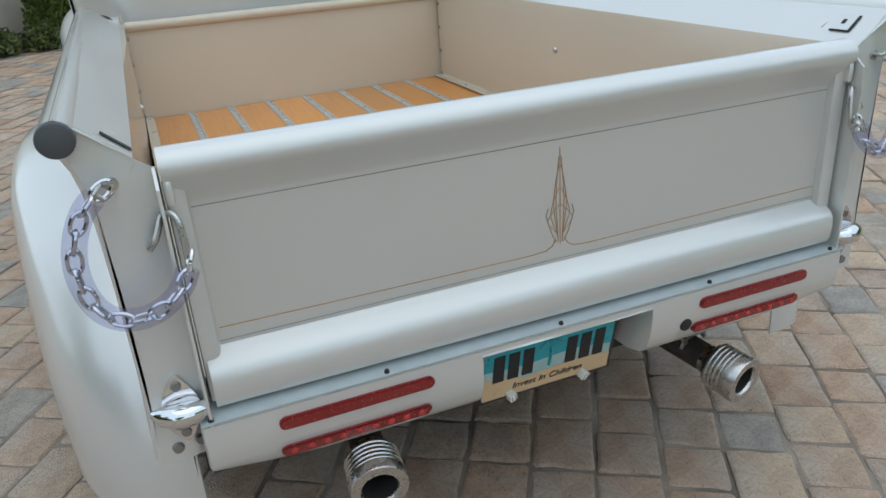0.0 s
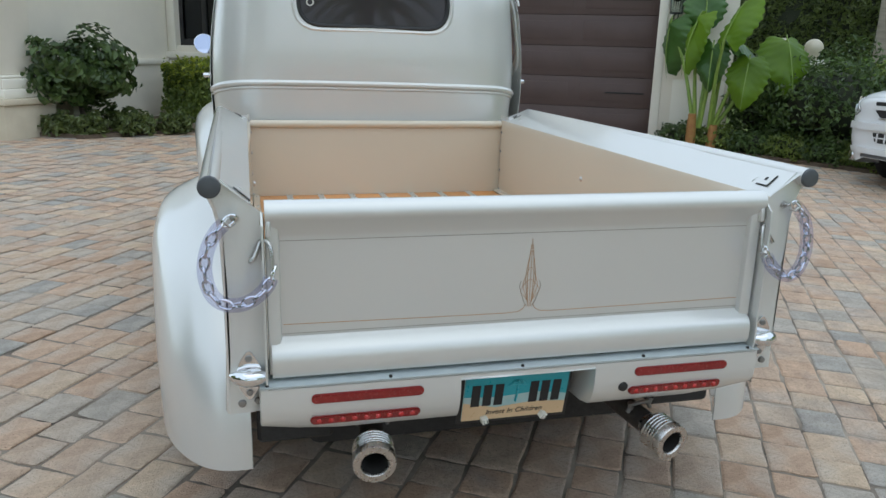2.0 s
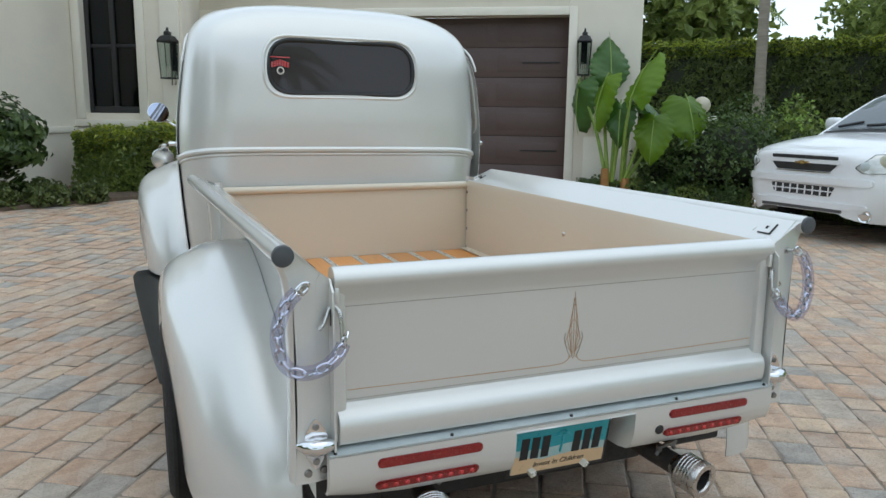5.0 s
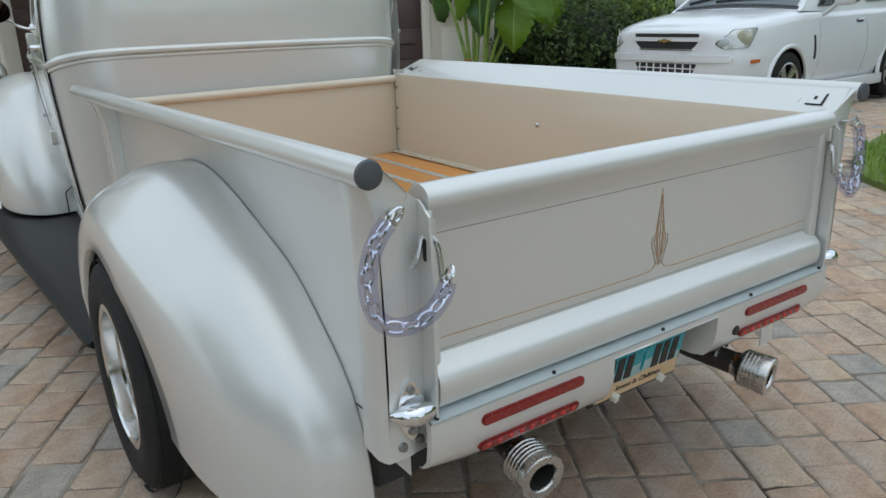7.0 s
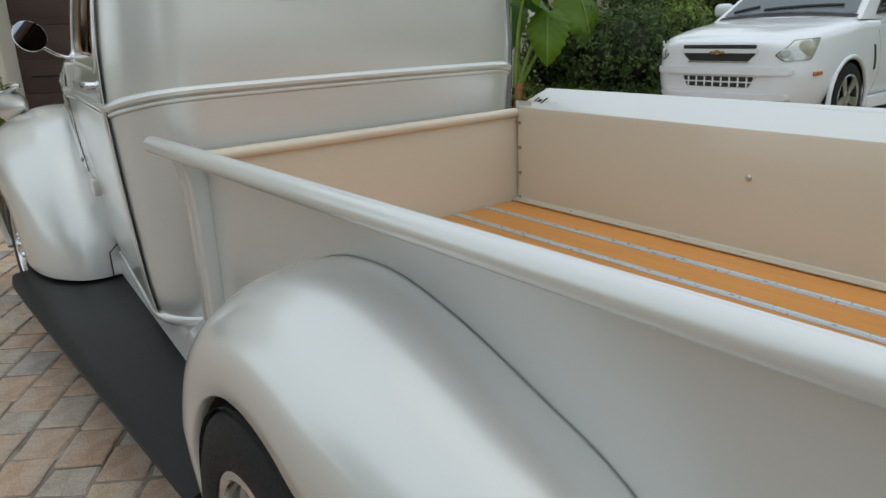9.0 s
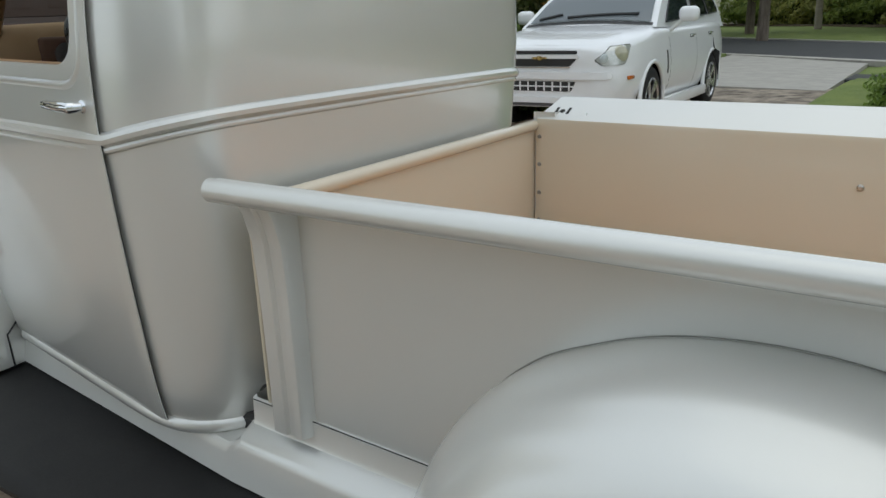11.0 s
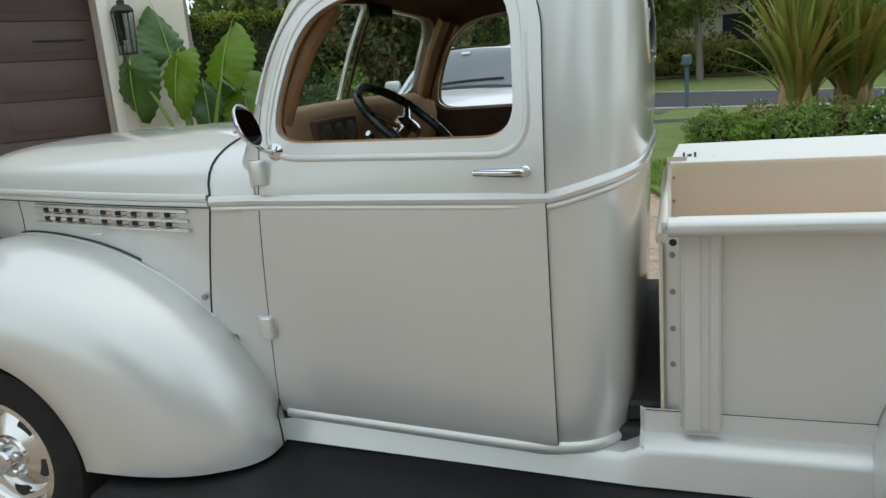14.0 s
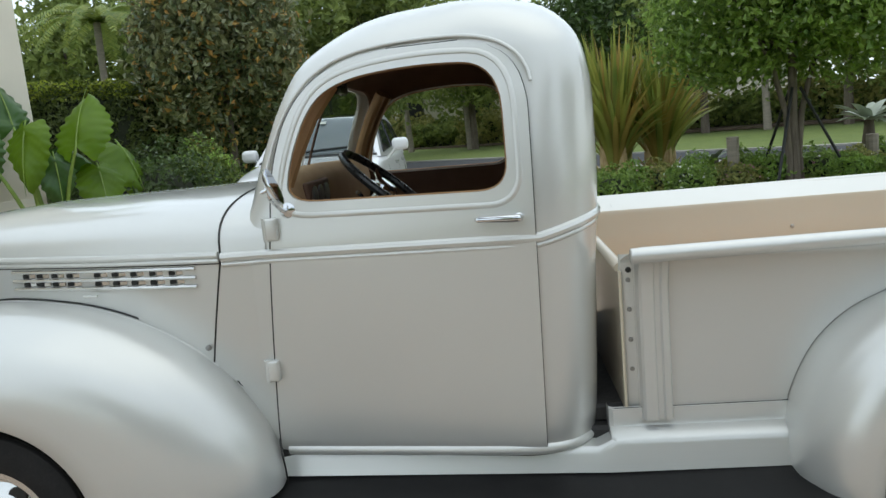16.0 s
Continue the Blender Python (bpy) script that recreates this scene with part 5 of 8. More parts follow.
        lathe(bm, [(0.0, 0.005), (0.007, 0.004), (0.008, 0.0)], Matrix.Translation((hx, -0.0185, z)) @ Matrix.Rotation(math.pi / 2, 4, "X"), 10)
        part("hinge_bolt", bm, DULL_STEEL, bracket)

# front wall of the bed with rolled top
bm = bmesh.new()
box(bm, -0.6515, 0.6515, 2.060, 2.070, 0.50, 0.950, 0.002, 1)
tube(bm, [(-0.622, 2.060, 0.956), (-0.616, 2.060, 0.956), (0.616, 2.060, 0.956), (0.622, 2.060, 0.956)], [0.016, 0.0185, 0.0185, 0.016], 16)
for v in bm.verts:
    v.co.y += bed_front(v.co.x) - 2.060
part("bed_front_wall", bm, BED_PAINT, truck, "bounce-warmed cream bed front wall with rolled top", 40)

# wooden floor with steel strips
n_boards = 8
bw = 1.2 / n_boards
for i in range(n_boards):
    x0 = -0.60 + i * bw
    bm = bmesh.new()
    box(bm, x0 + 0.006, x0 + bw - 0.006, 0.012, bed_front(x0) - 0.003, 0.592, 0.614, 0.003, 1)
    part("floor_board", bm, WOOD, truck, "varnished orange oak floor board")
for i in range(1, n_boards):
    x = -0.60 + i * bw
    bm = bmesh.new()
    skin(bm, [[(x + dx, y, z) for dx, z in ((-0.0145, 0.6145), (-0.0135, 0.617), (-0.007, 0.618), (-0.005, 0.6155), (0.005, 0.6155), (0.007, 0.618), (0.0135, 0.617), (0.0145, 0.6145))] for y in (0.012, 0.7, 1.4, bed_front(x) - 0.004)])
    strip = part("bed_strip", bm, BED_STEEL, truck, "ridged stainless bed strip")
    for k in range(8):
        bm = bmesh.new()
        lathe(bm, [(0.0, 0.003), (0.006, 0.002), (0.007, 0.0)], Matrix.Translation((x, 0.12 + 0.26 * k, 0.6155)), 8)
        part("strip_bolt", bm, CHROME, strip)

# ---- tailgate ----
gate = new("tailgate")
gate.parent = truck
gate["label"] = "closed pearl white tailgate with copper pinstriping"
bm = bmesh.new()
gp = [(0.030, 0.640), (0.012, 0.640), (0.004, 0.680), (0.002, 0.690), (0.002, 0.905), (0.000, 0.915), (-0.016, 0.938)]
prof = [(-0.028, 0.952)]
for k in range(13):
    a = radians(-150 + k * 20)
    prof.append((-0.004 + 0.028 * math.sin(a - 0.0) * 1.0, 0.968 + 0.024 * math.cos(a)))
roll = [(0.0 + 0.030 * math.cos(radians(a)), 0.966 + 0.026 * math.sin(radians(a))) for a in range(215, -20, -15)]
sect = gp[:-1] + roll
skin(bm, [[(x, y, z) for y, z in sect] for x in (-0.604, -0.598, 0.0, 0.598, 0.604)])
for x in (-0.606, 0.606):
    sx = math.copysign(0.0025, x)
    prism(bm, [(x - sx, y, z) for y, z in roll], (2 * sx, 0, 0))
part("gate_panel", bm, PAINT, gate, "flat gate panel with rolled top edge", 40)
bm = bmesh.new()
base = [(0.004, 0.682), (-0.004, 0.675), (-0.026, 0.663), (-0.034, 0.651), (-0.036, 0.636), (-0.034, 0.610), (-0.029, 0.598), (-0.018, 0.592), (0.012, 0.592)]
skin(bm, [[(x, y, z) for y, z in base] for x in (-0.602, 0.0, 0.602)])
for x in (-0.602, 0.602):
    vs = [bm.verts.new((x, y, z)) for y, z in base]
    bm.faces.new(vs)
part("gate_bottom_roll", bm, PAINT, gate, "rounded lower gate roll", 35)
for s in (-1, 1):
    bm = bmesh.new()
    skin(bm, [[(s * x, y, z) for x, y in ((0.578, 0.002), (0.582, -0.010), (0.590, -0.014), (0.6065, -0.014), (0.6085, -0.006), (0.6085, 0.02))] for z in (0.600, 0.64, 0.90, 0.94, 0.955)])
    part("gate_end", bm, PAINT, gate, "folded gate end flange")
    bm = bmesh.new()
    box(bm, s * 0.596, s * 0.609, -0.026, 0.0, 0.915, 0.952, 0.005, 2)
    part("gate_lug", bm, PAINT, gate)

# copper pinstripes
def stripe(pts, r, material, name, label=""):
    bm = bmesh.new()
    tube(bm, [(x, 0.0012, z) for x, z in pts], r, 6, flat=1.0)
    return part(name, bm, material, gate, label)


stripe([(-0.575, 0.711), (-0.3, 0.708), (-0.06, 0.706), (-0.025, 0.708), (-0.012, 0.715), (-0.006, 0.727)], 0.0008, GOLD_LINE, "pinstripe", "thin copper pinstripe")
stripe([(0.575, 0.711), (0.3, 0.708), (0.06, 0.706), (0.03, 0.708), (0.018, 0.715), (0.012, 0.727)], 0.0008, GOLD_LINE, "pinstripe", "thin copper pinstripe")
stripe([(-0.578, 0.902), (0.0, 0.902), (0.578, 0.902)], 0.0008, GREY_LINE, "pinstripe", "faint grey line")
stripe([(-0.578, 0.689), (0.0, 0.689), (0.578, 0.689)], 0.0006, GREY_LINE, "pinstripe", "faint grey line")
for k, wd in ((0, 0.0), (1, 0.004), (2, 0.009), (3, 0.015), (4, 0.021)):
    for s in (-1, 1):
        if k == 0 and s == 1:
            continue
        top = 0.888 - (0, 0.015, 0.03, 0.07, 0.10)[k]
        pts = []
        for i in range(15):
            t = i / 14
            z = 0.716 + 0.004 * k + (top - 0.716 - 0.004 * k) * t
            if t < 0.45:
                w = 0.004 + wd * (t / 0.45) ** 1.2 * 0.95
            else:
                w = 0.002 + (wd + 0.002) * (1 - ((t - 0.45) / 0.55) ** 1.6)
            pts.append((0.003 + s * (w if k else 0), z))
        stripe(pts, 0.0006, GOLD_LINE, "pinstripe_scroll")
stripe([(-0.020, 0.785), (-0.024, 0.772), (-0.018, 0.752), (-0.012, 0.735), (-0.004, 0.72)], 0.0008, GREY_LINE, "pinstripe_scroll")
stripe([(0.026, 0.785), (0.030, 0.772), (0.024, 0.752), (0.018, 0.735), (0.010, 0.72)], 0.0008, GREY_LINE, "pinstripe_scroll")

# ---- roll pan, lights, plate ----
def pan_y(z):
    return spline([(0.44, 0.016), (0.455, -0.010), (0.475, -0.028), (0.50, -0.038), (0.55, -0.043), (0.574, -0.042), (0.580, -0.036)], z)[0]


bm = bmesh.new()
zs = [0.455, 0.462, 0.475, 0.50, 0.525, 0.55, 0.574, 0.580]
xs = [-0.632, -0.629, -0.55, -0.45, -0.35, -0.25, -0.20, -0.172]
for s in (-1, 1):
    skin(bm, [[(s * abs(x), pan_y(z) + (0.010 if abs(x) > 0.63 else 0.0), z + (0.022 * max(0, (abs(x) - 0.5) / 0.13) * max(0, (0.50 - z) / 0.05))) for x in xs] for z in zs])
    # flared side of the plate recess
    skin(bm, [[(s * 0.172, pan_y(z), z), (s * 0.160, 0.012, z), (s * 0.154, 0.100, z)] for z in zs])
skin(bm, [[(x, pan_y(z), z) for x in (-0.172, 0.0, 0.172)] for z in (0.562, 0.568, 0.574, 0.580)])
skin(bm, [[(x, y, 0.562) for x in (-0.172, 0.172)] for y in (pan_y(0.562), 0.10)])
part("roll_pan", bm, PAINT, truck, "pearl white rear roll pan with plate recess", 30)
bm = bmesh.new()
skin(bm, [[(x, y, z) for y, z in ((-0.036, 0.579), (-0.046, 0.5795), (-0.0465, 0.583), (-0.030, 0.5865), (0.02, 0.588))] for x in (-0.63, 0.0, 0.63)])
part("pan_ledge", bm, LEDGE, truck, "grey metal strip below the gate")
for x in (-0.34, -0.02, 0.30, 0.60, -0.615):
    bm = bmesh.new()
    lathe(bm, [(0.0, 0.006), (0.0036, 0.005), (0.0045, 0.0)], Matrix.Translation((x, -0.040, 0.584)), 10)
    part("ledge_screw", bm, SEAM, truck)
bm = bmesh.new()
box(bm, -0.16, 0.16, 0.11, 0.116, 0.40, 0.57, 0.0)
part("recess_back", bm, CHASSIS, truck)


def lens(x0, x1, zc, h, material, label, leds):
    yb = pan_y(zc)
    slope = (pan_y(zc + 0.01) - pan_y(zc - 0.01)) / 0.02
    out = []
    r = h / 2
    for k in range(9):
        a = math.pi / 2 + math.pi * k / 8
        out.append((x0 + r + r * math.cos(a), zc + r * math.sin(a)))
    for k in range(9):
        a = -math.pi / 2 + math.pi * k / 8
        out.append((x1 - r + r * math.cos(a), zc + r * math.sin(a)))
    bm = bmesh.new()
    prism(bm, [(x, yb + slope * (z - zc) + 0.002, z) for x, z in out], (0, -0.008, 0))
    top = [e for e in bm.edges if all(v.co.y < yb - 0.003 for v in e.verts)]
    bmesh.ops.bevel(bm, geom=top, offset=0.003, segments=2, affect="EDGES")
    ob = part("tail_light", bm, material, truck, label)
    if leds:
        for k in range(9):
            bm = bmesh.new()
            x = x0 + 0.02 + (x1 - x0 - 0.04) * k / 8
            lathe(bm, [(0.0, 0.004), (0.004, 0.003), (0.007, 0.0)], Matrix.Translation((x, yb - 0.006, zc)) @ Matrix.Rotation(math.pi / 2, 4, "X"), 10)
            part("led", bm, RED_LED, ob)


lens(-0.520, -0.262, 0.5465, 0.023, RED_LENS, "slim dark red tail light", False)
lens(-0.523, -0.268, 0.491, 0.022, RED_LENS, "slim red stop light with diodes", True)
lens(0.278, 0.540, 0.5465, 0.023, RED_LENS, "slim dark red tail light", False)
lens(0.268, 0.530, 0.494, 0.022, RED_LENS, "slim red stop light with diodes", True)
bm = bmesh.new()
lathe(bm, [(0.0, 0.004), (0.008, 0.004), (0.0125, 0.002), (0.0135, -0.002)], Matrix.Translation((0.252, pan_y(0.507), 0.507)) @ Matrix.Rotation(math.pi / 2, 4, "X"), 20)
part("sensor", bm, GASKET, truck, "round black sensor")

PLATE_TEAL = surface("plate_teal", (0.02, 0.30, 0.36), (0.04, 0.36, 0.40), 0.35, bump_s=0)
PLATE_SAND = surface("plate_sand", (0.62, 0.42, 0.24), (0.66, 0.47, 0.28), 0.35, bump_s=0)
PLATE_FIELD = surface("plate_pale", (0.45, 0.55, 0.52), (0.30, 0.48, 0.48), 0.35, scale=14, bump_s=0)
PLATE_INK = surface("plate_ink", (0.01, 0.012, 0.014), (0.015, 0.015, 0.016), 0.4, bump_s=0)
plate = new("number_plate")
plate.parent = truck
plate["label"] = "teal and sand licence plate in a black holder"
plate.matrix_local = pose(-0.010, 0.022, 0.478, 13, 0, 0)
bm = bmesh.new()
box(bm, -0.148, 0.148, 0.002, 0.010, -0.080, 0.074, 0.004, 2)
part("plate_holder", bm, GASKET, plate, "black plate surround")
bm = bmesh.new()
box(bm, -0.137, 0.137, -0.002, 0.002, -0.067, 0.067, 0.002, 1)
part("plate_sheet", bm, PLATE_FIELD, plate)
bm = bmesh.new()
prism(bm, [(-0.136, -0.0024, -0.066), (0.136, -0.0024, -0.066), (0.136, -0.0024, -0.028), (0.05, -0.0024, -0.020), (-0.05, -0.0024, -0.030), (-0.136, -0.0024, -0.010)], (0, -0.0005, 0))
part("plate_sand_band", bm, PLATE_SAND, plate)
bm = bmesh.new()
prism(bm, [(-0.136, -0.0024, 0.008), (-0.05, -0.0024, 0.002), (0.05, -0.0024, 0.010), (0.136, -0.0024, -0.004), (0.136, -0.0024, 0.066), (-0.136, -0.0024, 0.066)], (0, -0.0004, 0))
part("plate_teal_band", bm, PLATE_TEAL, plate)
for x in (-0.106, -0.076, -0.046, 0.046, 0.076, 0.106):
    bm = bmesh.new()
    box(bm, x - 0.011, x + 0.011, -0.0042, -0.0030, -0.022, 0.042, 0.0)
    part("plate_bar", bm, PLATE_INK, plate, "plain dark bar")
bm = bmesh.new()
tube(bm, [(0.0, -0.0035, -0.015), (0.002, -0.0035, 0.015), (0.0, -0.0035, 0.036)], 0.003, 6)
for k in range(7):
    a = math.pi * k / 6
    tube(bm, [(0.0, -0.0035, 0.036), (0.014 * math.cos(a), -0.0035, 0.040 + 0.012 * math.sin(a)), (0.024 * math.cos(a), -0.0035, 0.034 + 0.008 * math.sin(a))], [0.002, 0.003, 0.001], 6)
part("plate_palm", bm, PLATE_TEAL, plate, "small blue palm emblem")
for s in (-1, 1):
    bm = bmesh.new()
    box(bm, -0.0085, 0.0085, -0.0085, 0.0085, -0.0085, 0.0085, 0.0022, 2)
    m = Matrix.Translation((s * 0.078, -0.010, -0.062)) @ Matrix.Rotation(radians(20 * s + 8), 4, "Y") @ Matrix.Rotation(radians(12), 4, "Z")
    bm.transform(m)
    die = part("plate_bolt", bm, BLOSSOM, plate, "white dice shaped plate bolt")
    for px, pz in ((-0.0042, -0.0045), (-0.0042, 0.0), (-0.0042, 0.0045), (0.0042, -0.0045), (0.0042, 0.0), (0.0042, 0.0045)):
        bm = bmesh.new()
        lathe(bm, [(0.0, 0.0004), (0.0014, 0.0003), (0.0016, -0.0003)], m @ Matrix.Translation((px, -0.0085, pz)) @ Matrix.Rotation(math.pi / 2, 4, "X"), 8)
        part("spot", bm, PLATE_INK, die)
# slogan on the plate's lower edge
fc = bpy.data.curves.new("plate_slogan", "FONT")
fc.body, fc.size, fc.extrude, fc.align_x, fc.shear = "Invest In Children", 0.021, 0.0004, "CENTER", 0.25
fo = new("plate_slogan_raw", fc)
dg = bpy.context.evaluated_depsgraph_get()
tm = bpy.data.meshes.new_from_object(fo.evaluated_get(dg))
bpy.data.objects.remove(fo, do_unlink=True)
tm.transform(Matrix.Translation((0.0, -0.0036, -0.050)) @ Matrix.Rotation(math.pi / 2, 4, "X"))
mesh_object("plate_slogan", tm, PLATE_INK, plate, "dark slogan lettering", 0)

# ---- exhausts ----
for ex, ez, yaw in ((-0.378, 0.372, 6), (0.402, 0.340, -14)):
    exh = new("exhaust")
    exh.parent = truck
    exh["label"] = "dark exhaust pipe with ribbed stainless tip"
    exh.matrix_local = pose(ex, -0.055, ez, 0, 0, -yaw) @ Matrix.Rotation(radians(97), 4, "X")
    # local z runs out of the pipe, away from the truck
    bm = bmesh.new()
    prof = [(0.0305, -0.008), (0.031, -0.004), (0.0335, 0.0), (0.050, 0.0), (0.0515, -0.004), (0.0515, -0.022)]
    z = -0.024
    while z > -0.066:
        prof += [(0.0485, z), (0.0505, z - 0.002), (0.0505, z - 0.0055), (0.0485, z - 0.0075)]
        z -= 0.0095
    prof += [(0.044, -0.076), (0.034, -0.081), (0.0315, -0.088), (0.0315, -0.096)]
    lathe(bm, prof, None, 32, False)
    part("exhaust_tip", bm, STEEL, exh, "ribbed stainless exhaust tip")
    bm = bmesh.new()
    lathe(bm, [(0.0305, -0.006), (0.0305, -0.09), (0.001, -0.095)], None, 32, False)
    part("exhaust_bore", bm, SOOT, exh, "sooty bore")
    bm = bmesh.new()
    tube(bm, [(0, 0, -0.088), (0, 0, -0.22), (-0.02 if ex > 0 else 0.0, 0.03, -0.34), (-0.08 if ex > 0 else 0.02, 0.06, -0.6)], [0.0305, 0.0305, 0.032, 0.034], 18)
    part("exhaust_pipe", bm, PIPE, exh, "heat darkened pipe")
    bm = bmesh.new()
    for bx in (-0.03, 0.03):
        tube(bm, [(bx, 0.030, -0.135), (bx * 1.2, 0.050, -0.135)], 0.008, 8)
    tube(bm, [(-0.04, 0.02, -0.135), (-0.03, 0.042, -0.135), (0.03, 0.042, -0.135), (0.04, 0.02, -0.135)], 0.006, 8)
    part("exhaust_clamp", bm, DULL_STEEL, exh)

# ---- safety chains in clear tube ----
def chain_set(s):
    ch = new("tailgate_chain")
    ch.parent = truck
    ch["label"] = "steel chain in clear vinyl tube with hook"
    e = Vector((s * 0.668, -0.030, 0.957))
    pts = [e + Vector((s * 0.012, -0.012, 0.002)), e + Vector((s * 0.040, -0.010, -0.02)), e + Vector((s * 0.062, -0.008, -0.068)), e + Vector((s * 0.066, -0.009, -0.115)), e + Vector((s * 0.053, -0.012, -0.160)), e + Vector((s * 0.024, -0.018, -0.180)), e + Vector((s * -0.018, -0.034, -0.172)), e + Vector((s * -0.058, -0.036, -0.142)), e + Vector((s * -0.072, -0.032, -0.108))]
    path = [Vector(p) for p in chaikin([tuple(p) for p in pts], 3, False)]
    seg = [(b - a).length for a, b in zip(path, path[1:])]
    total = sum(seg)

    def along(d):
        for a, b, l in zip(path, path[1:], seg):
            if d <= l:
                return a + (b - a) * (d / l), (b - a).normalized()
            d -= l
        return path[-1], (path[-1] - path[-2]).normalized()

    bm = bmesh.new()
    n = 34
    tube(bm, [along(total * (0.04 + 0.93 * i / n))[0] for i in range(n + 1)], 0.0155, 14, cap=False)
    part("vinyl_tube", bm, CLEAR_TUBE, ch, "clear vinyl tube")
    links = int(total / 0.0250)
    for k in range(links + 1):
        p, t = along(total * k / links)
        side = t.cross(Vector((0, 1, 0))).normalized()
        if k % 2:
            side = t.cross(side).normalized()
        bm = bmesh.new()
        ov = []
        for i in range(14):
            a = 2 * math.pi * i / 14
            ov.append(p + t * (0.0170 * math.cos(a)) + side * (0.0090 * math.sin(a)))
        tube(bm, ov, 0.0031, 6, closed=True)
        part("chain_link", bm, CHROME, ch)
    bm = bmesh.new()
    tube(bm, [e + Vector((s * 0.0, 0.022, 0)), e + Vector((s * 0.002, 0.0, 0.002)), e + Vector((s * 0.012, -0.012, 0.010)), e + Vector((s * 0.020, -0.016, 0.0)), e + Vector((s * 0.012, -0.014, -0.010)), e + Vector((s * 0.002, -0.004, -0.006))], 0.004, 8)
    lathe(bm, [(0.004, 0.0), (0.009, 0.0), (0.009, 0.003), (0.004, 0.003)], Matrix.Translation(e + Vector((0, 0.017, 0))) @ Matrix.Rotation(math.pi / 2, 4, "X"), 16)
    part("eye_bolt", bm, STEEL, ch, "steel eye bolt")
    g = Vector((s * 0.612, -0.018, 0.862))
    hk = [g + Vector((s * 0.030, -0.006, 0.0)), g + Vector((s * 0.020, -0.008, 0.012)), g + Vector((s * 0.012, -0.004, 0.030)), g + Vector((s * 0.006, 0.0, 0.045)), g + Vector((s * -0.004, -0.006, 0.048)), g + Vector((s * -0.014, -0.016, 0.038)), g + Vector((s * -0.016, -0.022, 0.0)), g + Vector((s * -0.014, -0.026, -0.030)), Vector(path[-1])]
    bm = bmesh.new()
    tube(bm, chaikin([tuple(p) for p in hk], 2, False), 0.0048, 8)
    part("hook", bm, STEEL, ch, "bent steel hook")


chain_set(-1)
chain_set(1)

# ---- house ----
HU, HN = Vector((0.857, -0.515, 0)), Vector((0.515, 0.857, 0))     # along the garage front, and into the house
HOUSE_TURN = -31.0


def hp(s_, n_, z):
    p = HU * s_ + HN * n_
    return Vector((p.x, p.y, z))


def hbox(bm, s0, s1, n0, n1, z0, z1, bevel=0.0):
    b2 = bmesh.new()
    box(b2, s0, s1, n0, n1, z0, z1, bevel, 2)
    for v in b2.verts:
        v.co = hp(v.co.x, v.co.y, v.co.z)
    me = bpy.data.meshes.new("t")
    b2.to_mesh(me)
    b2.free()
    bm.from_mesh(me)
    bpy.data.meshes.remove(me)


def hpart(name, args, material, parent, label="", bevel=0.006):
    bm = bmesh.new()
    for a in args:
        hbox(bm, *a, bevel)
    return part(name, bm, material, parent, label)


GN = 10.78          # garage front plane
house = thing("house", "cream stucco house with dark brown garage door", "house", kind="structure")
G0, G1, GT = -6.29, 0.02, 2.93
hpart("garage_wall", [(G1, 1.17, GN, GN + 0.30, -0.3, 6.0)], STUCCO, house, "cream stucco wall", 0.01)
hpart("lintel_wall", [(G0, G1, GN + 0.002, GN + 0.30, GT, 6.0)], STUCCO, house, "", 0.01)
hpart("side_wall", [(0.87, 1.17, GN + 0.302, GN + 9.0, -0.3, 6.0)], STUCCO, house, "", 0.01)
hpart("door_surround", [(G1 + 0.0, G1 + 0.13, GN - 0.025, GN + 0.10, -0.2, GT + 0.13), (G0, G1 - 0.004, GN - 0.025, GN + 0.10, GT, GT + 0.13)], TRIM, house, "pale raised door surround")
hpart("lower_panel", [(0.32, 1.09, GN - 0.02, GN + 0.01, 0.05, 1.0)], TRIM, house, "raised stucco panel")
hpart("sign_plaque", [(-3.72, -3.30, GN - 0.012, GN, GT + 0.30, GT + 0.48)], TRIM, house, "small pale plaque")
bm = bmesh.new()
for k in range(4):
    hbox(bm, -3.64 + k * 0.08, -3.58 + k * 0.08, GN - 0.020, GN - 0.012, GT + 0.34, GT + 0.44)
part("plaque_bar", bm, IRON, house, "dark plain bars")

door = thing("door_1", "dark brown panelled garage door", "garage door", kind="structure")
rows_n, DN = 6, GN + 0.28
dz0, dz1 = 0.02, GT
rh = (dz1 - dz0) / rows_n
for r in range(rows_n):
    z0 = dz0 + r * rh
    hpart("door_section", [(G0, G1, DN, DN + 0.05, z0 + 0.003, z0 + rh - 0.003)], BROWN_DOOR, door, "")
    for c in range(5):
        w = (G1 - G0) / 5
        s0 = G0 + c * w
        hpart("door_panel", [(s0 + 0.10, s0 + w - 0.10, DN - 0.006, DN + 0.004, z0 + 0.10, z0 + rh - 0.10)], BROWN_DOOR, door, "", 0.004)
hpart("door_back", [(G0, G1, DN + 0.05, DN + 0.06, dz0, dz1)], CHASSIS, door)
for r in (1, 4):
    for sx in (G1 - 0.75, G0 + 0.15):
        hpart("strap_hinge", [(sx, sx + 0.62, DN - 0.022, DN - 0.016, dz0 + r * rh + rh * 0.5 - 0.012, dz0 + r * rh + rh * 0.5 + 0.012)], IRON, door, "black strap hinge", 0.003)

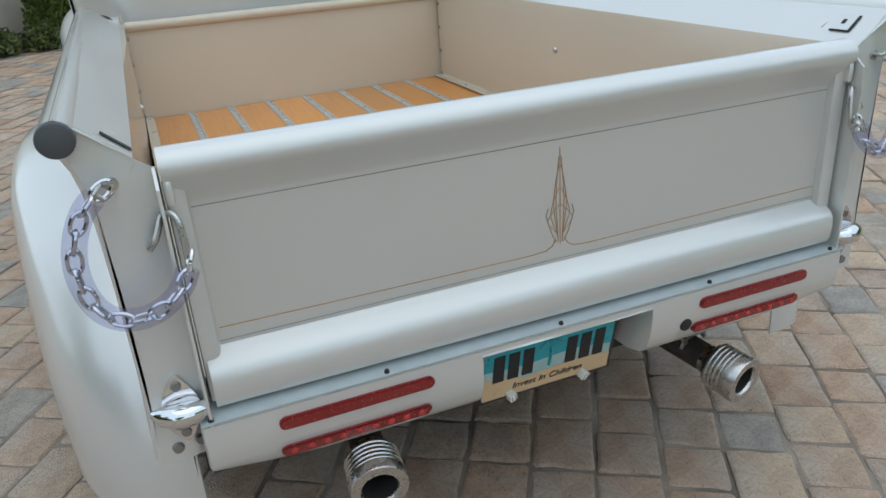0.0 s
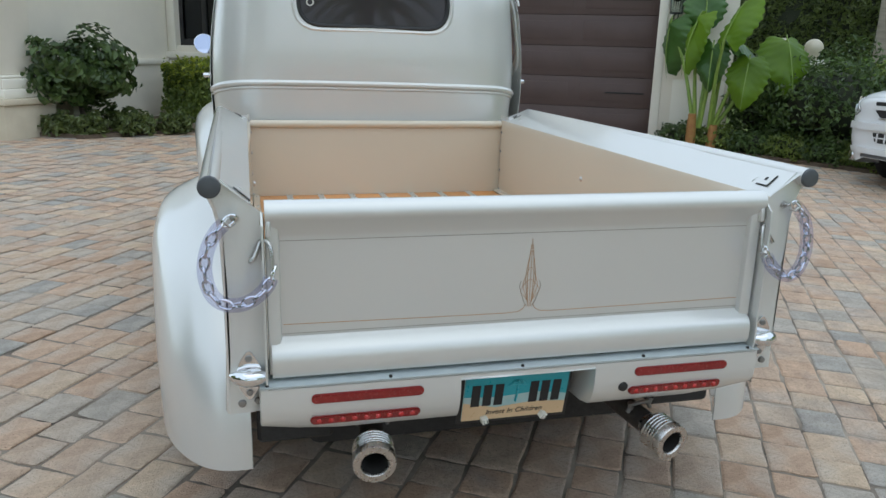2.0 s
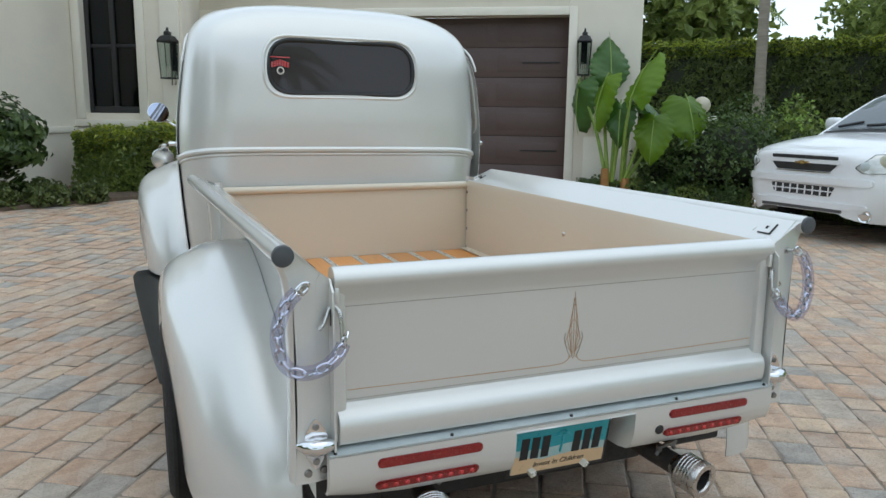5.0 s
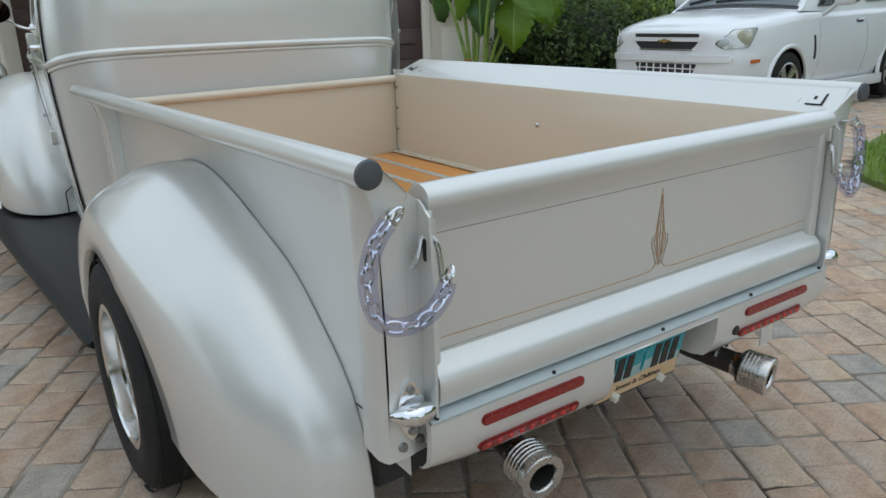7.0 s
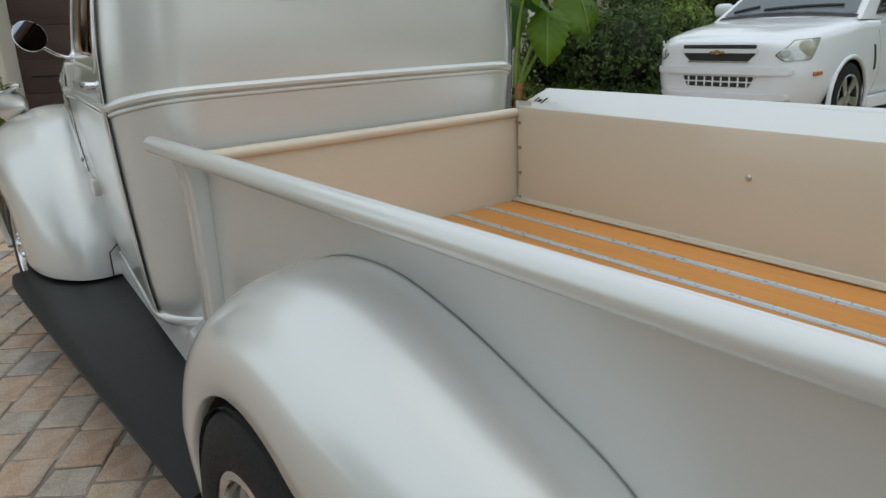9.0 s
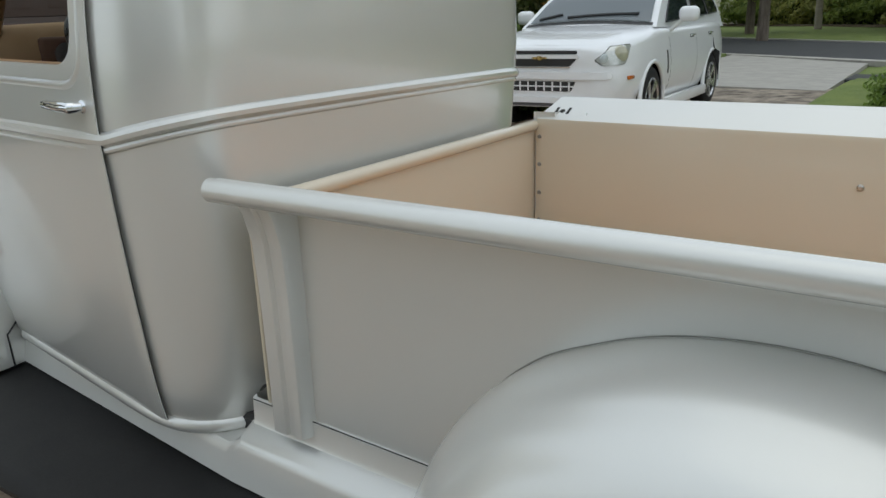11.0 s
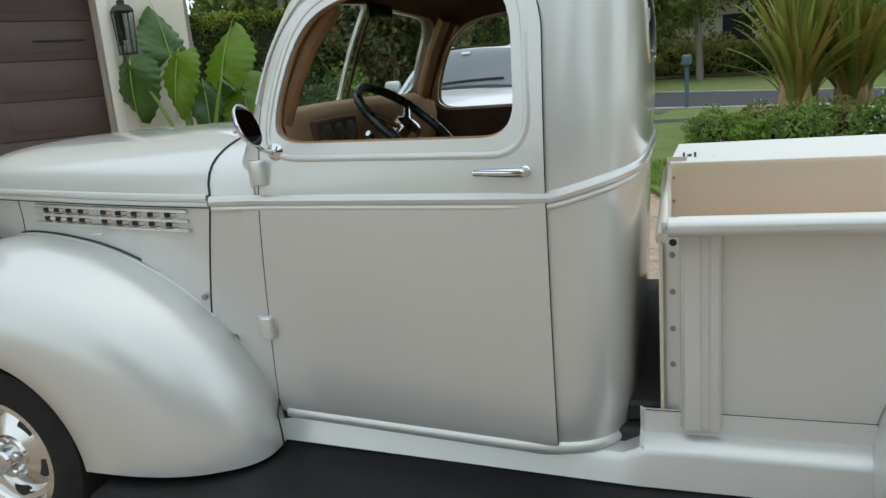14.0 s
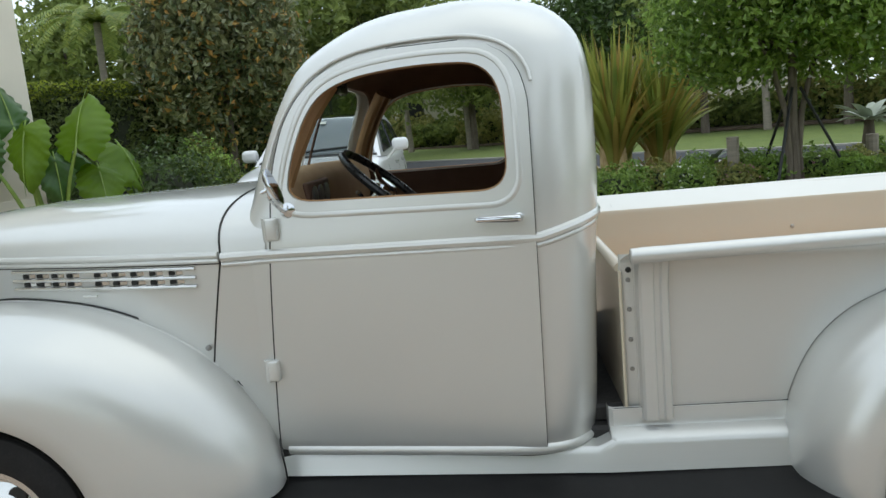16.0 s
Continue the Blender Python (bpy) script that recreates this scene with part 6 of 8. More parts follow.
# window bay left of the garage
WN = 8.85
W0, W1 = -7.72, -5.62
hpart("window_wall", [(W0, -7.26, WN, WN + 0.30, -0.3, 6.0), (-6.36, W1, WN, WN + 0.30, -0.3, 6.0), (-7.26, -6.36, WN, WN + 0.30, -0.3, 1.30), (-7.26, -6.36, WN, WN + 0.30, 4.4, 6.0)], STUCCO, house, "cream stucco window wall", 0.0)
hpart("window_return", [(-6.42, G0 - 0.005, WN + 0.302, GN + 0.30, -0.3, 6.0)], STUCCO, house, "", 0.0)
hpart("sill_course", [(W0 - 0.05, W1 + 0.05, WN - 0.06, WN, 1.10, 1.20), (W0 - 0.03, W1 + 0.03, WN - 0.035, WN, 1.0, 1.06)], TRIM, house, "moulded sill course")
hpart("window_casing", [(-7.40, -7.26, WN - 0.03, WN, 1.21, 4.4), (-6.36, -6.22, WN - 0.03, WN, 1.21, 4.4)], TRIM, house, "pale window casing")
hpart("pilaster", [(-5.95, -5.66, WN - 0.05, WN, 0.0, 6.0), (W0 + 0.02, W0 + 0.16, WN - 0.02, WN, 0.0, 6.0)], TRIM, house, "raised stucco pilaster")
win = thing("window_1", "tall dark framed casement window", "window", kind="structure")
hpart("window_frame", [(-7.26, -7.19, WN + 0.10, WN + 0.16, 1.30, 4.4), (-6.43, -6.36, WN + 0.10, WN + 0.16, 1.30, 4.4), (-7.19, -6.43, WN + 0.10, WN + 0.16, 1.30, 1.40), (-6.85, -6.77, WN + 0.10, WN + 0.16, 1.40, 4.4), (-7.19, -6.85, WN + 0.11, WN + 0.15, 2.28, 2.33), (-6.77, -6.43, WN + 0.11, WN + 0.15, 2.28, 2.33)], DARK_FRAME, win, "black window frame")
hpart("pane", [(-7.19, -6.85, WN + 0.125, WN + 0.131, 1.40, 2.28)], HOUSE_GLASS, win)
hpart("pane", [(-6.77, -6.43, WN + 0.125, WN + 0.131, 1.40, 2.28)], HOUSE_GLASS, win)
hpart("pane", [(-7.19, -6.85, WN + 0.125, WN + 0.131, 2.33, 4.4)], HOUSE_GLASS, win)
hpart("pane", [(-6.77, -6.43, WN + 0.125, WN + 0.131, 2.33, 4.4)], HOUSE_GLASS, win)
# black sheet added behind the panes to stand for the unlit room
hpart("window_dark_sheet", [(-7.4, -6.43, WN + 0.9, WN + 0.95, 1.0, 4.6)], CHASSIS, win)
# wing running towards the entry
hpart("entry_wall", [(W0, W0 + 0.30, 5.9, WN - 0.002, -0.3, 6.0)], STUCCO, house, "shaded stucco side wall", 0.0)
hpart("entry_course", [(W0 - 0.0, W0 + 0.34, 5.9, WN - 0.07, 1.0, 1.09)], TRIM, house)
hpart("entry_front", [(-12.0, W0, 6.6, 6.9, -0.3, 6.0)], STUCCO, house, "", 0.0)
hpart("house_roof", [(G0, 1.5, GN - 0.25, GN + 9.2, 6.0, 6.2), (W0, G0 - 0.01, WN - 0.2, GN + 9.2, 6.0, 6.2), (-12.0, W0 - 0.01, 6.3, GN + 9.2, 6.0, 6.2)], TRIM, house, "flat eaves of the roof", 0.0)
entry = thing("entry_steps", "pale travertine entry steps with column base", "steps", kind="structure")
hpart("step_block", [(-8.75, -7.10, 5.30, 6.08, -0.2, 0.555)], STONE, entry, "travertine plinth", 0.02)
hpart("step_cap", [(-8.80, -7.06, 5.26, 6.12, 0.555, 0.63)], STONE, entry, "", 0.02)
hpart("step_block", [(-8.75, -7.30, 6.125, 6.595, -0.2, 0.70)], STONE, entry, "", 0.02)
hpart("step_block", [(-9.6, -8.76, 5.0, 6.6, -0.2, 0.22)], STONE, entry, "", 0.015)
hpart("step_block", [(-9.6, -8.76, 5.4, 6.6, 0.22, 0.42)], STONE, entry, "", 0.015)
hpart("column_base", [(-7.86, -7.12, 5.34, 5.95, 0.63, 0.74), (-7.82, -7.16, 5.36, 5.93, 0.74, 0.86), (-7.79, -7.19, 5.37, 5.92, 0.86, 0.90)], TRIM, entry, "", 0.02)
hpart("column", [(-7.76, -7.22, 5.38, 5.91, 0.90, 6.0)], STUCCO, entry, "square stucco column", 0.01)


def wall_lantern(s_, n_, z0, size=1.0):
    """Box lantern on a wall bracket with a pitched cap and finial; four glass sides."""
    base = hp(s_, n_, z0)
    lan = thing("wall_lantern", "black iron wall lantern with clear glass", "wall lantern", "wall lanterns", at=tuple(base), turn=HOUSE_TURN)
    h, w, wt = 0.50 * size, 0.105 * size, 0.085 * size
    for sx, sy in ((-1, -1), (1, -1), (1, 1), (-1, 1)):
        bm = bmesh.new()
        tube(bm, [(sx * wt, sy * wt, 0.0), (sx * w, sy * w, h)], 0.008 * size, 4)
        part("lantern_post", bm, IRON, lan)
    bm = bmesh.new()
    box(bm, -wt - 0.01, wt + 0.01, -wt - 0.01, wt + 0.01, -0.02, 0.0, 0.004, 1)
    part("lantern_base", bm, IRON, lan)
    bm = bmesh.new()
    prof = [(w * 1.5, h), (w * 1.55, h + 0.015), (w * 1.05, h + 0.085 * size), (w * 0.55, h + 0.10 * size), (w * 0.5, h + 0.13 * size), (w * 0.62, h + 0.135 * size), (w * 0.2, h + 0.165 * size), (w * 0.18, h + 0.20 * size), (0.001, h + 0.215 * size)]
    lathe(bm, prof, Matrix.Rotation(math.pi / 4, 4, "Z"), 4)
    part("lantern_cap", bm, IRON, lan, "", 20)
    bm = bmesh.new()
    for k in (-1, 0, 1):
        tube(bm, [(k * 0.03, 0, 0.0), (k * 0.03, 0, 0.16)], 0.011, 8)
    part("lantern_candle", bm, LAMP_WHITE, lan)
    for k in range(4):
        bm = bmesh.new()
        m = Matrix.Rotation(k * math.pi / 2, 4, "Z")
        prism(bm, [m @ Vector(p) for p in ((-wt, wt, 0.0), (wt, wt, 0.0), (w, w, h), (-w, w, h))], m.to_3x3() @ Vector((0, 0.003, 0)))
        part("pane", bm, GLASS, lan)
    bm = bmesh.new()
    box(bm, -0.05, 0.05, 0.14 * size, 0.17 * size, 0.10, h + 0.05, 0.005, 1)
    tube(bm, [(0, 0.15 * size, h - 0.02), (0, 0.1 * size, h + 0.06)], 0.012, 8)
    tube(bm, [(-0.03, 0.15 * size, 0.12), (-0.03, 0.12 * size, -0.10), (0.03, 0.12 * size, -0.10), (0.03, 0.15 * size, 0.12)], 0.007, 6)
    part("lantern_bracket", bm, IRON, lan)


wall_lantern(0.27, GN - 0.175, 1.99)
wall_lantern(-5.74, WN - 0.225, 1.82)
wall_lantern(-6.90, 5.38 - 0.235, 1.99, 1.35)

# ---- ground sheets ----
def terrain(name, x0, x1, y0, y1, nx, ny, dz, material, label, category, inside=None):
    bm = bmesh.new()
    g = [[bm.verts.new((x0 + (x1 - x0) * i / nx, y0 + (y1 - y0) * j / ny, 0)) for j in range(ny + 1)] for i in range(nx + 1)]
    for i in range(nx):
        for j in range(ny):
            bm.faces.new((g[i][j], g[i + 1][j], g[i + 1][j + 1], g[i][j + 1]))
    for v in bm.verts:
        v.co.z = far_z(v.co.x, v.co.y) + dz
    return tagged(finish(name, bm, material, None, "", 60), label, category, "", "structure")


def far_z(x, y):
    xc = min(max(x, -12), 12)
    return ground_z(xc, y)


terrain("ground", -400, 400, -400, 400, 160, 160, -0.09, LAWN, "wide grassy ground reaching the horizon", "ground")
terrain("driveway", -9, 14, -7, 13, 46, 40, -0.0065, JOINT, "sandy bedding between the driveway pavers", "driveway")


def flat_area(name, outline, z_add, material, label, category, kind="structure"):
    bm = bmesh.new()
    pts = [(x, y, far_z(x, y) + z_add) for x, y in outline]
    prism(bm, pts, (0, 0, -0.14))
    return tagged(finish(name, bm, material, None, "", 20), label, category, "", kind)


LAWN_EDGE = [(3.3, -6.0), (3.6, -2.5), (3.92, 0.7), (4.36, 1.64), (5.0, 2.06), (5.65, 2.33), (6.97, 2.66), (9.5, 2.9), (13.0, 3.05)]
ISLAND = chaikin(LAWN_EDGE + [(20.2, 2.9), (20.2, 2.0), (16.1, -5.0), (11.0, -13.5), (6, -18)], 2)
flat_area("planting_island", ISLAND, 0.05, LAWN, "grassy planting island beside the drive", "lawn")
BED_ISL = chaikin([(9.6, -6.5), (9.9, -0.5), (11.2, 1.7), (13.6, 1.9), (14.9, 0.8), (15.1, -4), (13.5, -9)], 3)
flat_area("planting_bed", BED_ISL, 0.075, MULCH, "dark mulch planting bed", "planting bed")
flat_area("side_lawn", [(7.6, 10.6), (10.5, 7.9), (13.6, 7.2), (23.0, 7.5), (28, 17), (14, 27), (8.2, 14)], 0.045, LAWN, "lawn strip before the tall hedge", "lawn")
flat_area("apron_drive", [(13.6, 3.15), (20.95, 3.35), (23.2, 7.35), (13.6, 7.15)], 0.0, CONCRETE, "tan paved apron running to the street", "driveway")
flat_area("footpath", [(15.3, 3.1), (15.2, -1.5), (16.2, -1.5), (16.7, 3.1)], 0.06, ASPHALT, "grey asphalt footpath along the street", "pavement")
NEAR_EDGE = [(-12, -55), (16.6, -5.0), (21.3, 3.3), (42, 38)]
FAR_EDGE = [(-4, -58), (20.9, -6.5), (31.5, 3.6), (56, 36)]
flat_area("road", NEAR_EDGE + FAR_EDGE[::-1], 0.02, ASPHALT, "grey asphalt street", "road")
flat_area("kerb", [(x - 0.3, y) for x, y in NEAR_EDGE] + NEAR_EDGE[::-1], 0.06, CONCRETE, "pale concrete kerb", "kerb")
flat_area("kerb", FAR_EDGE + [(x + 0.4, y) for x, y in FAR_EDGE[::-1]], 0.07, CONCRETE, "pale concrete kerb", "kerb")
flat_area("house_bed", [tuple(hp(s_, n_, 0).xy) for s_, n_ in ((0.2, 10.75), (0.2, 10.1), (1.2, 9.75), (3.6, 8.95), (5.0, 9.0), (5.0, 13.0), (1.3, 12.5), (1.3, 10.75))], 0.05, MULCH, "mulched bed beside the garage", "planting bed")
flat_area("entry_bed", [tuple(hp(s_, n_, 0).xy) for s_, n_ in ((-7.42, 5.7), (-6.55, 5.9), (-5.7, 7.6), (-5.6, 8.85), (-7.42, 8.85))], 0.05, MULCH, "mulched bed below the window", "planting bed")


# ---- foliage ----
def leaves(name, pts, nrm, size, material, aspect=1.8, parent=None, label="", bend=0.25, spread=0.7, seed=1):
    """Many small folded leaves at given points, facing roughly along nrm."""
    rng = np.random.default_rng(seed)
    n = len(pts)
    nrm = nrm + rng.normal(0, spread, (n, 3))
    nrm /= np.linalg.norm(nrm, axis=1)[:, None] + 1e-9
    t = rng.normal(0, 1, (n, 3))
    t -= nrm * (t * nrm).sum(1)[:, None]
    t /= np.linalg.norm(t, axis=1)[:, None] + 1e-9
    b = np.cross(nrm, t)
    L = (size * rng.uniform(0.65, 1.25, n))[:, None]
    W = L / aspect
    base = pts - t * L * 0.5
    tip = pts + t * L * 0.5 - nrm * L * bend
    lft = pts + b * W * 0.5 + nrm * L * 0.08
    rgt = pts - b * W * 0.5 + nrm * L * 0.08
    v = np.stack([base, lft, tip, rgt], 1).reshape(-1, 3)
    me = bpy.data.meshes.new(name)
    idx = np.arange(n * 4).reshape(n, 4)
    faces = np.concatenate([idx[:, [0, 1, 2]], idx[:, [0, 2, 3]]])
    me.from_pydata(v.tolist(), [], faces.tolist())
    ob = mesh_object(name, me, material, parent, label, 0)
    return ob


def blob_points(n, c, r, rng, rough=0.25, shell=0.55, zmin=None):
    """Points through the outer part of a lumpy ellipsoid, with outward normals."""
    d = rng.normal(0, 1, (n, 3))
    d /= np.linalg.norm(d, axis=1)[:, None]
    lump = 1 + rough * (np.sin(d[:, 0] * 5 + c[0]) * np.cos(d[:, 1] * 4 + c[1]) + 0.6 * np.sin(d[:, 2] * 7 + d[:, 0] * 6))
    k = (shell + (1 - shell) * rng.random(n) ** 0.5) * lump
    p = np.array(c) + d * np.array(r) * k[:, None]
    if zmin is not None:
        keep = p[:, 2] > zmin
        p, d = p[keep], d[keep]
    return p, d


def bush(name, label, category, c, r, n, size, material, seed, aspect=1.8, group="", rough=0.22, core=True, extra=None, base_z=None):
    z0 = far_z(c[0], c[1]) if base_z is None else base_z
    root = thing(name, label, category, group, at=(c[0], c[1], z0))
    rng = np.random.default_rng(seed)
    p, d = blob_points(n, (0, 0, c[2]), r, rng, rough, 0.55, 0.02)
    leaves("foliage", p, d, size, material, aspect, root, "", seed=seed)
    if extra:
        em, en, es = extra
        p, d = blob_points(en, (0, 0, c[2]), tuple(v * 1.03 for v in r), rng, rough, 0.9, 0.02)
        tagged(leaves("new_growth", p, d, es, em, aspect, root, "", seed=seed + 1), kind="stuff")
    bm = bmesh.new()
    # dark solid in place of the shade between the leaves
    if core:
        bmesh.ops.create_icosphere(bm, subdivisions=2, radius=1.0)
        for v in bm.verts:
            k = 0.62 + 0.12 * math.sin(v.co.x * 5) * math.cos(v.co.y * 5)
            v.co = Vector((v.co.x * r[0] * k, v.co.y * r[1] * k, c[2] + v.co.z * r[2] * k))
        part("inner_shade_mass", bm, CORE, root, "", 60)
        bm = bmesh.new()
    tube(bm, [(0, 0, -0.1), (0.02, 0.01, max(c[2], 0.2))], [0.035, 0.02], 8)
    part("stem", bm, BARK, root)
    return root


def hedge(name, label, p0, p1, depth, height, n, size, material, seed, tip=None, category="hedge", wob=0.10):
    p0, p1 = Vector(p0), Vector(p1)
    t = (p1 - p0)
    length = t.length
    t.normalize()
    nrm = Vector((-t.y, t.x))
    mid = (p0 + p1) / 2
    root = thing(name, label, category, at=(mid.x, mid.y, far_z(mid.x, mid.y)))
    rng = np.random.default_rng(seed)
    u = rng.uniform(-length / 2, length / 2, n)
    face = rng.random(n)
    v = rng.uniform(-depth / 2, depth / 2, n)
    z = rng.uniform(0.02, height, n)
    dep = wob * (rng.random(n) ** 1.5)
    bumpy = wob * (np.sin(u * 2.3 + z * 1.7) + np.sin(u * 5.1 - z * 3.3)) * 0.5
    nn = np.zeros((n, 3))
    top = face < 0.25
    front = (face >= 0.25) & (face < 0.72)
    back = face >= 0.72
    z[top] = height - dep[top] * 1.4 + bumpy[top]
    nn[top, 2] = 1
    v[front] = -depth / 2 + dep[front] + bumpy[front]
    v[back] = depth / 2 - dep[back]
    nv = np.array([nrm.x, nrm.y, 0])
    nn[front] = -nv
    nn[back] = nv
    ends = rng.random(n) < 0.06
    u[ends] = np.sign(u[ends]) * (length / 2)
    pts = u[:, None] * np.array([t.x, t.y, 0]) + v[:, None] * nv + np.stack([0 * z, 0 * z, z], 1)
    leaves("foliage", pts, nn, size, material, 1.9, root, "", seed=seed)
    if tip is not None:
        k = rng.random(n) < 0.75
        fresh = k & (top | (z > height - 0.12 * height))
        q = pts[fresh] + np.array([0, 0, 0.04])
        leaves("new_growth", q, nn[fresh], size, tip, 1.9, root, "", seed=seed + 5)
    # dark box that paints in the shade behind the hedge's leaves
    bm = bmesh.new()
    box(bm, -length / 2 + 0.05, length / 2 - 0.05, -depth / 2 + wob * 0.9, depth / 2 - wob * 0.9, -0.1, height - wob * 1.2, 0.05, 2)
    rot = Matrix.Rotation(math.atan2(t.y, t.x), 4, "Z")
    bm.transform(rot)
    part("inner_shade_mass", bm, CORE, root, "", 60)
    return root


hedge("hedge", "tall clipped ficus hedge behind the drive", (11.5, 22.5), (25.3, 9.2), 1.2, 3.62, 62000, 0.15, LEAF_TALL, 11, LEAF_TIP, wob=0.2)
b = hp(-6.45, WN - 0.55, 0)
hedge("hedge", "low clipped hedge under the window", hp(-6.92, WN - 0.50, 0).xy, hp(-5.50, WN - 0.50, 0).xy, 0.72, 0.84, 9000, 0.085, LEAF_HEDGE, 12, LEAF_TIP, wob=0.17)

# topiary tree by the entry
tp = hp(-7.10, 6.50, 0)
tree = thing("topiary_tree", "small clipped round tree by the entry", "tree", at=(tp.x, tp.y, far_z(tp.x, tp.y)))
rng = np.random.default_rng(21)
p, d = blob_points(3400, (0, 0, 0.76), (0.76, 0.70, 0.47), rng, 0.26, 0.35)
leaves("crown", p, d, 0.115, LEAF_DARK, 1.4, tree, "dense dark green crown", seed=21)
bm = bmesh.new()
tube(bm, [(0, 0, -0.05), (0.03, 0, 0.2), (0.0, 0.02, 0.45), (0.02, 0, 0.8)], [0.055, 0.045, 0.042, 0.03], 10)
for a in range(6):
    tube(bm, [(0, 0, 0.35), (0.25 * math.cos(a), 0.25 * math.sin(a), 0.62), (0.5 * math.cos(a), 0.45 * math.sin(a), 0.85)], [0.025, 0.018, 0.008], 6)
part("trunk", bm, BARK, tree)
for k, (s_, n_, r) in enumerate(((-6.95, 5.95, 0.30), (-6.62, 6.10, 0.26), (-6.30, 6.55, 0.32), (-6.0, 6.95, 0.28), (-6.75, 6.9, 0.3))):
    q = hp(s_, n_, 0)
    bush("ground_cover", "low dark green groundcover shrub", "shrub", (q.x, q.y, 0.11), (r * 0.82, r * 0.74, 0.17), 800, 0.075, LEAF_TALL, 30 + k, group="groundcover by the entry", core=True)

# shrubs right of the garage
for k, (s_, n_, zc, r, h, m, n) in enumerate(((2.5, 10.2, 0.75, 0.95, 0.80, LEAF_DARK, 4500), (3.35, 10.4, 0.72, 0.70, 0.80, LEAF_HEDGE, 3600), (1.75, 10.9, 0.60, 0.6, 0.65, LEAF_DARK, 2600), (4.3, 11.4, 0.5, 0.7, 0.6, LEAF_DARK, 2600))):
    q = hp(s_, n_, 0)
    bush("shrub", "dense dark evergreen shrub" if m == LEAF_DARK else "evergreen shrub with fresh yellow-green tips", "shrub", (q.x, q.y, zc), (r, r, h), n, 0.085, m, 40 + k, group="shrubs beside the garage", extra=(LEAF_BRIGHT, 900, 0.08) if m == LEAF_HEDGE else None)
for k in range(9):
    s_ = 0.55 + k * 0.47
    q = hp(s_, 10.25 - 0.16 * k + 0.02 * (k % 2), 0)
    bush("ground_cover", "low clipped green border shrub", "shrub", (q.x, q.y, 0.16), (0.36, 0.34, 0.20), 1300, 0.06, LEAF_HEDGE if k % 2 else LEAF_DARK, 60 + k, group="border shrubs")


# elephant ear plant
def ear_leaf(root, stem_base, tip, width, length, pitch, yaw, seed, material):
    rng = random.Random(seed)
    m = Matrix.Translation(tip) @ Matrix.Rotation(yaw, 4, "Z") @ Matrix.Rotation(pitch, 4, "X")
    rows = []
    nv, nu = 64, 14
    for i in range(nv + 1):
        v = i / nv
        y = (v - 0.18) * length
        w = width * 0.5 * (max(0.0, math.sin(math.pi * min(1, (v * 0.92 + 0.08)))) ** 0.75) * (1.12 - 0.45 * v)
        row = []
        for j in range(nu + 1):
            u = j / nu * 2 - 1
            notch = 0.18 * length * max(0, 0.30 - v) / 0.30 * (1 - abs(u)) ** 1.2
            ripple = 0.009 * math.sin(v * 50 - abs(u) * 14) * abs(u) ** 0.6
            wav = 0.02 * math.sin(v * 9 + u * 3 + seed)
            row.append(m @ Vector((u * w * (1 + 0.06 * abs(u) * math.sin(v * 50)), y + notch, -0.16 * width * abs(u) ** 1.4 + ripple + wav - 0.25 * length * v * v)))
        rows.append(row)
    bm = bmesh.new()
    skin(bm, rows)
    leaf = part("leaf", bm, material, root, "", 60)
    bm = bmesh.new()
    tube(bm, [m @ Vector((0, (v - 0.10) * length, 0.006 - 0.25 * length * v * v)) for v in [k / 8 for k in range(9)]], [0.011, 0.010, 0.009, 0.008, 0.007, 0.006, 0.005, 0.004, 0.002], 6)
    part("midrib", bm, STALK, leaf)
    bm = bmesh.new()
    b0, t0 = Vector(stem_base), m @ Vector((0, 0, 0))
    midp = (b0 + t0) / 2 + Vector((rng.uniform(-0.06, 0.06), rng.uniform(-0.06, 0.06), 0.10))
    st = chaikin([tuple(b0), tuple(midp), tuple(t0)], 2, False)
    tube(bm, st, [0.034 - 0.020 * k / (len(st) - 1) for k in range(len(st))], 8)
    part("stalk", bm, STALK, root)


q = hp(0.79, 9.90, 0)
taro = thing("elephant_ear_plant", "tall elephant ear plant with huge green leaves", "plant", at=(q.x, q.y, far_z(q.x, q.y) + 0.03), turn=HOUSE_TURN)
# a last value of 1 picks the leaf colour darkened for shade
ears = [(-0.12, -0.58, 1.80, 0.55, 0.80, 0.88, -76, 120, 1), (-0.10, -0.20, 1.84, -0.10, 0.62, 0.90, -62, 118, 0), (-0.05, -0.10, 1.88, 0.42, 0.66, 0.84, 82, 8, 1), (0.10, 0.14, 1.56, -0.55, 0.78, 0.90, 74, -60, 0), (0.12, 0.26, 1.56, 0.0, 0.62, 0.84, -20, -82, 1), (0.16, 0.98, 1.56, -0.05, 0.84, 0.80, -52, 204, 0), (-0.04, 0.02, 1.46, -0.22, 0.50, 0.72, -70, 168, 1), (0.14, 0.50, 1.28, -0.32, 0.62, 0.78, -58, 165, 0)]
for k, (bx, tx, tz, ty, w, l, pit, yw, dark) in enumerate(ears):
    ear_leaf(taro, (bx, 0.0, 0.30), (tx, ty, tz), w, l, radians(pit), radians(yw), k, TARO_SHADED if dark else TARO_LEAF)
bm = bmesh.new()
for bx, h in ((-0.14, 0.50), (0.14, 0.36)):
    tube(bm, [(bx, 0, -0.05), (bx * 1.05, -0.02, h * 0.5), (bx * 1.1, -0.04, h)], [0.075, 0.068, 0.055], 12)
part("trunk", bm, STALK_DRY, taro, "ringed orange-brown stems")

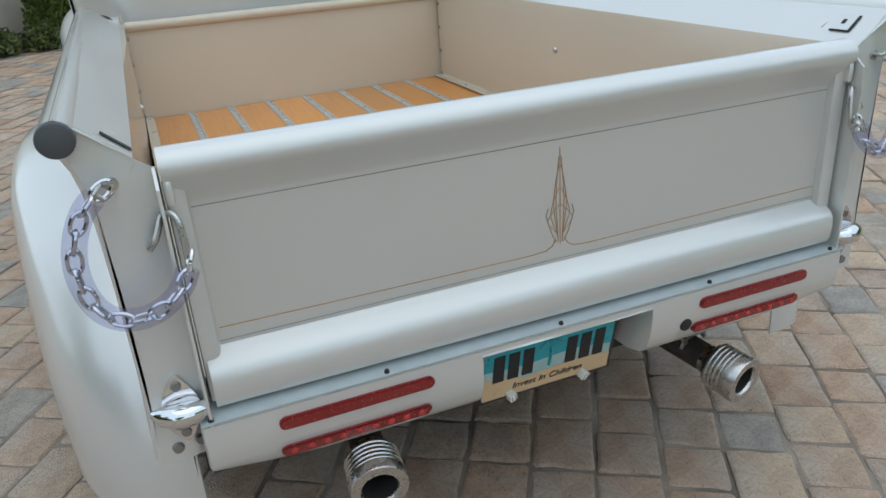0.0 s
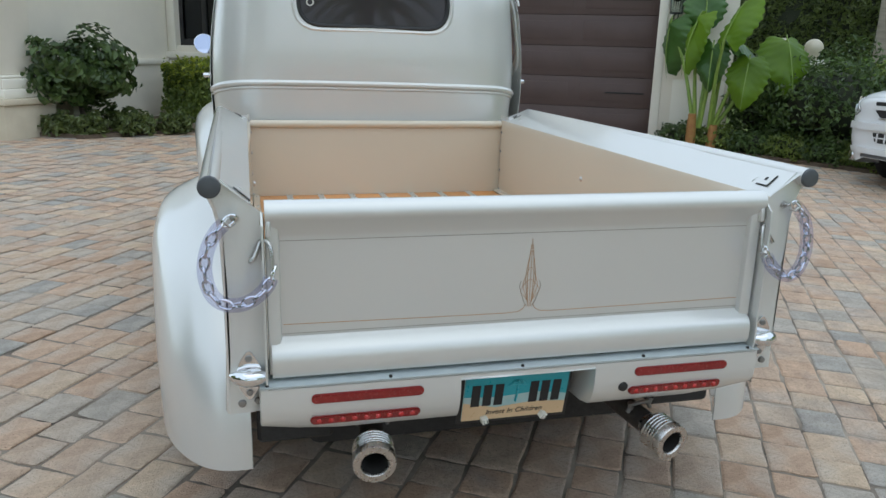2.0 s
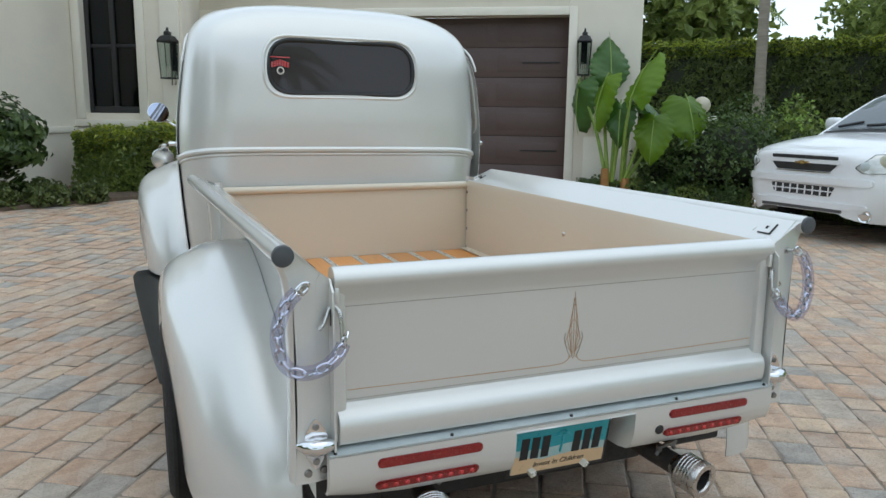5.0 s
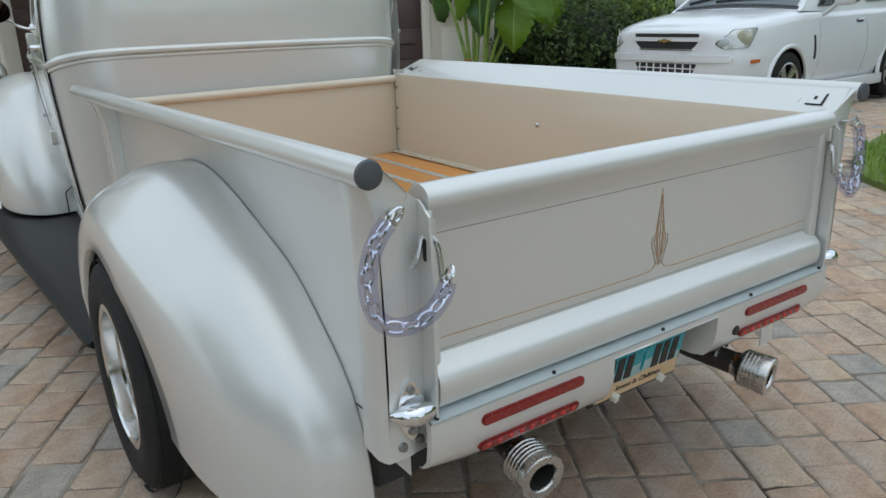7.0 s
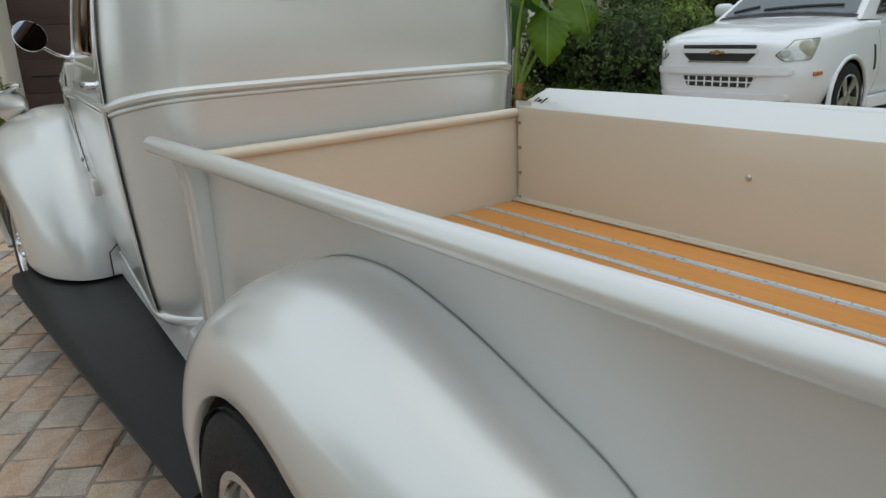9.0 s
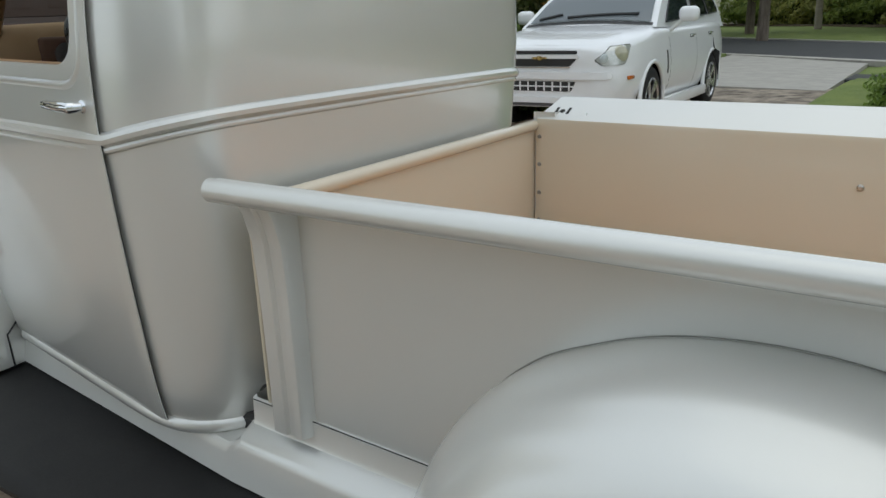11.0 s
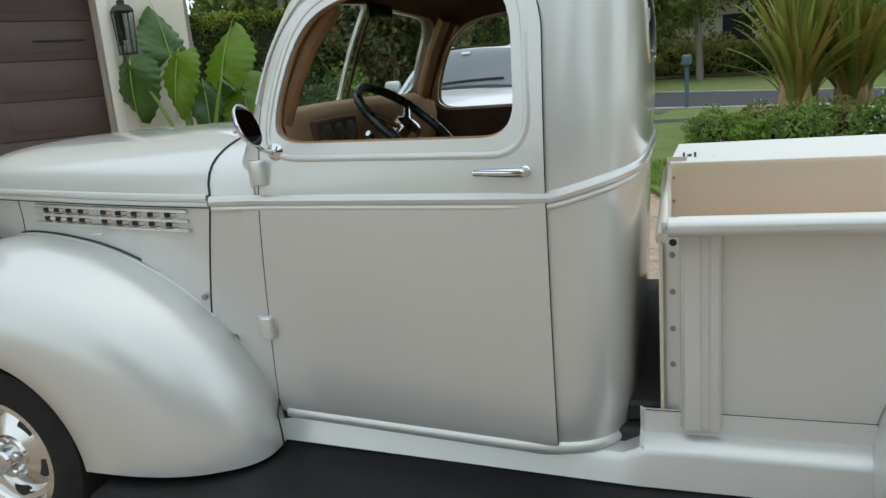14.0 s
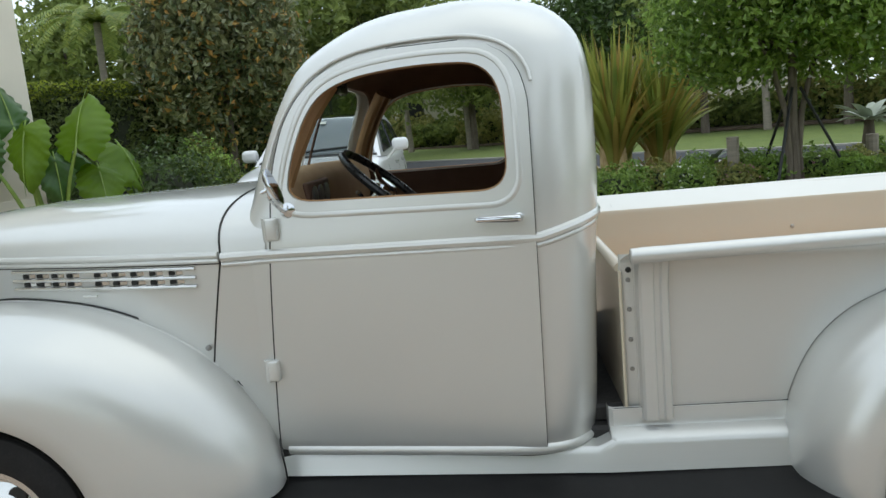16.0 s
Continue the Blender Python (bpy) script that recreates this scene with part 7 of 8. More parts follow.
# globe lamps on white pillars
for gx, gy in ((12.05, 13.5), (11.5, 13.9)):
    gl = thing("globe_lamp", "white globe lamp on a square white pillar", "garden lamp", "globe lamps", at=(gx, gy, far_z(gx, gy)))
    bm = bmesh.new()
    box(bm, -0.22, 0.22, -0.22, 0.22, -0.1, 1.30, 0.01, 1)
    box(bm, -0.27, 0.27, -0.27, 0.27, 1.30, 1.42, 0.01, 1)
    part("pillar", bm, WHITE_PLASTER, gl)
    bm = bmesh.new()
    lathe(bm, [(0.09, 1.42), (0.10, 1.50)] + [(0.21 * math.sin(a), 1.68 - 0.21 * math.cos(a)) for a in [0.4 + 2.7 * k / 14 for k in range(15)]], None, 24)
    part("globe", bm, LAMP_WHITE, gl)


def palm_tree(x, y, h, r, seed, fr=1.9, nf=16, label="grey trunked palm tree"):
    root = thing("palm_tree", label, "palm tree", "palms", at=(x, y, far_z(x, y)))
    rng = random.Random(seed)
    bm = bmesh.new()
    pts, rad = [], []
    lean = rng.uniform(-0.25, 0.35)
    for i in range(13):
        t = i / 12
        pts.append((lean * t * t, 0.1 * math.sin(t * 3), h * t - 0.2))
        rad.append(r * (1.25 - 0.35 * min(1, t * 3) + 0.02 * (i % 2)))
    tube(bm, pts, rad, 14)
    part("trunk", bm, PALM_BARK, root)
    top = Vector(pts[-1])
    P = []
    bm = bmesh.new()
    for k in range(nf):
        a = 2 * math.pi * k / nf + rng.uniform(-0.2, 0.2)
        up = rng.uniform(0.1, 0.9)
        rib = []
        for i in range(11):
            t = i / 10
            rib.append(top + Vector((math.cos(a) * fr * t, math.sin(a) * fr * t, fr * (up * t - (0.55 + up * 0.6) * t * t))))
        tube(bm, rib, [0.02 * (1 - 0.85 * i / 10) for i in range(11)], 5)
        for i in range(1, 11):
            for sd in (-1, 1):
                for q in (0, 0.33, 0.66):
                    p0 = rib[i - 1].lerp(rib[i], q)
                    tn = (rib[i] - rib[i - 1]).normalized()
                    sv = tn.cross(Vector((0, 0, 1))).normalized() * sd
                    P.append((p0, sv, tn, 0.42 * (1 - abs(i / 10 - 0.4))))
    part("frond_rib", bm, STALK, root)
    vs, fs = [], []
    for p0, sv, tn, l in P:
        n0 = len(vs)
        tip = p0 + sv * l + tn * l * 0.4 + Vector((0, 0, -l * 0.45))
        w = tn * 0.036
        vs += [tuple(p0 - w), tuple(p0 + w), tuple(p0.lerp(tip, 0.5) + w), tuple(tip), tuple(p0.lerp(tip, 0.5) - w)]
        fs += [(n0, n0 + 1, n0 + 2, n0 + 4), (n0 + 4, n0 + 2, n0 + 3)]
    me = bpy.data.meshes.new("frond_foliage")
    me.from_pydata(vs, [], fs)
    mesh_object("frond_foliage", me, LEAF_PALM, root, "", 0)


palm_tree(15.92, 15.5, 9.0, 0.165, 1, 2.6)
palm_tree(19.5, 22.0, 6.0, 0.2, 2, 2.6)
palm_tree(25.6, 17.9, 6.9, 0.145, 3, 3.2, 24)
palm_tree(15.5, 23.5, 6.8, 0.2, 4, 2.6)
palm_tree(4.6, -19.5, 7.4, 0.17, 5, 2.3, 18)


def broad_tree(name, label, x, y, h, crown, n, size, material, seed, trunk=0.12, blossoms=False, clumps=9, group="", accent=None):
    root = thing(name, label, "tree", group, at=(x, y, far_z(x, y)))
    rng = np.random.default_rng(seed)
    cz, rx, rz = h - crown[1], crown[0], crown[1]
    bm = bmesh.new()
    tube(bm, [(0, 0, -0.1), (0.04, 0.02, cz * 0.35), (-0.03, 0.03, cz * 0.7), (0.0, 0.0, cz)], [trunk * 1.2, trunk, trunk * 0.85, trunk * 0.5], 10)
    cl = []
    for k in range(clumps):
        d = rng.normal(0, 1, 3)
        d /= np.linalg.norm(d)
        c = np.array([d[0] * rx * 0.62, d[1] * rx * 0.62, cz + d[2] * rz * 0.60])
        cl.append(c)
        tube(bm, [(0, 0, cz * 0.75), (c[0] * 0.45, c[1] * 0.45, (cz * 0.8 + c[2]) / 2), tuple(c)], [trunk * 0.45, trunk * 0.28, 0.015], 6)
    part("trunk", bm, BARK, root, "trunk and limbs")
    P, D = [], []
    for k, c in enumerate(cl):
        p, d = blob_points(n // clumps, c, (rx * 0.52, rx * 0.52, rz * 0.5), rng, 0.25, 0.35)
        P.append(p)
        D.append(d)
    P, D = np.concatenate(P), np.concatenate(D)
    leaves("crown", P, D, size, material, 1.9, root, "", seed=seed)
    if accent:
        k = rng.random(len(P)) < (0.34 if blossoms else 0.09)
        leaves("turning_leaf", P[k] + D[k] * 0.05, D[k], size, accent, 1.9, root, "lighter leaves in the crown", seed=seed + 2)
    if blossoms:
        k = rng.random(len(P)) < 0.07
        leaves("blossom", P[k] + D[k] * 0.06, D[k], size * 0.5, BLOSSOM, 1.1, root, "", seed=seed + 1)
    return root


broad_tree("magnolia_tree", "magnolia tree with glossy bronze backed leaves", 20.6, 11.3, 8.2, (2.55, 3.75), 19000, 0.25, LEAF_OLIVE, 71, 0.13, clumps=18, accent=LEAF_RUST)
young = broad_tree("flowering_tree", "small white flowering tree on support braces", 11.3, -2.75, 4.65, (2.4, 1.50), 19000, 0.15, LEAF_CROWN, 72, 0.09, True, 26, accent=LEAF_BRIGHT)
for dx, dy, r in ((-0.12, 0.15, 0.05), (0.08, -0.13, 0.065), (0.16, 0.08, 0.045)):
    bm = bmesh.new()
    tube(bm, [(dx, dy, -0.1), (dx * 0.9 + 0.03, dy * 0.8, 0.6), (dx * 1.1, dy * 1.2, 1.3), (dx * 2.6, dy * 3.0, 2.1), (dx * 5, dy * 6, 2.8)], [r * 1.3, r, r * 0.9, r * 0.7, r * 0.3], 10)
    part("stem", bm, BARK, young, "gnarled grey stem")
for k, (x, y, h, r, m) in enumerate(((19.2, 23.4, 10.0, 3.2, LEAF_FAR), (32.5, 23.5, 10.5, 3.4, LEAF_FAR), (37.5, 21.5, 10.5, 3.6, LEAF_FAR), (15.8, 25.8, 10, 3.2, LEAF_FAR), (44, 12, 11, 5.0, LEAF_FAR), (50, 5, 11, 5, LEAF_FAR), (46, -3, 11, 5, LEAF_DARK), (43, -9, 11, 5.0, LEAF_FAR), (38, -15, 10, 5, LEAF_FAR), (33, -21, 10, 5, LEAF_DARK), (27, -28, 10, 5, LEAF_FAR), (17, 30, 9, 4.5, LEAF_FAR), (8, 34, 9, 4.5, LEAF_FAR), (54, -8, 14, 7, LEAF_FAR), (59, 6, 15, 8, LEAF_FAR), (52, 22, 14, 7, LEAF_FAR), (47, -19, 14, 7, LEAF_FAR), (39, -27, 13, 7, LEAF_FAR), (30, 14.5, 9.5, 3.2, LEAF_FAR), (34, 9.0, 11.0, 3.8, LEAF_FAR), (36, 15.5, 12.0, 4.2, LEAF_FAR))):
    broad_tree("background_tree", "broad leafy tree across the street", x, y, h, (r, h * 0.42), 4200, 0.5, m, 80 + k, 0.22, clumps=12, group="trees across the street")

# brace poles of the young tree
for a in (0.4, 2.5, 4.6):
    br = thing("tree_brace", "black leaning tree brace pole", "tree brace", "tree braces", at=(11.3, -2.75, far_z(11.3, -2.75)))
    bm = bmesh.new()
    tube(bm, [(0.10 * math.cos(a), 0.10 * math.sin(a), 1.75), (1.0 * math.cos(a), 1.0 * math.sin(a), -0.05)], 0.028, 6)
    part("brace_pole", bm, IRON, br)
    bm = bmesh.new()
    tube(bm, [(1.02 * math.cos(a), 1.02 * math.sin(a), -0.1), (1.02 * math.cos(a), 1.02 * math.sin(a), 0.16)], 0.06, 8)
    part("brace_foot", bm, WHEEL_BLACK, br)
for x, y, h in ((11.6, -1.75, 0.95), (12.4, -4.6, 0.75)):
    st = thing("timber_post", "weathered cut timber stump post", "post", "stump posts", at=(x, y, far_z(x, y)))
    bm = bmesh.new()
    tube(bm, [(0, 0, -0.1), (0.01, 0, h * 0.5), (0, 0.01, h)], [0.12, 0.11, 0.115], 10)
    part("post_body", bm, PALM_BARK, st)

# broad strap leaved lilies with sheathed tan stems
for k, (x, y, h, n) in enumerate(((14.0, 0.1, 3.9, 210), (14.5, -0.95, 3.6, 190))):
    root = thing("spider_lily", "clump of tall arching strap leaved lilies with tan stems", "plant", "strap leaved clump", at=(x, y, far_z(x, y) + 0.05))
    rng = random.Random(90 + k)
    for mat_, share, lab in ((LEAF_STRAP, 0.66, "arching green strap leaves"), (LEAF_STRAP_OLD, 0.34, "yellowing strap leaves")):
        vs, fs = [], []
        for i in range(int(n * share)):
            a = rng.uniform(0, 2 * math.pi)
            out = 0.12 + 1.45 * rng.random() ** 1.3
            L = h * rng.uniform(0.60, 1.0) * (1 - 0.16 * out)
            twist = rng.uniform(-0.5, 0.5)
            half = rng.uniform(0.040, 0.068)
            n0 = len(vs)
            for j in range(11):
                t = j / 10
                c = Vector((math.cos(a) * (0.25 + out * t**1.7), math.sin(a) * (0.25 + out * t**1.7), 0.35 + (L - 0.35) * (t - 0.22 * out * t**2.4)))
                b_ = a + twist * t
                sv = Vector((-math.sin(b_), math.cos(b_), 0.25 * twist * t))
                w = half * (1 - t**3) ** 0.9 * (0.55 + min(t * 2.5, 1) * 0.45) + 0.003
                keel = Vector((math.cos(a), math.sin(a), -0.3)) * w * 0.35
                vs += [tuple(c - sv * w), tuple(c + keel), tuple(c + sv * w)]
            for j in range(10):
                b0 = n0 + j * 3
                fs += [(b0, b0 + 1, b0 + 4, b0 + 3), (b0 + 1, b0 + 2, b0 + 5, b0 + 4)]
        me = bpy.data.meshes.new("strap_foliage")
        me.from_pydata(vs, [], fs)
        mesh_object("strap_foliage", me, mat_, root, lab, 60)
    bm = bmesh.new()
    for cx, cy in ((0.0, 0.0), (0.18, 0.16), (-0.10, 0.22), (0.08, -0.22), (-0.20, -0.10)):
        tube(bm, [(cx, cy, -0.1), (cx * 1.1, cy * 1.1, 0.25), (cx * 1.3, cy * 1.3, 0.5), (cx * 1.5, cy * 1.5, 0.85)], [0.15, 0.13, 0.09, 0.03], 12)
    for j in range(7):
        a = 1.3 * j + k
        tube(bm, [(0.26 * math.cos(a), 0.26 * math.sin(a), 0.05 + 0.02 * j), (0.36 * math.cos(a), 0.36 * math.sin(a), 0.28), (0.50 * math.cos(a), 0.50 * math.sin(a), 0.36 + 0.03 * j)], [0.09, 0.06, 0.01], 8, flat=0.5)
    part("trunk", bm, SHEATH, root, "peeling tan leaf sheaths round the stem")

for k in range(20):
    rng = random.Random(200 + k)
    x, y = 10.9 + rng.uniform(0, 2.1), 1.75 - k * 0.42
    r = rng.uniform(0.38, 0.62)
    bush("flower_shrub", "low flowering groundcover shrub", "shrub", (x, y, 0.20), (r, r, rng.uniform(0.26, 0.48)), 1500, 0.095, (LEAF_CROWN, LEAF_BRIGHT, LEAF_UNDER)[k % 3], 300 + k, group="flowering groundcover", extra=(PINK if k % 4 == 0 else BLOSSOM if k % 4 == 2 else LEAF_BRIGHT, 60, 0.06), core=True)
for k in range(7):
    x, y = 14.0 + k * 0.62, 8.3 + 0.22 * k
    bush("croton_shrub", "low yellow-green croton shrub", "shrub", (x, y, 0.35), (0.5, 0.5, 0.42), 1100, 0.12, LEAF_TIP if k % 2 else LEAF_HEDGE, 330 + k, group="croton border")
post = thing("marker_post", "short white marker post", "post", at=(11.5, 9.7, far_z(11.5, 9.7)))
bm = bmesh.new()
lathe(bm, [(0.14, -0.1), (0.14, 0.95), (0.12, 1.0), (0.0, 1.0)], None, 16)
part("post_body", bm, WHITE_PLASTER, post)

# pale agave rosettes between the stumps
for k, (x, y, r, n) in enumerate(((13.0, -4.80, 0.68, 18), (12.2, -1.55, 0.42, 9))):
    ag = thing("agave", "pale grey-green agave rosette in the planting bed", "plant", "agaves", at=(x, y, far_z(x, y) + (0.88 if k == 0 else 0.40)))
    rng = random.Random(400 + k)
    for i in range(n):
        a, up = 2 * math.pi * i / n + rng.uniform(-0.2, 0.2), rng.uniform(0.25, 0.95)
        sv = Vector((-math.sin(a), math.cos(a), 0))
        rows = []
        for j in range(6):
            t = j / 5
            c = Vector((math.cos(a) * r * t, math.sin(a) * r * t, 0.1 + r * (up * t - 0.35 * t * t)))
            w = 0.085 * r / 0.6 * (math.sin(math.pi * (0.22 + 0.78 * t)) ** 0.8) + 0.002
            rows.append([c - sv * w + Vector((0, 0, w * 0.35)), c, c + sv * w + Vector((0, 0, w * 0.35))])
        bm = bmesh.new()
        skin(bm, rows)
        part("leaf", bm, AGAVE, ag, "", 60)
    bm = bmesh.new()
    tube(bm, [(0, 0, -0.95), (0, 0, -0.3), (0, 0, 0.15)], [0.14, 0.13, 0.08], 10)
    part("stem", bm, BARK, ag)

# turf at the island's edge
rngg = np.random.default_rng(77)
n = 16000
gx, gy = rngg.uniform(3.8, 8.6, n), rngg.uniform(-0.8, 2.95, n)
edge_y = np.interp(gx, [p[0] for p in LAWN_EDGE], [p[1] for p in LAWN_EDGE])
keep = gy < edge_y - 0.05 + 0.04 * np.sin(gx * 9)
gx, gy = gx[keep], gy[keep]
n = len(gx)
ga, gh, gl = rngg.uniform(0, 6.28, n), rngg.uniform(0.05, 0.10, n), rngg.uniform(0.01, 0.06, n)
gz = np.array([far_z(x, y) for x, y in zip(gx, gy)]) + 0.048
base = np.stack([gx, gy, gz], 1)
side = np.stack([np.cos(ga), np.sin(ga), 0 * ga], 1) * 0.006
lean = np.stack([-np.sin(ga) * gl, np.cos(ga) * gl, gh], 1)
gv = np.stack([base - side, base + side, base + lean * 0.6 + side * 0.7, base + lean + np.array([0, 0, -0.012]), base + lean * 0.6 - side * 0.7], 1).reshape(-1, 3)
gi = np.arange(n)[:, None] * 5
me = bpy.data.meshes.new("grass")
me.from_pydata(gv.tolist(), [], np.concatenate([gi, gi + 1, gi + 2, gi + 4], 1).tolist() + np.concatenate([gi + 4, gi + 2, gi + 3], 1).tolist())
tagged(mesh_object("grass", me, GRASS, None, "", 0), "bright green turf at the island's edge", "grass", "", "stuff")

# mailbox across the island
mb = thing("mailbox", "grey-blue mailbox on a post by the street", "mailbox", at=(20.6, 2.3, far_z(20.6, 2.3)))
MBLUE = surface("mailbox_blue", (0.10, 0.15, 0.18), (0.08, 0.12, 0.15), 0.5)
bm = bmesh.new()
box(bm, -0.06, 0.06, -0.06, 0.06, -0.1, 1.25, 0.01, 1)
part("mailbox_post", bm, MBLUE, mb)
bm = bmesh.new()
box(bm, -0.30, 0.30, -0.14, 0.14, 1.25, 1.55, 0.06, 3)
part("mailbox_box", bm, MBLUE, mb)

# neighbour's house and wall across the street
nb = thing("neighbour_house", "tan stucco house behind trees across the street", "house", kind="structure")
bm = bmesh.new()
box(bm, 64.0, 72.0, -24, 34, -0.5, 5.6, 0.02, 1)
part("wall", bm, STUCCO, nb)
bm = bmesh.new()
prism(bm, [(63.0, -25, 5.6), (73.0, -25, 5.6), (68, -25, 9.0)], (0, 60, 0))
part("roof", bm, PALM_BARK, nb)
for y in (-14, -8, -2, 4, 10, 16, 22):
    bm = bmesh.new()
    box(bm, 63.93, 64.02, y, y + 2.2, 1.6, 4.2, 0.01, 1)
    part("window", bm, DARK_FRAME, nb)
hedge("hedge", "dark clipped hedge across the street", (36, -28), (64, 17), 2.0, 1.3, 14000, 0.30, LEAF_HEDGE, 13, wob=0.4)
flat_area("far_bed", [(30, -30), (40.0, -15.0), (44.5, -8), (52, 2), (64, 20), (84, 20), (84, -40), (34, -40)], 0.10, MULCH, "mulch bed across the street", "planting bed")

# dense understorey before the neighbour's wall
for k in range(13):
    rng = random.Random(500 + k)
    x, y = 39.0 + 1.9 * k + rng.uniform(-1, 1), -22.0 + 3.2 * k + rng.uniform(-1, 1)
    bush("understorey_shrub", "loose sunlit shrub under the trees across the street", "shrub", (x + 2, y, 1.05), (2.0, 2.4, 1.0 + 0.35 * (k % 3)), 2600, 0.42, LEAF_UNDER if k % 3 else LEAF_FAR, 520 + k, group="shrubs across the street", rough=0.3)
for k in range(9):
    rng = random.Random(560 + k)
    x, y, h = 34.5 + 2.5 * k + rng.uniform(-1, 1), -21.0 + 4.4 * k + rng.uniform(-1.5, 1.5), rng.uniform(7, 9)
    tr = thing("bare_trunk", "slender grey palm trunk across the street", "tree trunk", "trunks across the street", at=(x, y, far_z(x, y)))
    bm = bmesh.new()
    tube(bm, [(0, 0, -0.2), (0.05, 0.1, h * 0.3), (rng.uniform(-0.4, 0.4), 0.2, h * 0.7), (rng.uniform(-0.7, 0.7), 0.3, h)], [0.24, 0.19, 0.17, 0.15], 10)
    part("trunk", bm, PALM_BARK, tr)

# hedge added out of view to cut low sky light on the truck
hedge("hedge", "unseen hedge added to darken the truck's side", (-10.5, -9.0), (-11.5, 4.0), 1.2, 3.0, 9000, 0.26, LEAF_HEDGE, 14, wob=0.25)
# trees added out of view behind the camera, to be met in reflections
for k, (x, y, h, r) in enumerate(((-16, -6, 8, 3.5), (-17, 4, 8.5, 4), (-9, -17, 9, 4), (-4, -21, 8, 3.5), (13, -17, 9, 4))):
    broad_tree("background_tree", "unseen leafy tree added for reflections", x, y, h, (r, h * 0.42), 3000, 0.5, LEAF_FAR, 120 + k, 0.22, clumps=10, group="trees round the drive")

# ---- parked white car ----
suv = thing("parked_car", "white compact crossover car parked on the drive", "car", at=(6.36, 5.11, far_z(7.2, 4.8) - 0.02), turn=182.8)
suv.scale = (1.11, 1.11, 1.11)
# car space: x forward with the nose at 0, y to its left, z up


def car_ring(x, n=22):
    """Half-closed body section below the windows, from sill to sill over the hood or beltline."""
    w, zb, zs, zt, ex = spline([(-4.52, 0.70, 0.42, 0.98, 1.08, 0.5), (-4.42, 0.84, 0.32, 1.02, 1.14, 0.45), (-4.0, 0.905, 0.24, 1.04, 1.16, 0.4), (-3.0, 0.925, 0.22, 1.04, 1.15, 0.36), (-2.0, 0.925, 0.22, 1.03, 1.14, 0.36), (-1.35, 0.92, 0.22, 1.02, 1.165, 0.38), (-0.95, 0.922, 0.22, 1.0, 1.13, 0.42), (-0.65, 0.912, 0.235, 0.975, 1.095, 0.44), (-0.40, 0.885, 0.25, 0.945, 1.055, 0.46), (-0.22, 0.835, 0.265, 0.915, 1.02, 0.48), (-0.11, 0.77, 0.28, 0.885, 0.985, 0.5), (-0.045, 0.70, 0.30, 0.87, 0.972, 0.5), (-0.01, 0.62, 0.32, 0.85, 0.955, 0.5), (0.0, 0.54, 0.35, 0.83, 0.94, 0.5)], x)
    pts = []
    for i in range(6):
        t = i / 5
        pts.append((-w * (0.86 + 0.14 * math.sin(t * math.pi / 2)), zb + (zs - zb) * t * 0.55))
    for i in range(1, 6):
        t = i / 5
        pts.append((-w * (1.0 - 0.05 * t * t), zb + (zs - zb) * (0.55 + 0.45 * t)))
    for i in range(1, 12):
        a = math.pi * i / 12
        c = math.cos(a)
        pts.append((-w * 0.95 * math.copysign(abs(c) ** ex, c), zs + (zt - zs) * math.sin(a) ** 0.7))
    right = [(-y, z) for y, z in reversed(pts[:11])]
    return [(x, y, z) for y, z in pts + right]


bm = bmesh.new()
xs = [-4.52, -4.48, -4.42, -4.3, -4.0, -3.6, -3.2, -2.8, -2.4, -2.0, -1.6, -1.35, -1.25, -1.15, -1.05, -0.95, -0.85, -0.75, -0.65, -0.56, -0.48, -0.40, -0.34, -0.28, -0.22, -0.18, -0.14, -0.11, -0.09, -0.07, -0.055, -0.04, -0.028, -0.018, -0.010, -0.005, -0.001, 0.0]
rows = skin(bm, [car_ring(x) for x in xs])
bm.faces.new(rows[0])
bm.faces.new(rows[-1])
cuts = []
for x in (-0.95, -3.57):
    for s in (-1, 1):
        c = bmesh.new()
        lathe(c, [(0.0, 0.0), (0.39, 0.0), (0.39, 0.5), (0.0, 0.5)], Matrix.Translation((x, s * 0.62, 0.355)) @ Matrix.Rotation(-s * math.pi / 2, 4, "X"), 36)
        cuts.append(c)
car_body = solid_cut("car_body", bm, 0.0, cuts, CAR_WHITE, suv, "white painted car body", 62)


def on_body(name, outline, ray, material, parent, label="", lift=0.008, thick=0.02, cuts_n=2):
    """A panel whose flat outline is thrown onto the car body along a ray, so that it follows the body's curve."""
    bm = bmesh.new()
    ray = Vector(ray).normalized()
    bm.faces.new([bm.verts.new(p) for p in outline])
    bmesh.ops.triangulate(bm, faces=bm.faces[:])
    for _ in range(cuts_n):
        bmesh.ops.subdivide_edges(bm, edges=bm.edges[:], cuts=1, use_grid_fill=True)
        bmesh.ops.triangulate(bm, faces=bm.faces[:])
    for v in bm.verts:
        hit, place, nrm, _ = car_body.ray_cast(v.co - ray * 1.0, ray)
        if hit:
            v.co = place - ray * lift
        else:
            v.co.x = min(v.co.x, -0.02)
    r = bmesh.ops.extrude_face_region(bm, geom=bm.faces[:])
    for v in r["geom"]:
        if isinstance(v, bmesh.types.BMVert):
            v.co += ray * thick
    return part(name, bm, material, parent, label, 40)


bpy.context.view_layer.update()


def green(x, z):
    """Greenhouse half width."""
    return 0.865 - 0.33 * max(0.0, z - 1.02) ** 1.05 - 0.03 * max(0, -x - 3.4)


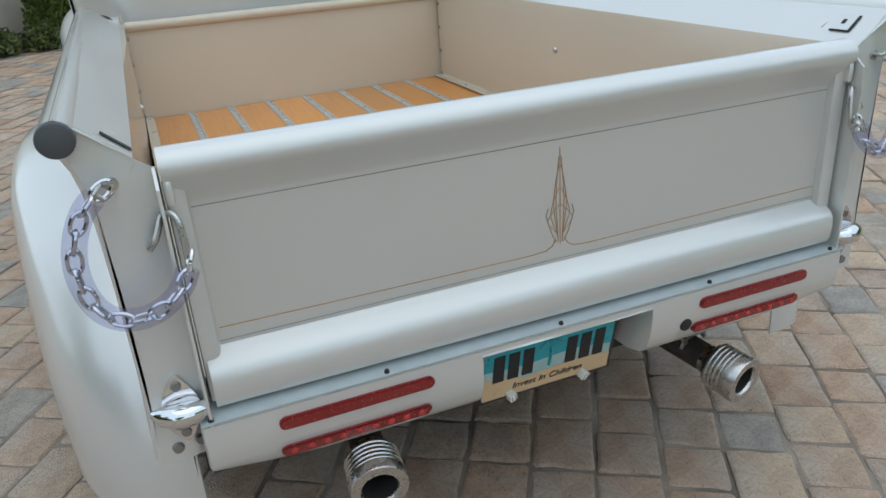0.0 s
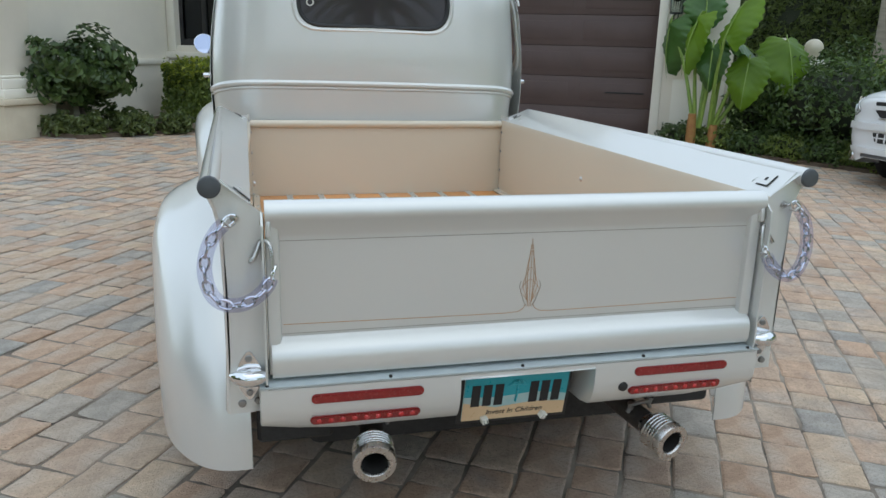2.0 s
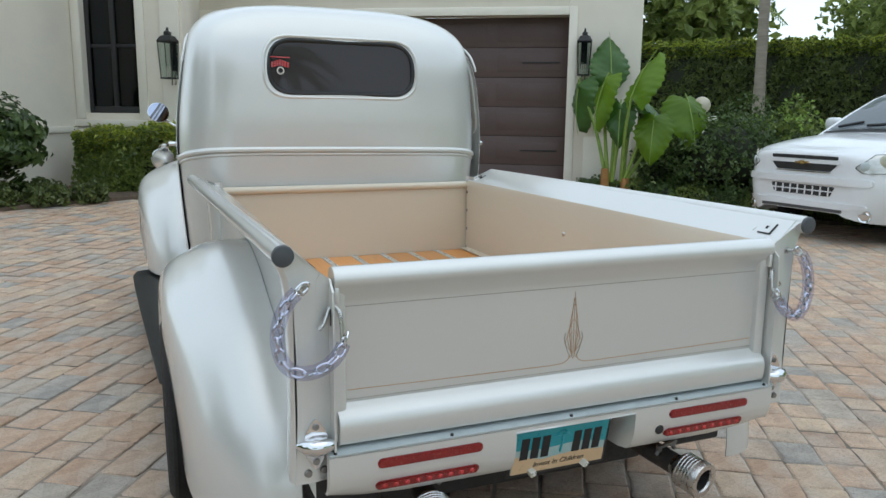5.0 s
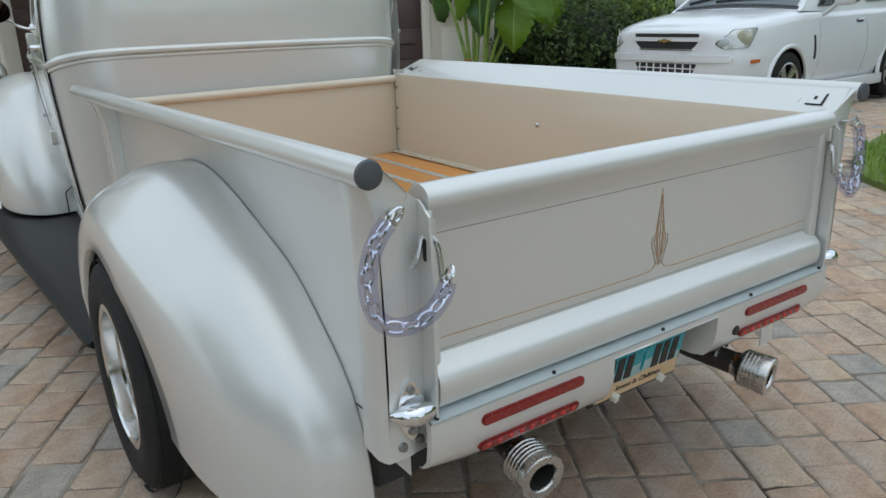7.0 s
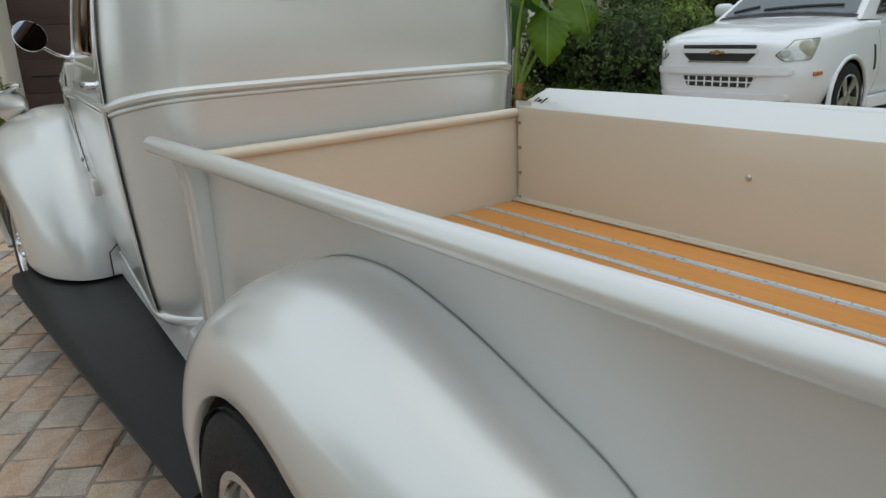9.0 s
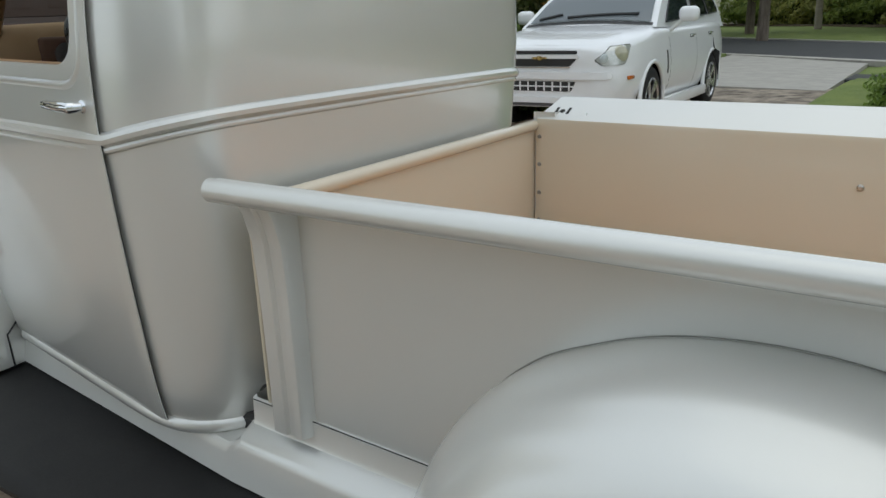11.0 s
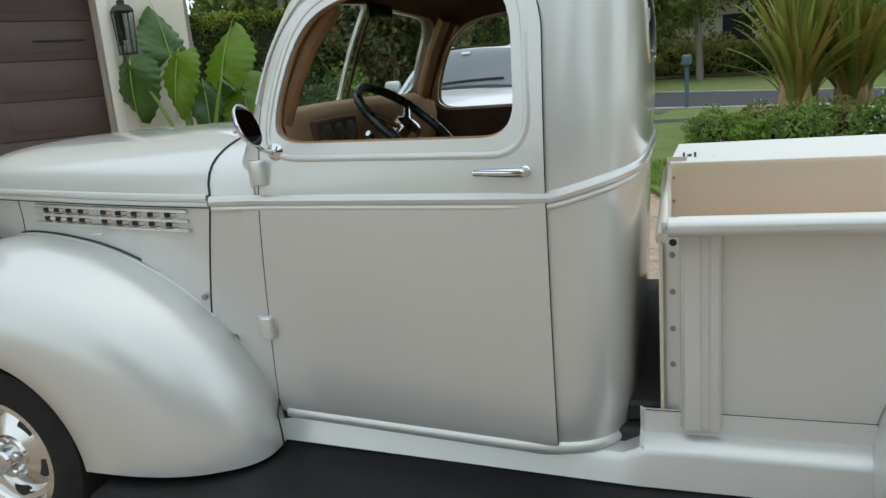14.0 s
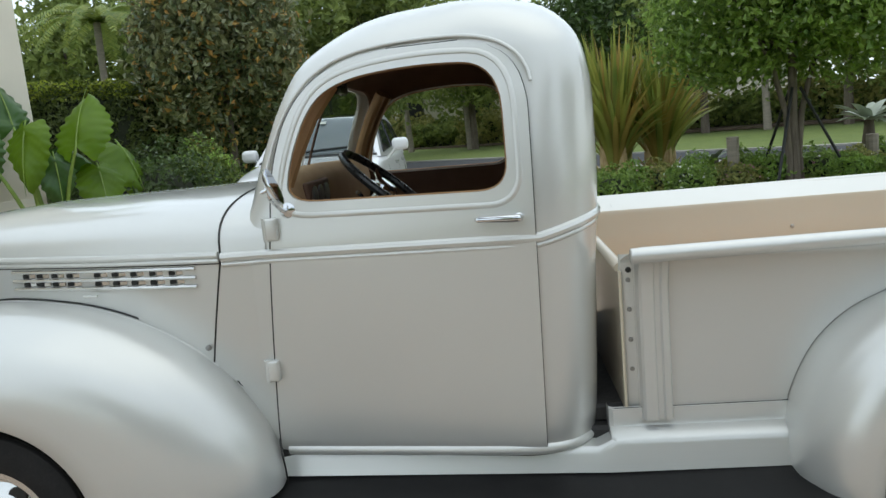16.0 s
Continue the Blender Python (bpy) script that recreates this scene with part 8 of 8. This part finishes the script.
bm = bmesh.new()
prof = [(-1.22, 1.12), (-1.60, 1.36), (-1.98, 1.565), (-2.25, 1.65), (-2.7, 1.70), (-3.3, 1.70), (-3.9, 1.65), (-4.2, 1.57), (-4.38, 1.27), (-4.46, 1.05)]
rings = []
for x, z in prof:
    g = green(x, z)
    rings.append([(x, -g + 2 * g * k / 14, z + 0.035 * (1 - (2 * k / 14 - 1) ** 2)) for k in range(15)])
skin(bm, rings)
for s in (-1, 1):
    vs = [bm.verts.new((x, s * green(x, z), z)) for x, z in prof]
    bm.faces.new(vs)
part("car_roof", bm, CAR_WHITE, suv, "white roof and pillars", 30)
bm = bmesh.new()
ws = [(-1.30, 1.168), (-1.60, 1.363), (-1.98, 1.568), (-2.18, 1.632)]
skin(bm, [[(x + 0.012, (-1 + 2 * k / 12) * (green(x, z) - 0.07), z + 0.012 + 0.035 * (1 - (2 * k / 12 - 1) ** 2)) for k in range(13)] for x, z in ws])
part("windshield", bm, CAR_GLASS, suv, "windshield with sky reflection put into its grey base", 40)
bm = bmesh.new()
skin(bm, [[(x + 0.008, (-1 + 2 * k / 12) * (green(x, z) - 0.045), z + 0.006 + 0.035 * (1 - (2 * k / 12 - 1) ** 2)) for k in range(13)] for x, z in [(-1.245, 1.134), (-1.30, 1.164)]])
part("cowl_strip", bm, CAR_BLACK, suv)
for s in (-1, 1):
    for pts, glass in (([(-1.60, 1.165), (-2.02, 1.47), (-2.30, 1.585), (-2.72, 1.625), (-2.63, 1.205)], DOOR_GLASS), ([(-2.82, 1.21), (-2.88, 1.63), (-3.45, 1.61), (-3.55, 1.225)], PRIVACY_GLASS), ([(-3.64, 1.23), (-3.55, 1.60), (-3.92, 1.555), (-4.20, 1.34), (-4.22, 1.25)], PRIVACY_GLASS)):
        pane = round_poly([(x, s * (green(x, z) + 0.004), z) for x, z in pts], 0.03, 3)
        bm = bmesh.new()
        prism(bm, pane, (0, s * 0.004, 0))
        window = part("side_window", bm, glass, suv, "dark side window")
        bm = bmesh.new()
        tube(bm, [(x, y + s * 0.003, z) for x, y, z in pane], 0.008, 6, closed=True)
        part("window_seal", bm, CAR_BLACK, window)
    # roof rail
    bm = bmesh.new()
    tube(bm, [(-2.2, s * 0.61, 1.665), (-2.35, s * 0.62, 1.73), (-2.8, s * 0.63, 1.765), (-3.5, s * 0.62, 1.755), (-3.95, s * 0.60, 1.685)], 0.02, 8)
    part("roof_rail", bm, STEEL, suv, "silver roof rail")
    # mirror
    bm = bmesh.new()
    box(bm, -1.84, -1.70, s * 0.93, s * 1.16, 1.165, 1.335, 0.062, 4)
    skin(bm, [[(x + dx, s * y, z + dz) for dx, dz in ((-0.035, -0.02), (0.035, -0.02), (0.035, 0.02), (-0.035, 0.02))] for x, y, z in ((-1.66, 0.855, 1.06), (-1.70, 0.91, 1.12), (-1.76, 0.98, 1.20))], True, True)
    part("door_mirror", bm, CAR_WHITE, suv, "white door mirror", 50)
    # flared lip round each wheel arch
    for x in (-0.95, -3.57):
        bm = bmesh.new()
        tube(bm, [(x + 0.412 * math.cos(a), s * 0.905, 0.355 + 0.412 * math.sin(a)) for a in (radians(-18 + 216 * k / 26) for k in range(27))], 0.026, 8)
        part("arch_lip", bm, CAR_WHITE, suv, "", 60)
    # headlamp
    rd = Vector((-0.64, -s * 0.77, 0)).normalized()
    corners = ((-0.12, 0.462, 0.833), (-0.10, 0.595, 0.776), (-0.241, 0.840, 0.786), (-0.350, 0.885, 0.976), (-0.215, 0.625, 0.964))
    hl = round_poly([(x, s * y, z) for x, y, z in corners], 0.035, 4)
    mx = Vector((-0.205, s * 0.68, 0.87))
    on_body("lamp_gap", [tuple(mx + (Vector(p) - mx) * 1.045) for p in hl], rd, SEAM, suv, "", 0.004, 0.02, 3)
    lamp = on_body("headlight", hl, rd, LAMP_SILVER, suv, "clear headlight with a yellowed main bowl", 0.012, 0.03, 3)
    for c, r, m in (((-0.24, 0.755, 0.885), 0.088, HEADLAMP), ((-0.13, 0.575, 0.845), 0.048, LEDGE)):
        hit, place, nrm, _ = car_body.ray_cast(Vector((c[0], s * c[1], c[2])) - rd, rd)
        bm = bmesh.new()
        lathe(bm, [(0.0, 0.014), (r * 0.64, 0.011), (r * 0.9, 0.005), (r, -0.01)], Matrix.Translation(place - rd * 0.016) @ (-rd).to_track_quat("Z", "Y").to_matrix().to_4x4(), 20)
        part("lamp_bowl", bm, m, lamp)
    bm = bmesh.new()
    box(bm, -0.40, -0.27, s * 0.845, s * 0.890, 0.625, 0.663, 0.008, 2)
    part("side_marker", bm, AMBER, suv, "amber side marker")
    bm = bmesh.new()
    lathe(bm, [(0.0, 0.012), (0.035, 0.010), (0.045, 0.0), (0.06, 0.004), (0.062, -0.02)], Matrix.Translation((-0.085, s * 0.70, 0.345)) @ Matrix.Rotation(radians(s * 25), 4, "Z") @ Matrix.Rotation(math.pi / 2, 4, "Y"), 20)
    part("fog_lamp", bm, CHROME, suv, "round fog lamp")
    # vent behind the wheel, door seams and handles
    side = (0, -s, 0)
    on_body("fender_vent", round_poly([(-1.50, s, 0.60), (-1.455, s, 0.60), (-1.435, s, 0.86), (-1.475, s, 0.86)], 0.01, 2), side, CAR_BLACK, suv, "", 0.003, 0.02, 2)
    for x in (-1.58, -2.72, -3.60):
        zs = [0.36 + 0.64 * k / 12 for k in range(13)]
        on_body("door_seam", [(x - 0.003, s, z) for z in zs] + [(x + 0.003, s, z) for z in reversed(zs)], side, SEAM, suv, "", 0.001, 0.006, 0)
    for x in (-2.53, -3.45):
        cup = on_body("handle_cup", round_poly([(x - 0.085, s, 0.965), (x + 0.085, s, 0.965), (x + 0.085, s, 1.005), (x - 0.085, s, 1.005)], 0.018, 3), side, CAR_BLACK, suv, "dark door handle recess", 0.004, 0.02, 2)
        bm = bmesh.new()
        tube(bm, [(x - 0.08, s * 0.905, 0.992), (x, s * 0.918, 0.995), (x + 0.08, s * 0.905, 0.992)], 0.010, 8)
        part("door_handle", bm, CHROME, cup)
    bm = bmesh.new()
    box(bm, -3.25, -1.38, s * 0.86, s * 0.935, 0.20, 0.33, 0.02, 2)
    part("sill_cladding", bm, CAR_WHITE, suv)
    for x in (-0.95, -3.57):
        wl = new("wheel")
        wl.parent = suv
        wl["label"] = "black tyre on five spoke alloy wheel"
        wl.matrix_local = Matrix.Translation((x, s * 0.80, 0.355)) @ Matrix.Rotation(-s * math.pi / 2, 4, "X")
        bm = bmesh.new()
        lathe(bm, [(0.23, -0.10), (0.30, -0.115), (0.345, -0.09), (0.355, -0.06), (0.355, 0.06), (0.345, 0.09), (0.30, 0.115), (0.24, 0.11), (0.23, 0.08)], None, 40)
        part("tyre", bm, RUBBER, wl)
        bm = bmesh.new()
        lathe(bm, [(0.238, 0.10), (0.232, 0.112), (0.215, 0.09), (0.205, -0.03), (0.0, -0.035)], None, 36)
        part("rim", bm, WHEEL_BLACK, wl)
        for k in range(5):
            a = 2 * math.pi * k / 5 + 0.3
            bm = bmesh.new()
            ca, sa = math.cos(a), math.sin(a)
            pts = [(0.05, -0.035), (0.225, -0.05), (0.225, 0.05), (0.05, 0.035)]
            prism(bm, [(r * ca - t * sa, r * sa + t * ca, 0.075 + 0.1 * r) for r, t in pts], (0, 0, 0.018))
            part("spoke", bm, ALLOY, wl)
        bm = bmesh.new()
        lathe(bm, [(0.228, 0.085), (0.238, 0.112), (0.228, 0.117), (0.214, 0.10)], None, 36)
        lathe(bm, [(0.06, 0.08), (0.055, 0.105), (0.0, 0.11)], None, 20)
        part("rim_lip", bm, ALLOY, wl)


FRONT = (-1, 0, 0)


def bar(y0, y1, z0, z1, r=0.02):
    return round_poly([(0.6, y0, z0), (0.6, y1, z0), (0.6, y1, z1), (0.6, y0, z1)], r, 3)


on_body("bumper", bar(-0.76, 0.76, 0.640, 0.715, 0.035), FRONT, CAR_WHITE, suv, "white bumper ledge", 0.030, 0.05, 3)
on_body("bumper_lip", bar(-0.72, 0.72, 0.395, 0.455, 0.03), FRONT, CAR_WHITE, suv, "", 0.024, 0.05, 3)
up = on_body("grille", round_poly([(0.6, -0.33, 0.770), (0.6, 0.33, 0.770), (0.6, 0.41, 0.848), (0.6, -0.41, 0.848)], 0.02, 3), FRONT, CAR_BLACK, suv, "black grille with chrome edge", 0.006, 0.02, 3)
on_body("upper_grille", bar(-0.41, 0.41, 0.893, 0.930, 0.015), FRONT, CAR_BLACK, suv, "black slim upper grille", 0.006, 0.02, 3)
on_body("grille_bar", bar(-0.43, 0.43, 0.850, 0.888, 0.012), FRONT, CAR_WHITE, suv, "white grille bar", 0.022, 0.03, 3)
on_body("grille_trim", bar(-0.34, 0.34, 0.756, 0.766, 0.004), FRONT, CHROME, suv, "", 0.014, 0.02, 3)
intake = on_body("intake", round_poly([(0.6, -0.35, 0.515), (0.6, 0.35, 0.515), (0.6, 0.40, 0.618), (0.6, -0.40, 0.618)], 0.02, 3), FRONT, CAR_BLACK, suv, "black lower intake grid", 0.004, 0.02, 3)
for k in range(8):
    y = -0.33 + 0.0943 * k
    on_body("intake_bar", bar(y - 0.008, y + 0.008, 0.518, 0.615, 0.002), FRONT, CAR_WHITE, intake, "", 0.010, 0.012, 0)
on_body("intake_bar", bar(-0.38, 0.38, 0.560, 0.573, 0.003), FRONT, CAR_WHITE, intake, "", 0.011, 0.012)
on_body("chin", bar(-0.50, 0.50, 0.358, 0.390, 0.012), FRONT, CAR_GREY, suv, "grey scuffed valance", 0.012, 0.05, 3)
bm = bmesh.new()
prism(bm, [(0.026, y, z + 0.090) for y, z in ((-0.075, 0.755), (-0.02, 0.755), (-0.015, 0.745), (0.025, 0.745), (0.03, 0.757), (0.085, 0.757), (0.078, 0.778), (0.022, 0.778), (0.018, 0.788), (-0.022, 0.788), (-0.027, 0.776), (-0.08, 0.776))], (0.012, 0, 0))
part("badge", bm, GOLD, suv, "small gold badge shape")
for y0, y1 in ((-0.64, -0.36), (-0.27, 0.58)):
    bm = bmesh.new()
    tube(bm, [(-1.325 - 0.015 * k, y, 1.215 + 0.035 * (1 - (y / 0.76) ** 2) + 0.01 * k) for k, y in enumerate(y0 + (y1 - y0) * k / 4 for k in range(5))], 0.017, 6)
    part("wiper", bm, CAR_BLACK, suv, "black windshield wiper")
bm = bmesh.new()
skin(bm, [[(x, y, z + 0.035 * (1 - (y / 0.60) ** 2)) for y in (-0.45, -0.2, 0.0, 0.2, 0.45)] for x, z in ((-2.32, 1.672), (-2.70, 1.708), (-3.2, 1.709))])
part("sunroof", bm, PRIVACY_GLASS, suv, "black glass sunroof")
bm = bmesh.new()
prism(bm, [(-1.93 - 0.10 * k, -0.03 + 0.055 * j, 1.605 + 0.055 * k) for k, j in ((0, -1), (0, 1), (0.5, 1), (0.5, -1))], (0.004, 0, 0.008))
part("windshield_sticker", bm, BLOSSOM, suv, "small pale sticker on the windshield")
bm = bmesh.new()
box(bm, -4.2, -1.3, -0.78, 0.78, 0.30, 0.95, 0.05, 2)
part("car_interior", bm, CAR_BLACK, suv, "dark interior mass")

# ---- driveway pavers, laid in courses that follow the house ----
PU, PV = Vector((math.cos(radians(59)), math.sin(radians(59)), 0)), Vector((math.cos(radians(-31)), math.sin(radians(-31)), 0))
COURSE, GAPW = 0.160, 0.0038
drive = bpy.data.objects["driveway"]


def paver_shape(l, w, rnd, h=0.04, c=0.0075):
    """A tumbled block: chamfered top, knocked corners, chipped edges that run a little out of true."""
    a, b = l / 2, w / 2
    rim = []
    for (x0, y0), (x1, y1) in (((-a, -b), (a, -b)), ((a, -b), (a, b)), ((a, b), (-a, b)), ((-a, b), (-a, -b))):
        k = rnd.uniform(0.006, 0.015) / math.hypot(x1 - x0, y1 - y0)
        for t in (k, rnd.uniform(0.28, 0.38), rnd.uniform(0.60, 0.74), 1 - k):
            nib = rnd.uniform(0.0, 0.0045) if rnd.random() < 0.8 else rnd.uniform(0.004, 0.009)
            x, y = x0 + (x1 - x0) * t, y0 + (y1 - y0) * t
            rim.append((x - nib * math.copysign(1, x) * (abs(x) > a * 0.98), y - nib * math.copysign(1, y) * (abs(y) > b * 0.98)))
    top = [(x * (1 - c / a), y * (1 - c / b)) for x, y in rim]
    n = len(rim)
    v = [(x, y, -h) for x, y in rim] + [(x, y, -0.0045) for x, y in rim] + [(x, y, rnd.uniform(-0.0014, -0.0004)) for x, y in top] + [(x * 0.86, y * 0.86, 0.0) for x, y in top]
    f = [tuple(range(3 * n, 4 * n))]
    for k in range(n):
        m = (k + 1) % n
        f += [(k, m, n + m, n + k), (n + k, n + m, 2 * n + m, 2 * n + k), (2 * n + k, 2 * n + m, 3 * n + m, 3 * n + k)]
    return v, f


LENGTHS = (0.160,) * 8 + (0.205,) * 7 + (0.235,) * 5
shapes = []
rshape = random.Random(8)
for L in LENGTHS:
    v, f = paver_shape(L - GAPW, COURSE - GAPW, rshape)
    me = bpy.data.meshes.new("paver")
    me.from_pydata(v, [], f)
    me.materials.append(PAVER_OBJ)
    shapes.append((L, me, v, f))

rngp = random.Random(5)
far_v, far_f = [], []
rot = PU.to_2d()
ang = math.atan2(PU.y, PU.x)
placed = []
for row in range(-62, 92):
    off = rngp.uniform(0, 0.2)
    d = -9.0 + off
    while d < 15.5:
        L, me, v, f = shapes[rngp.choices(range(20), (0.06,) * 8 + (0.054,) * 7 + (0.028,) * 5)[0]]
        c = PU * (d + L / 2) + PV * (row * COURSE + 0.006 * math.sin(d * 1.7 + row * 0.31) + 0.004 * math.sin(d * 4.3 - row * 0.7))
        d += L
        x, y = c.x, c.y
        if not (-8.5 < x < 13.8 and -5.5 < y < 12.6):
            continue
        if x > 3.3 and y < np.interp(x, [p[0] for p in LAWN_EDGE], [p[1] for p in LAWN_EDGE]) + 0.03:
            continue
        hs, hn = c.dot(HU), c.dot(HN)
        if (G0 < hs < G1 and hn > GN + 0.35) or (hs > G1 and hn > 10.6 - 0.35 * (hs - 0.2)) or (hs < G0 and hn > WN - 1.15) or (hs < -7.2 and hn > 5.3):
            continue
        placed.append((x, y, L, me, v, f))


def close_rank(p):
    x, y = p[0], p[1]
    # the strips that the walk passes: behind the gate and along the running board
    return min(abs(x + 1.55) + max(0, y - 3.4) * 1.0 + max(0, 0.6 - y) * 1.2, math.hypot(x - 0.75, y + 0.1) * 0.9, math.hypot(x + 0.9, y - 0.2))


placed.sort(key=close_rank)
for i, (x, y, L, me, v, f) in enumerate(placed):
    z = far_z(x, y) + rngp.uniform(-0.004, 0.003)
    tz = ang + rngp.gauss(0, 0.010) + (math.pi if rngp.random() < 0.5 else 0)
    tx, ty = rngp.gauss(0, 0.008), rngp.gauss(0, 0.008)
    m = Matrix.Translation((x, y, z)) @ Euler((tx, ty, tz)).to_matrix().to_4x4()
    if i < 300:
        ob = new("paver", me)
        ob.matrix_world = m
        ob.parent = drive
    else:
        n0 = len(far_v)
        far_v += [tuple(m @ Vector(p)) for p in v]
        far_f += [tuple(n0 + k for k in q) for q in f]
me = bpy.data.meshes.new("paver_field")
me.from_pydata(far_v, [], far_f)
field = mesh_object("paver_field", me, PAVER_ISL, drive, "blended tan, rose and charcoal concrete pavers", 0)
field["kind"] = "stuff"
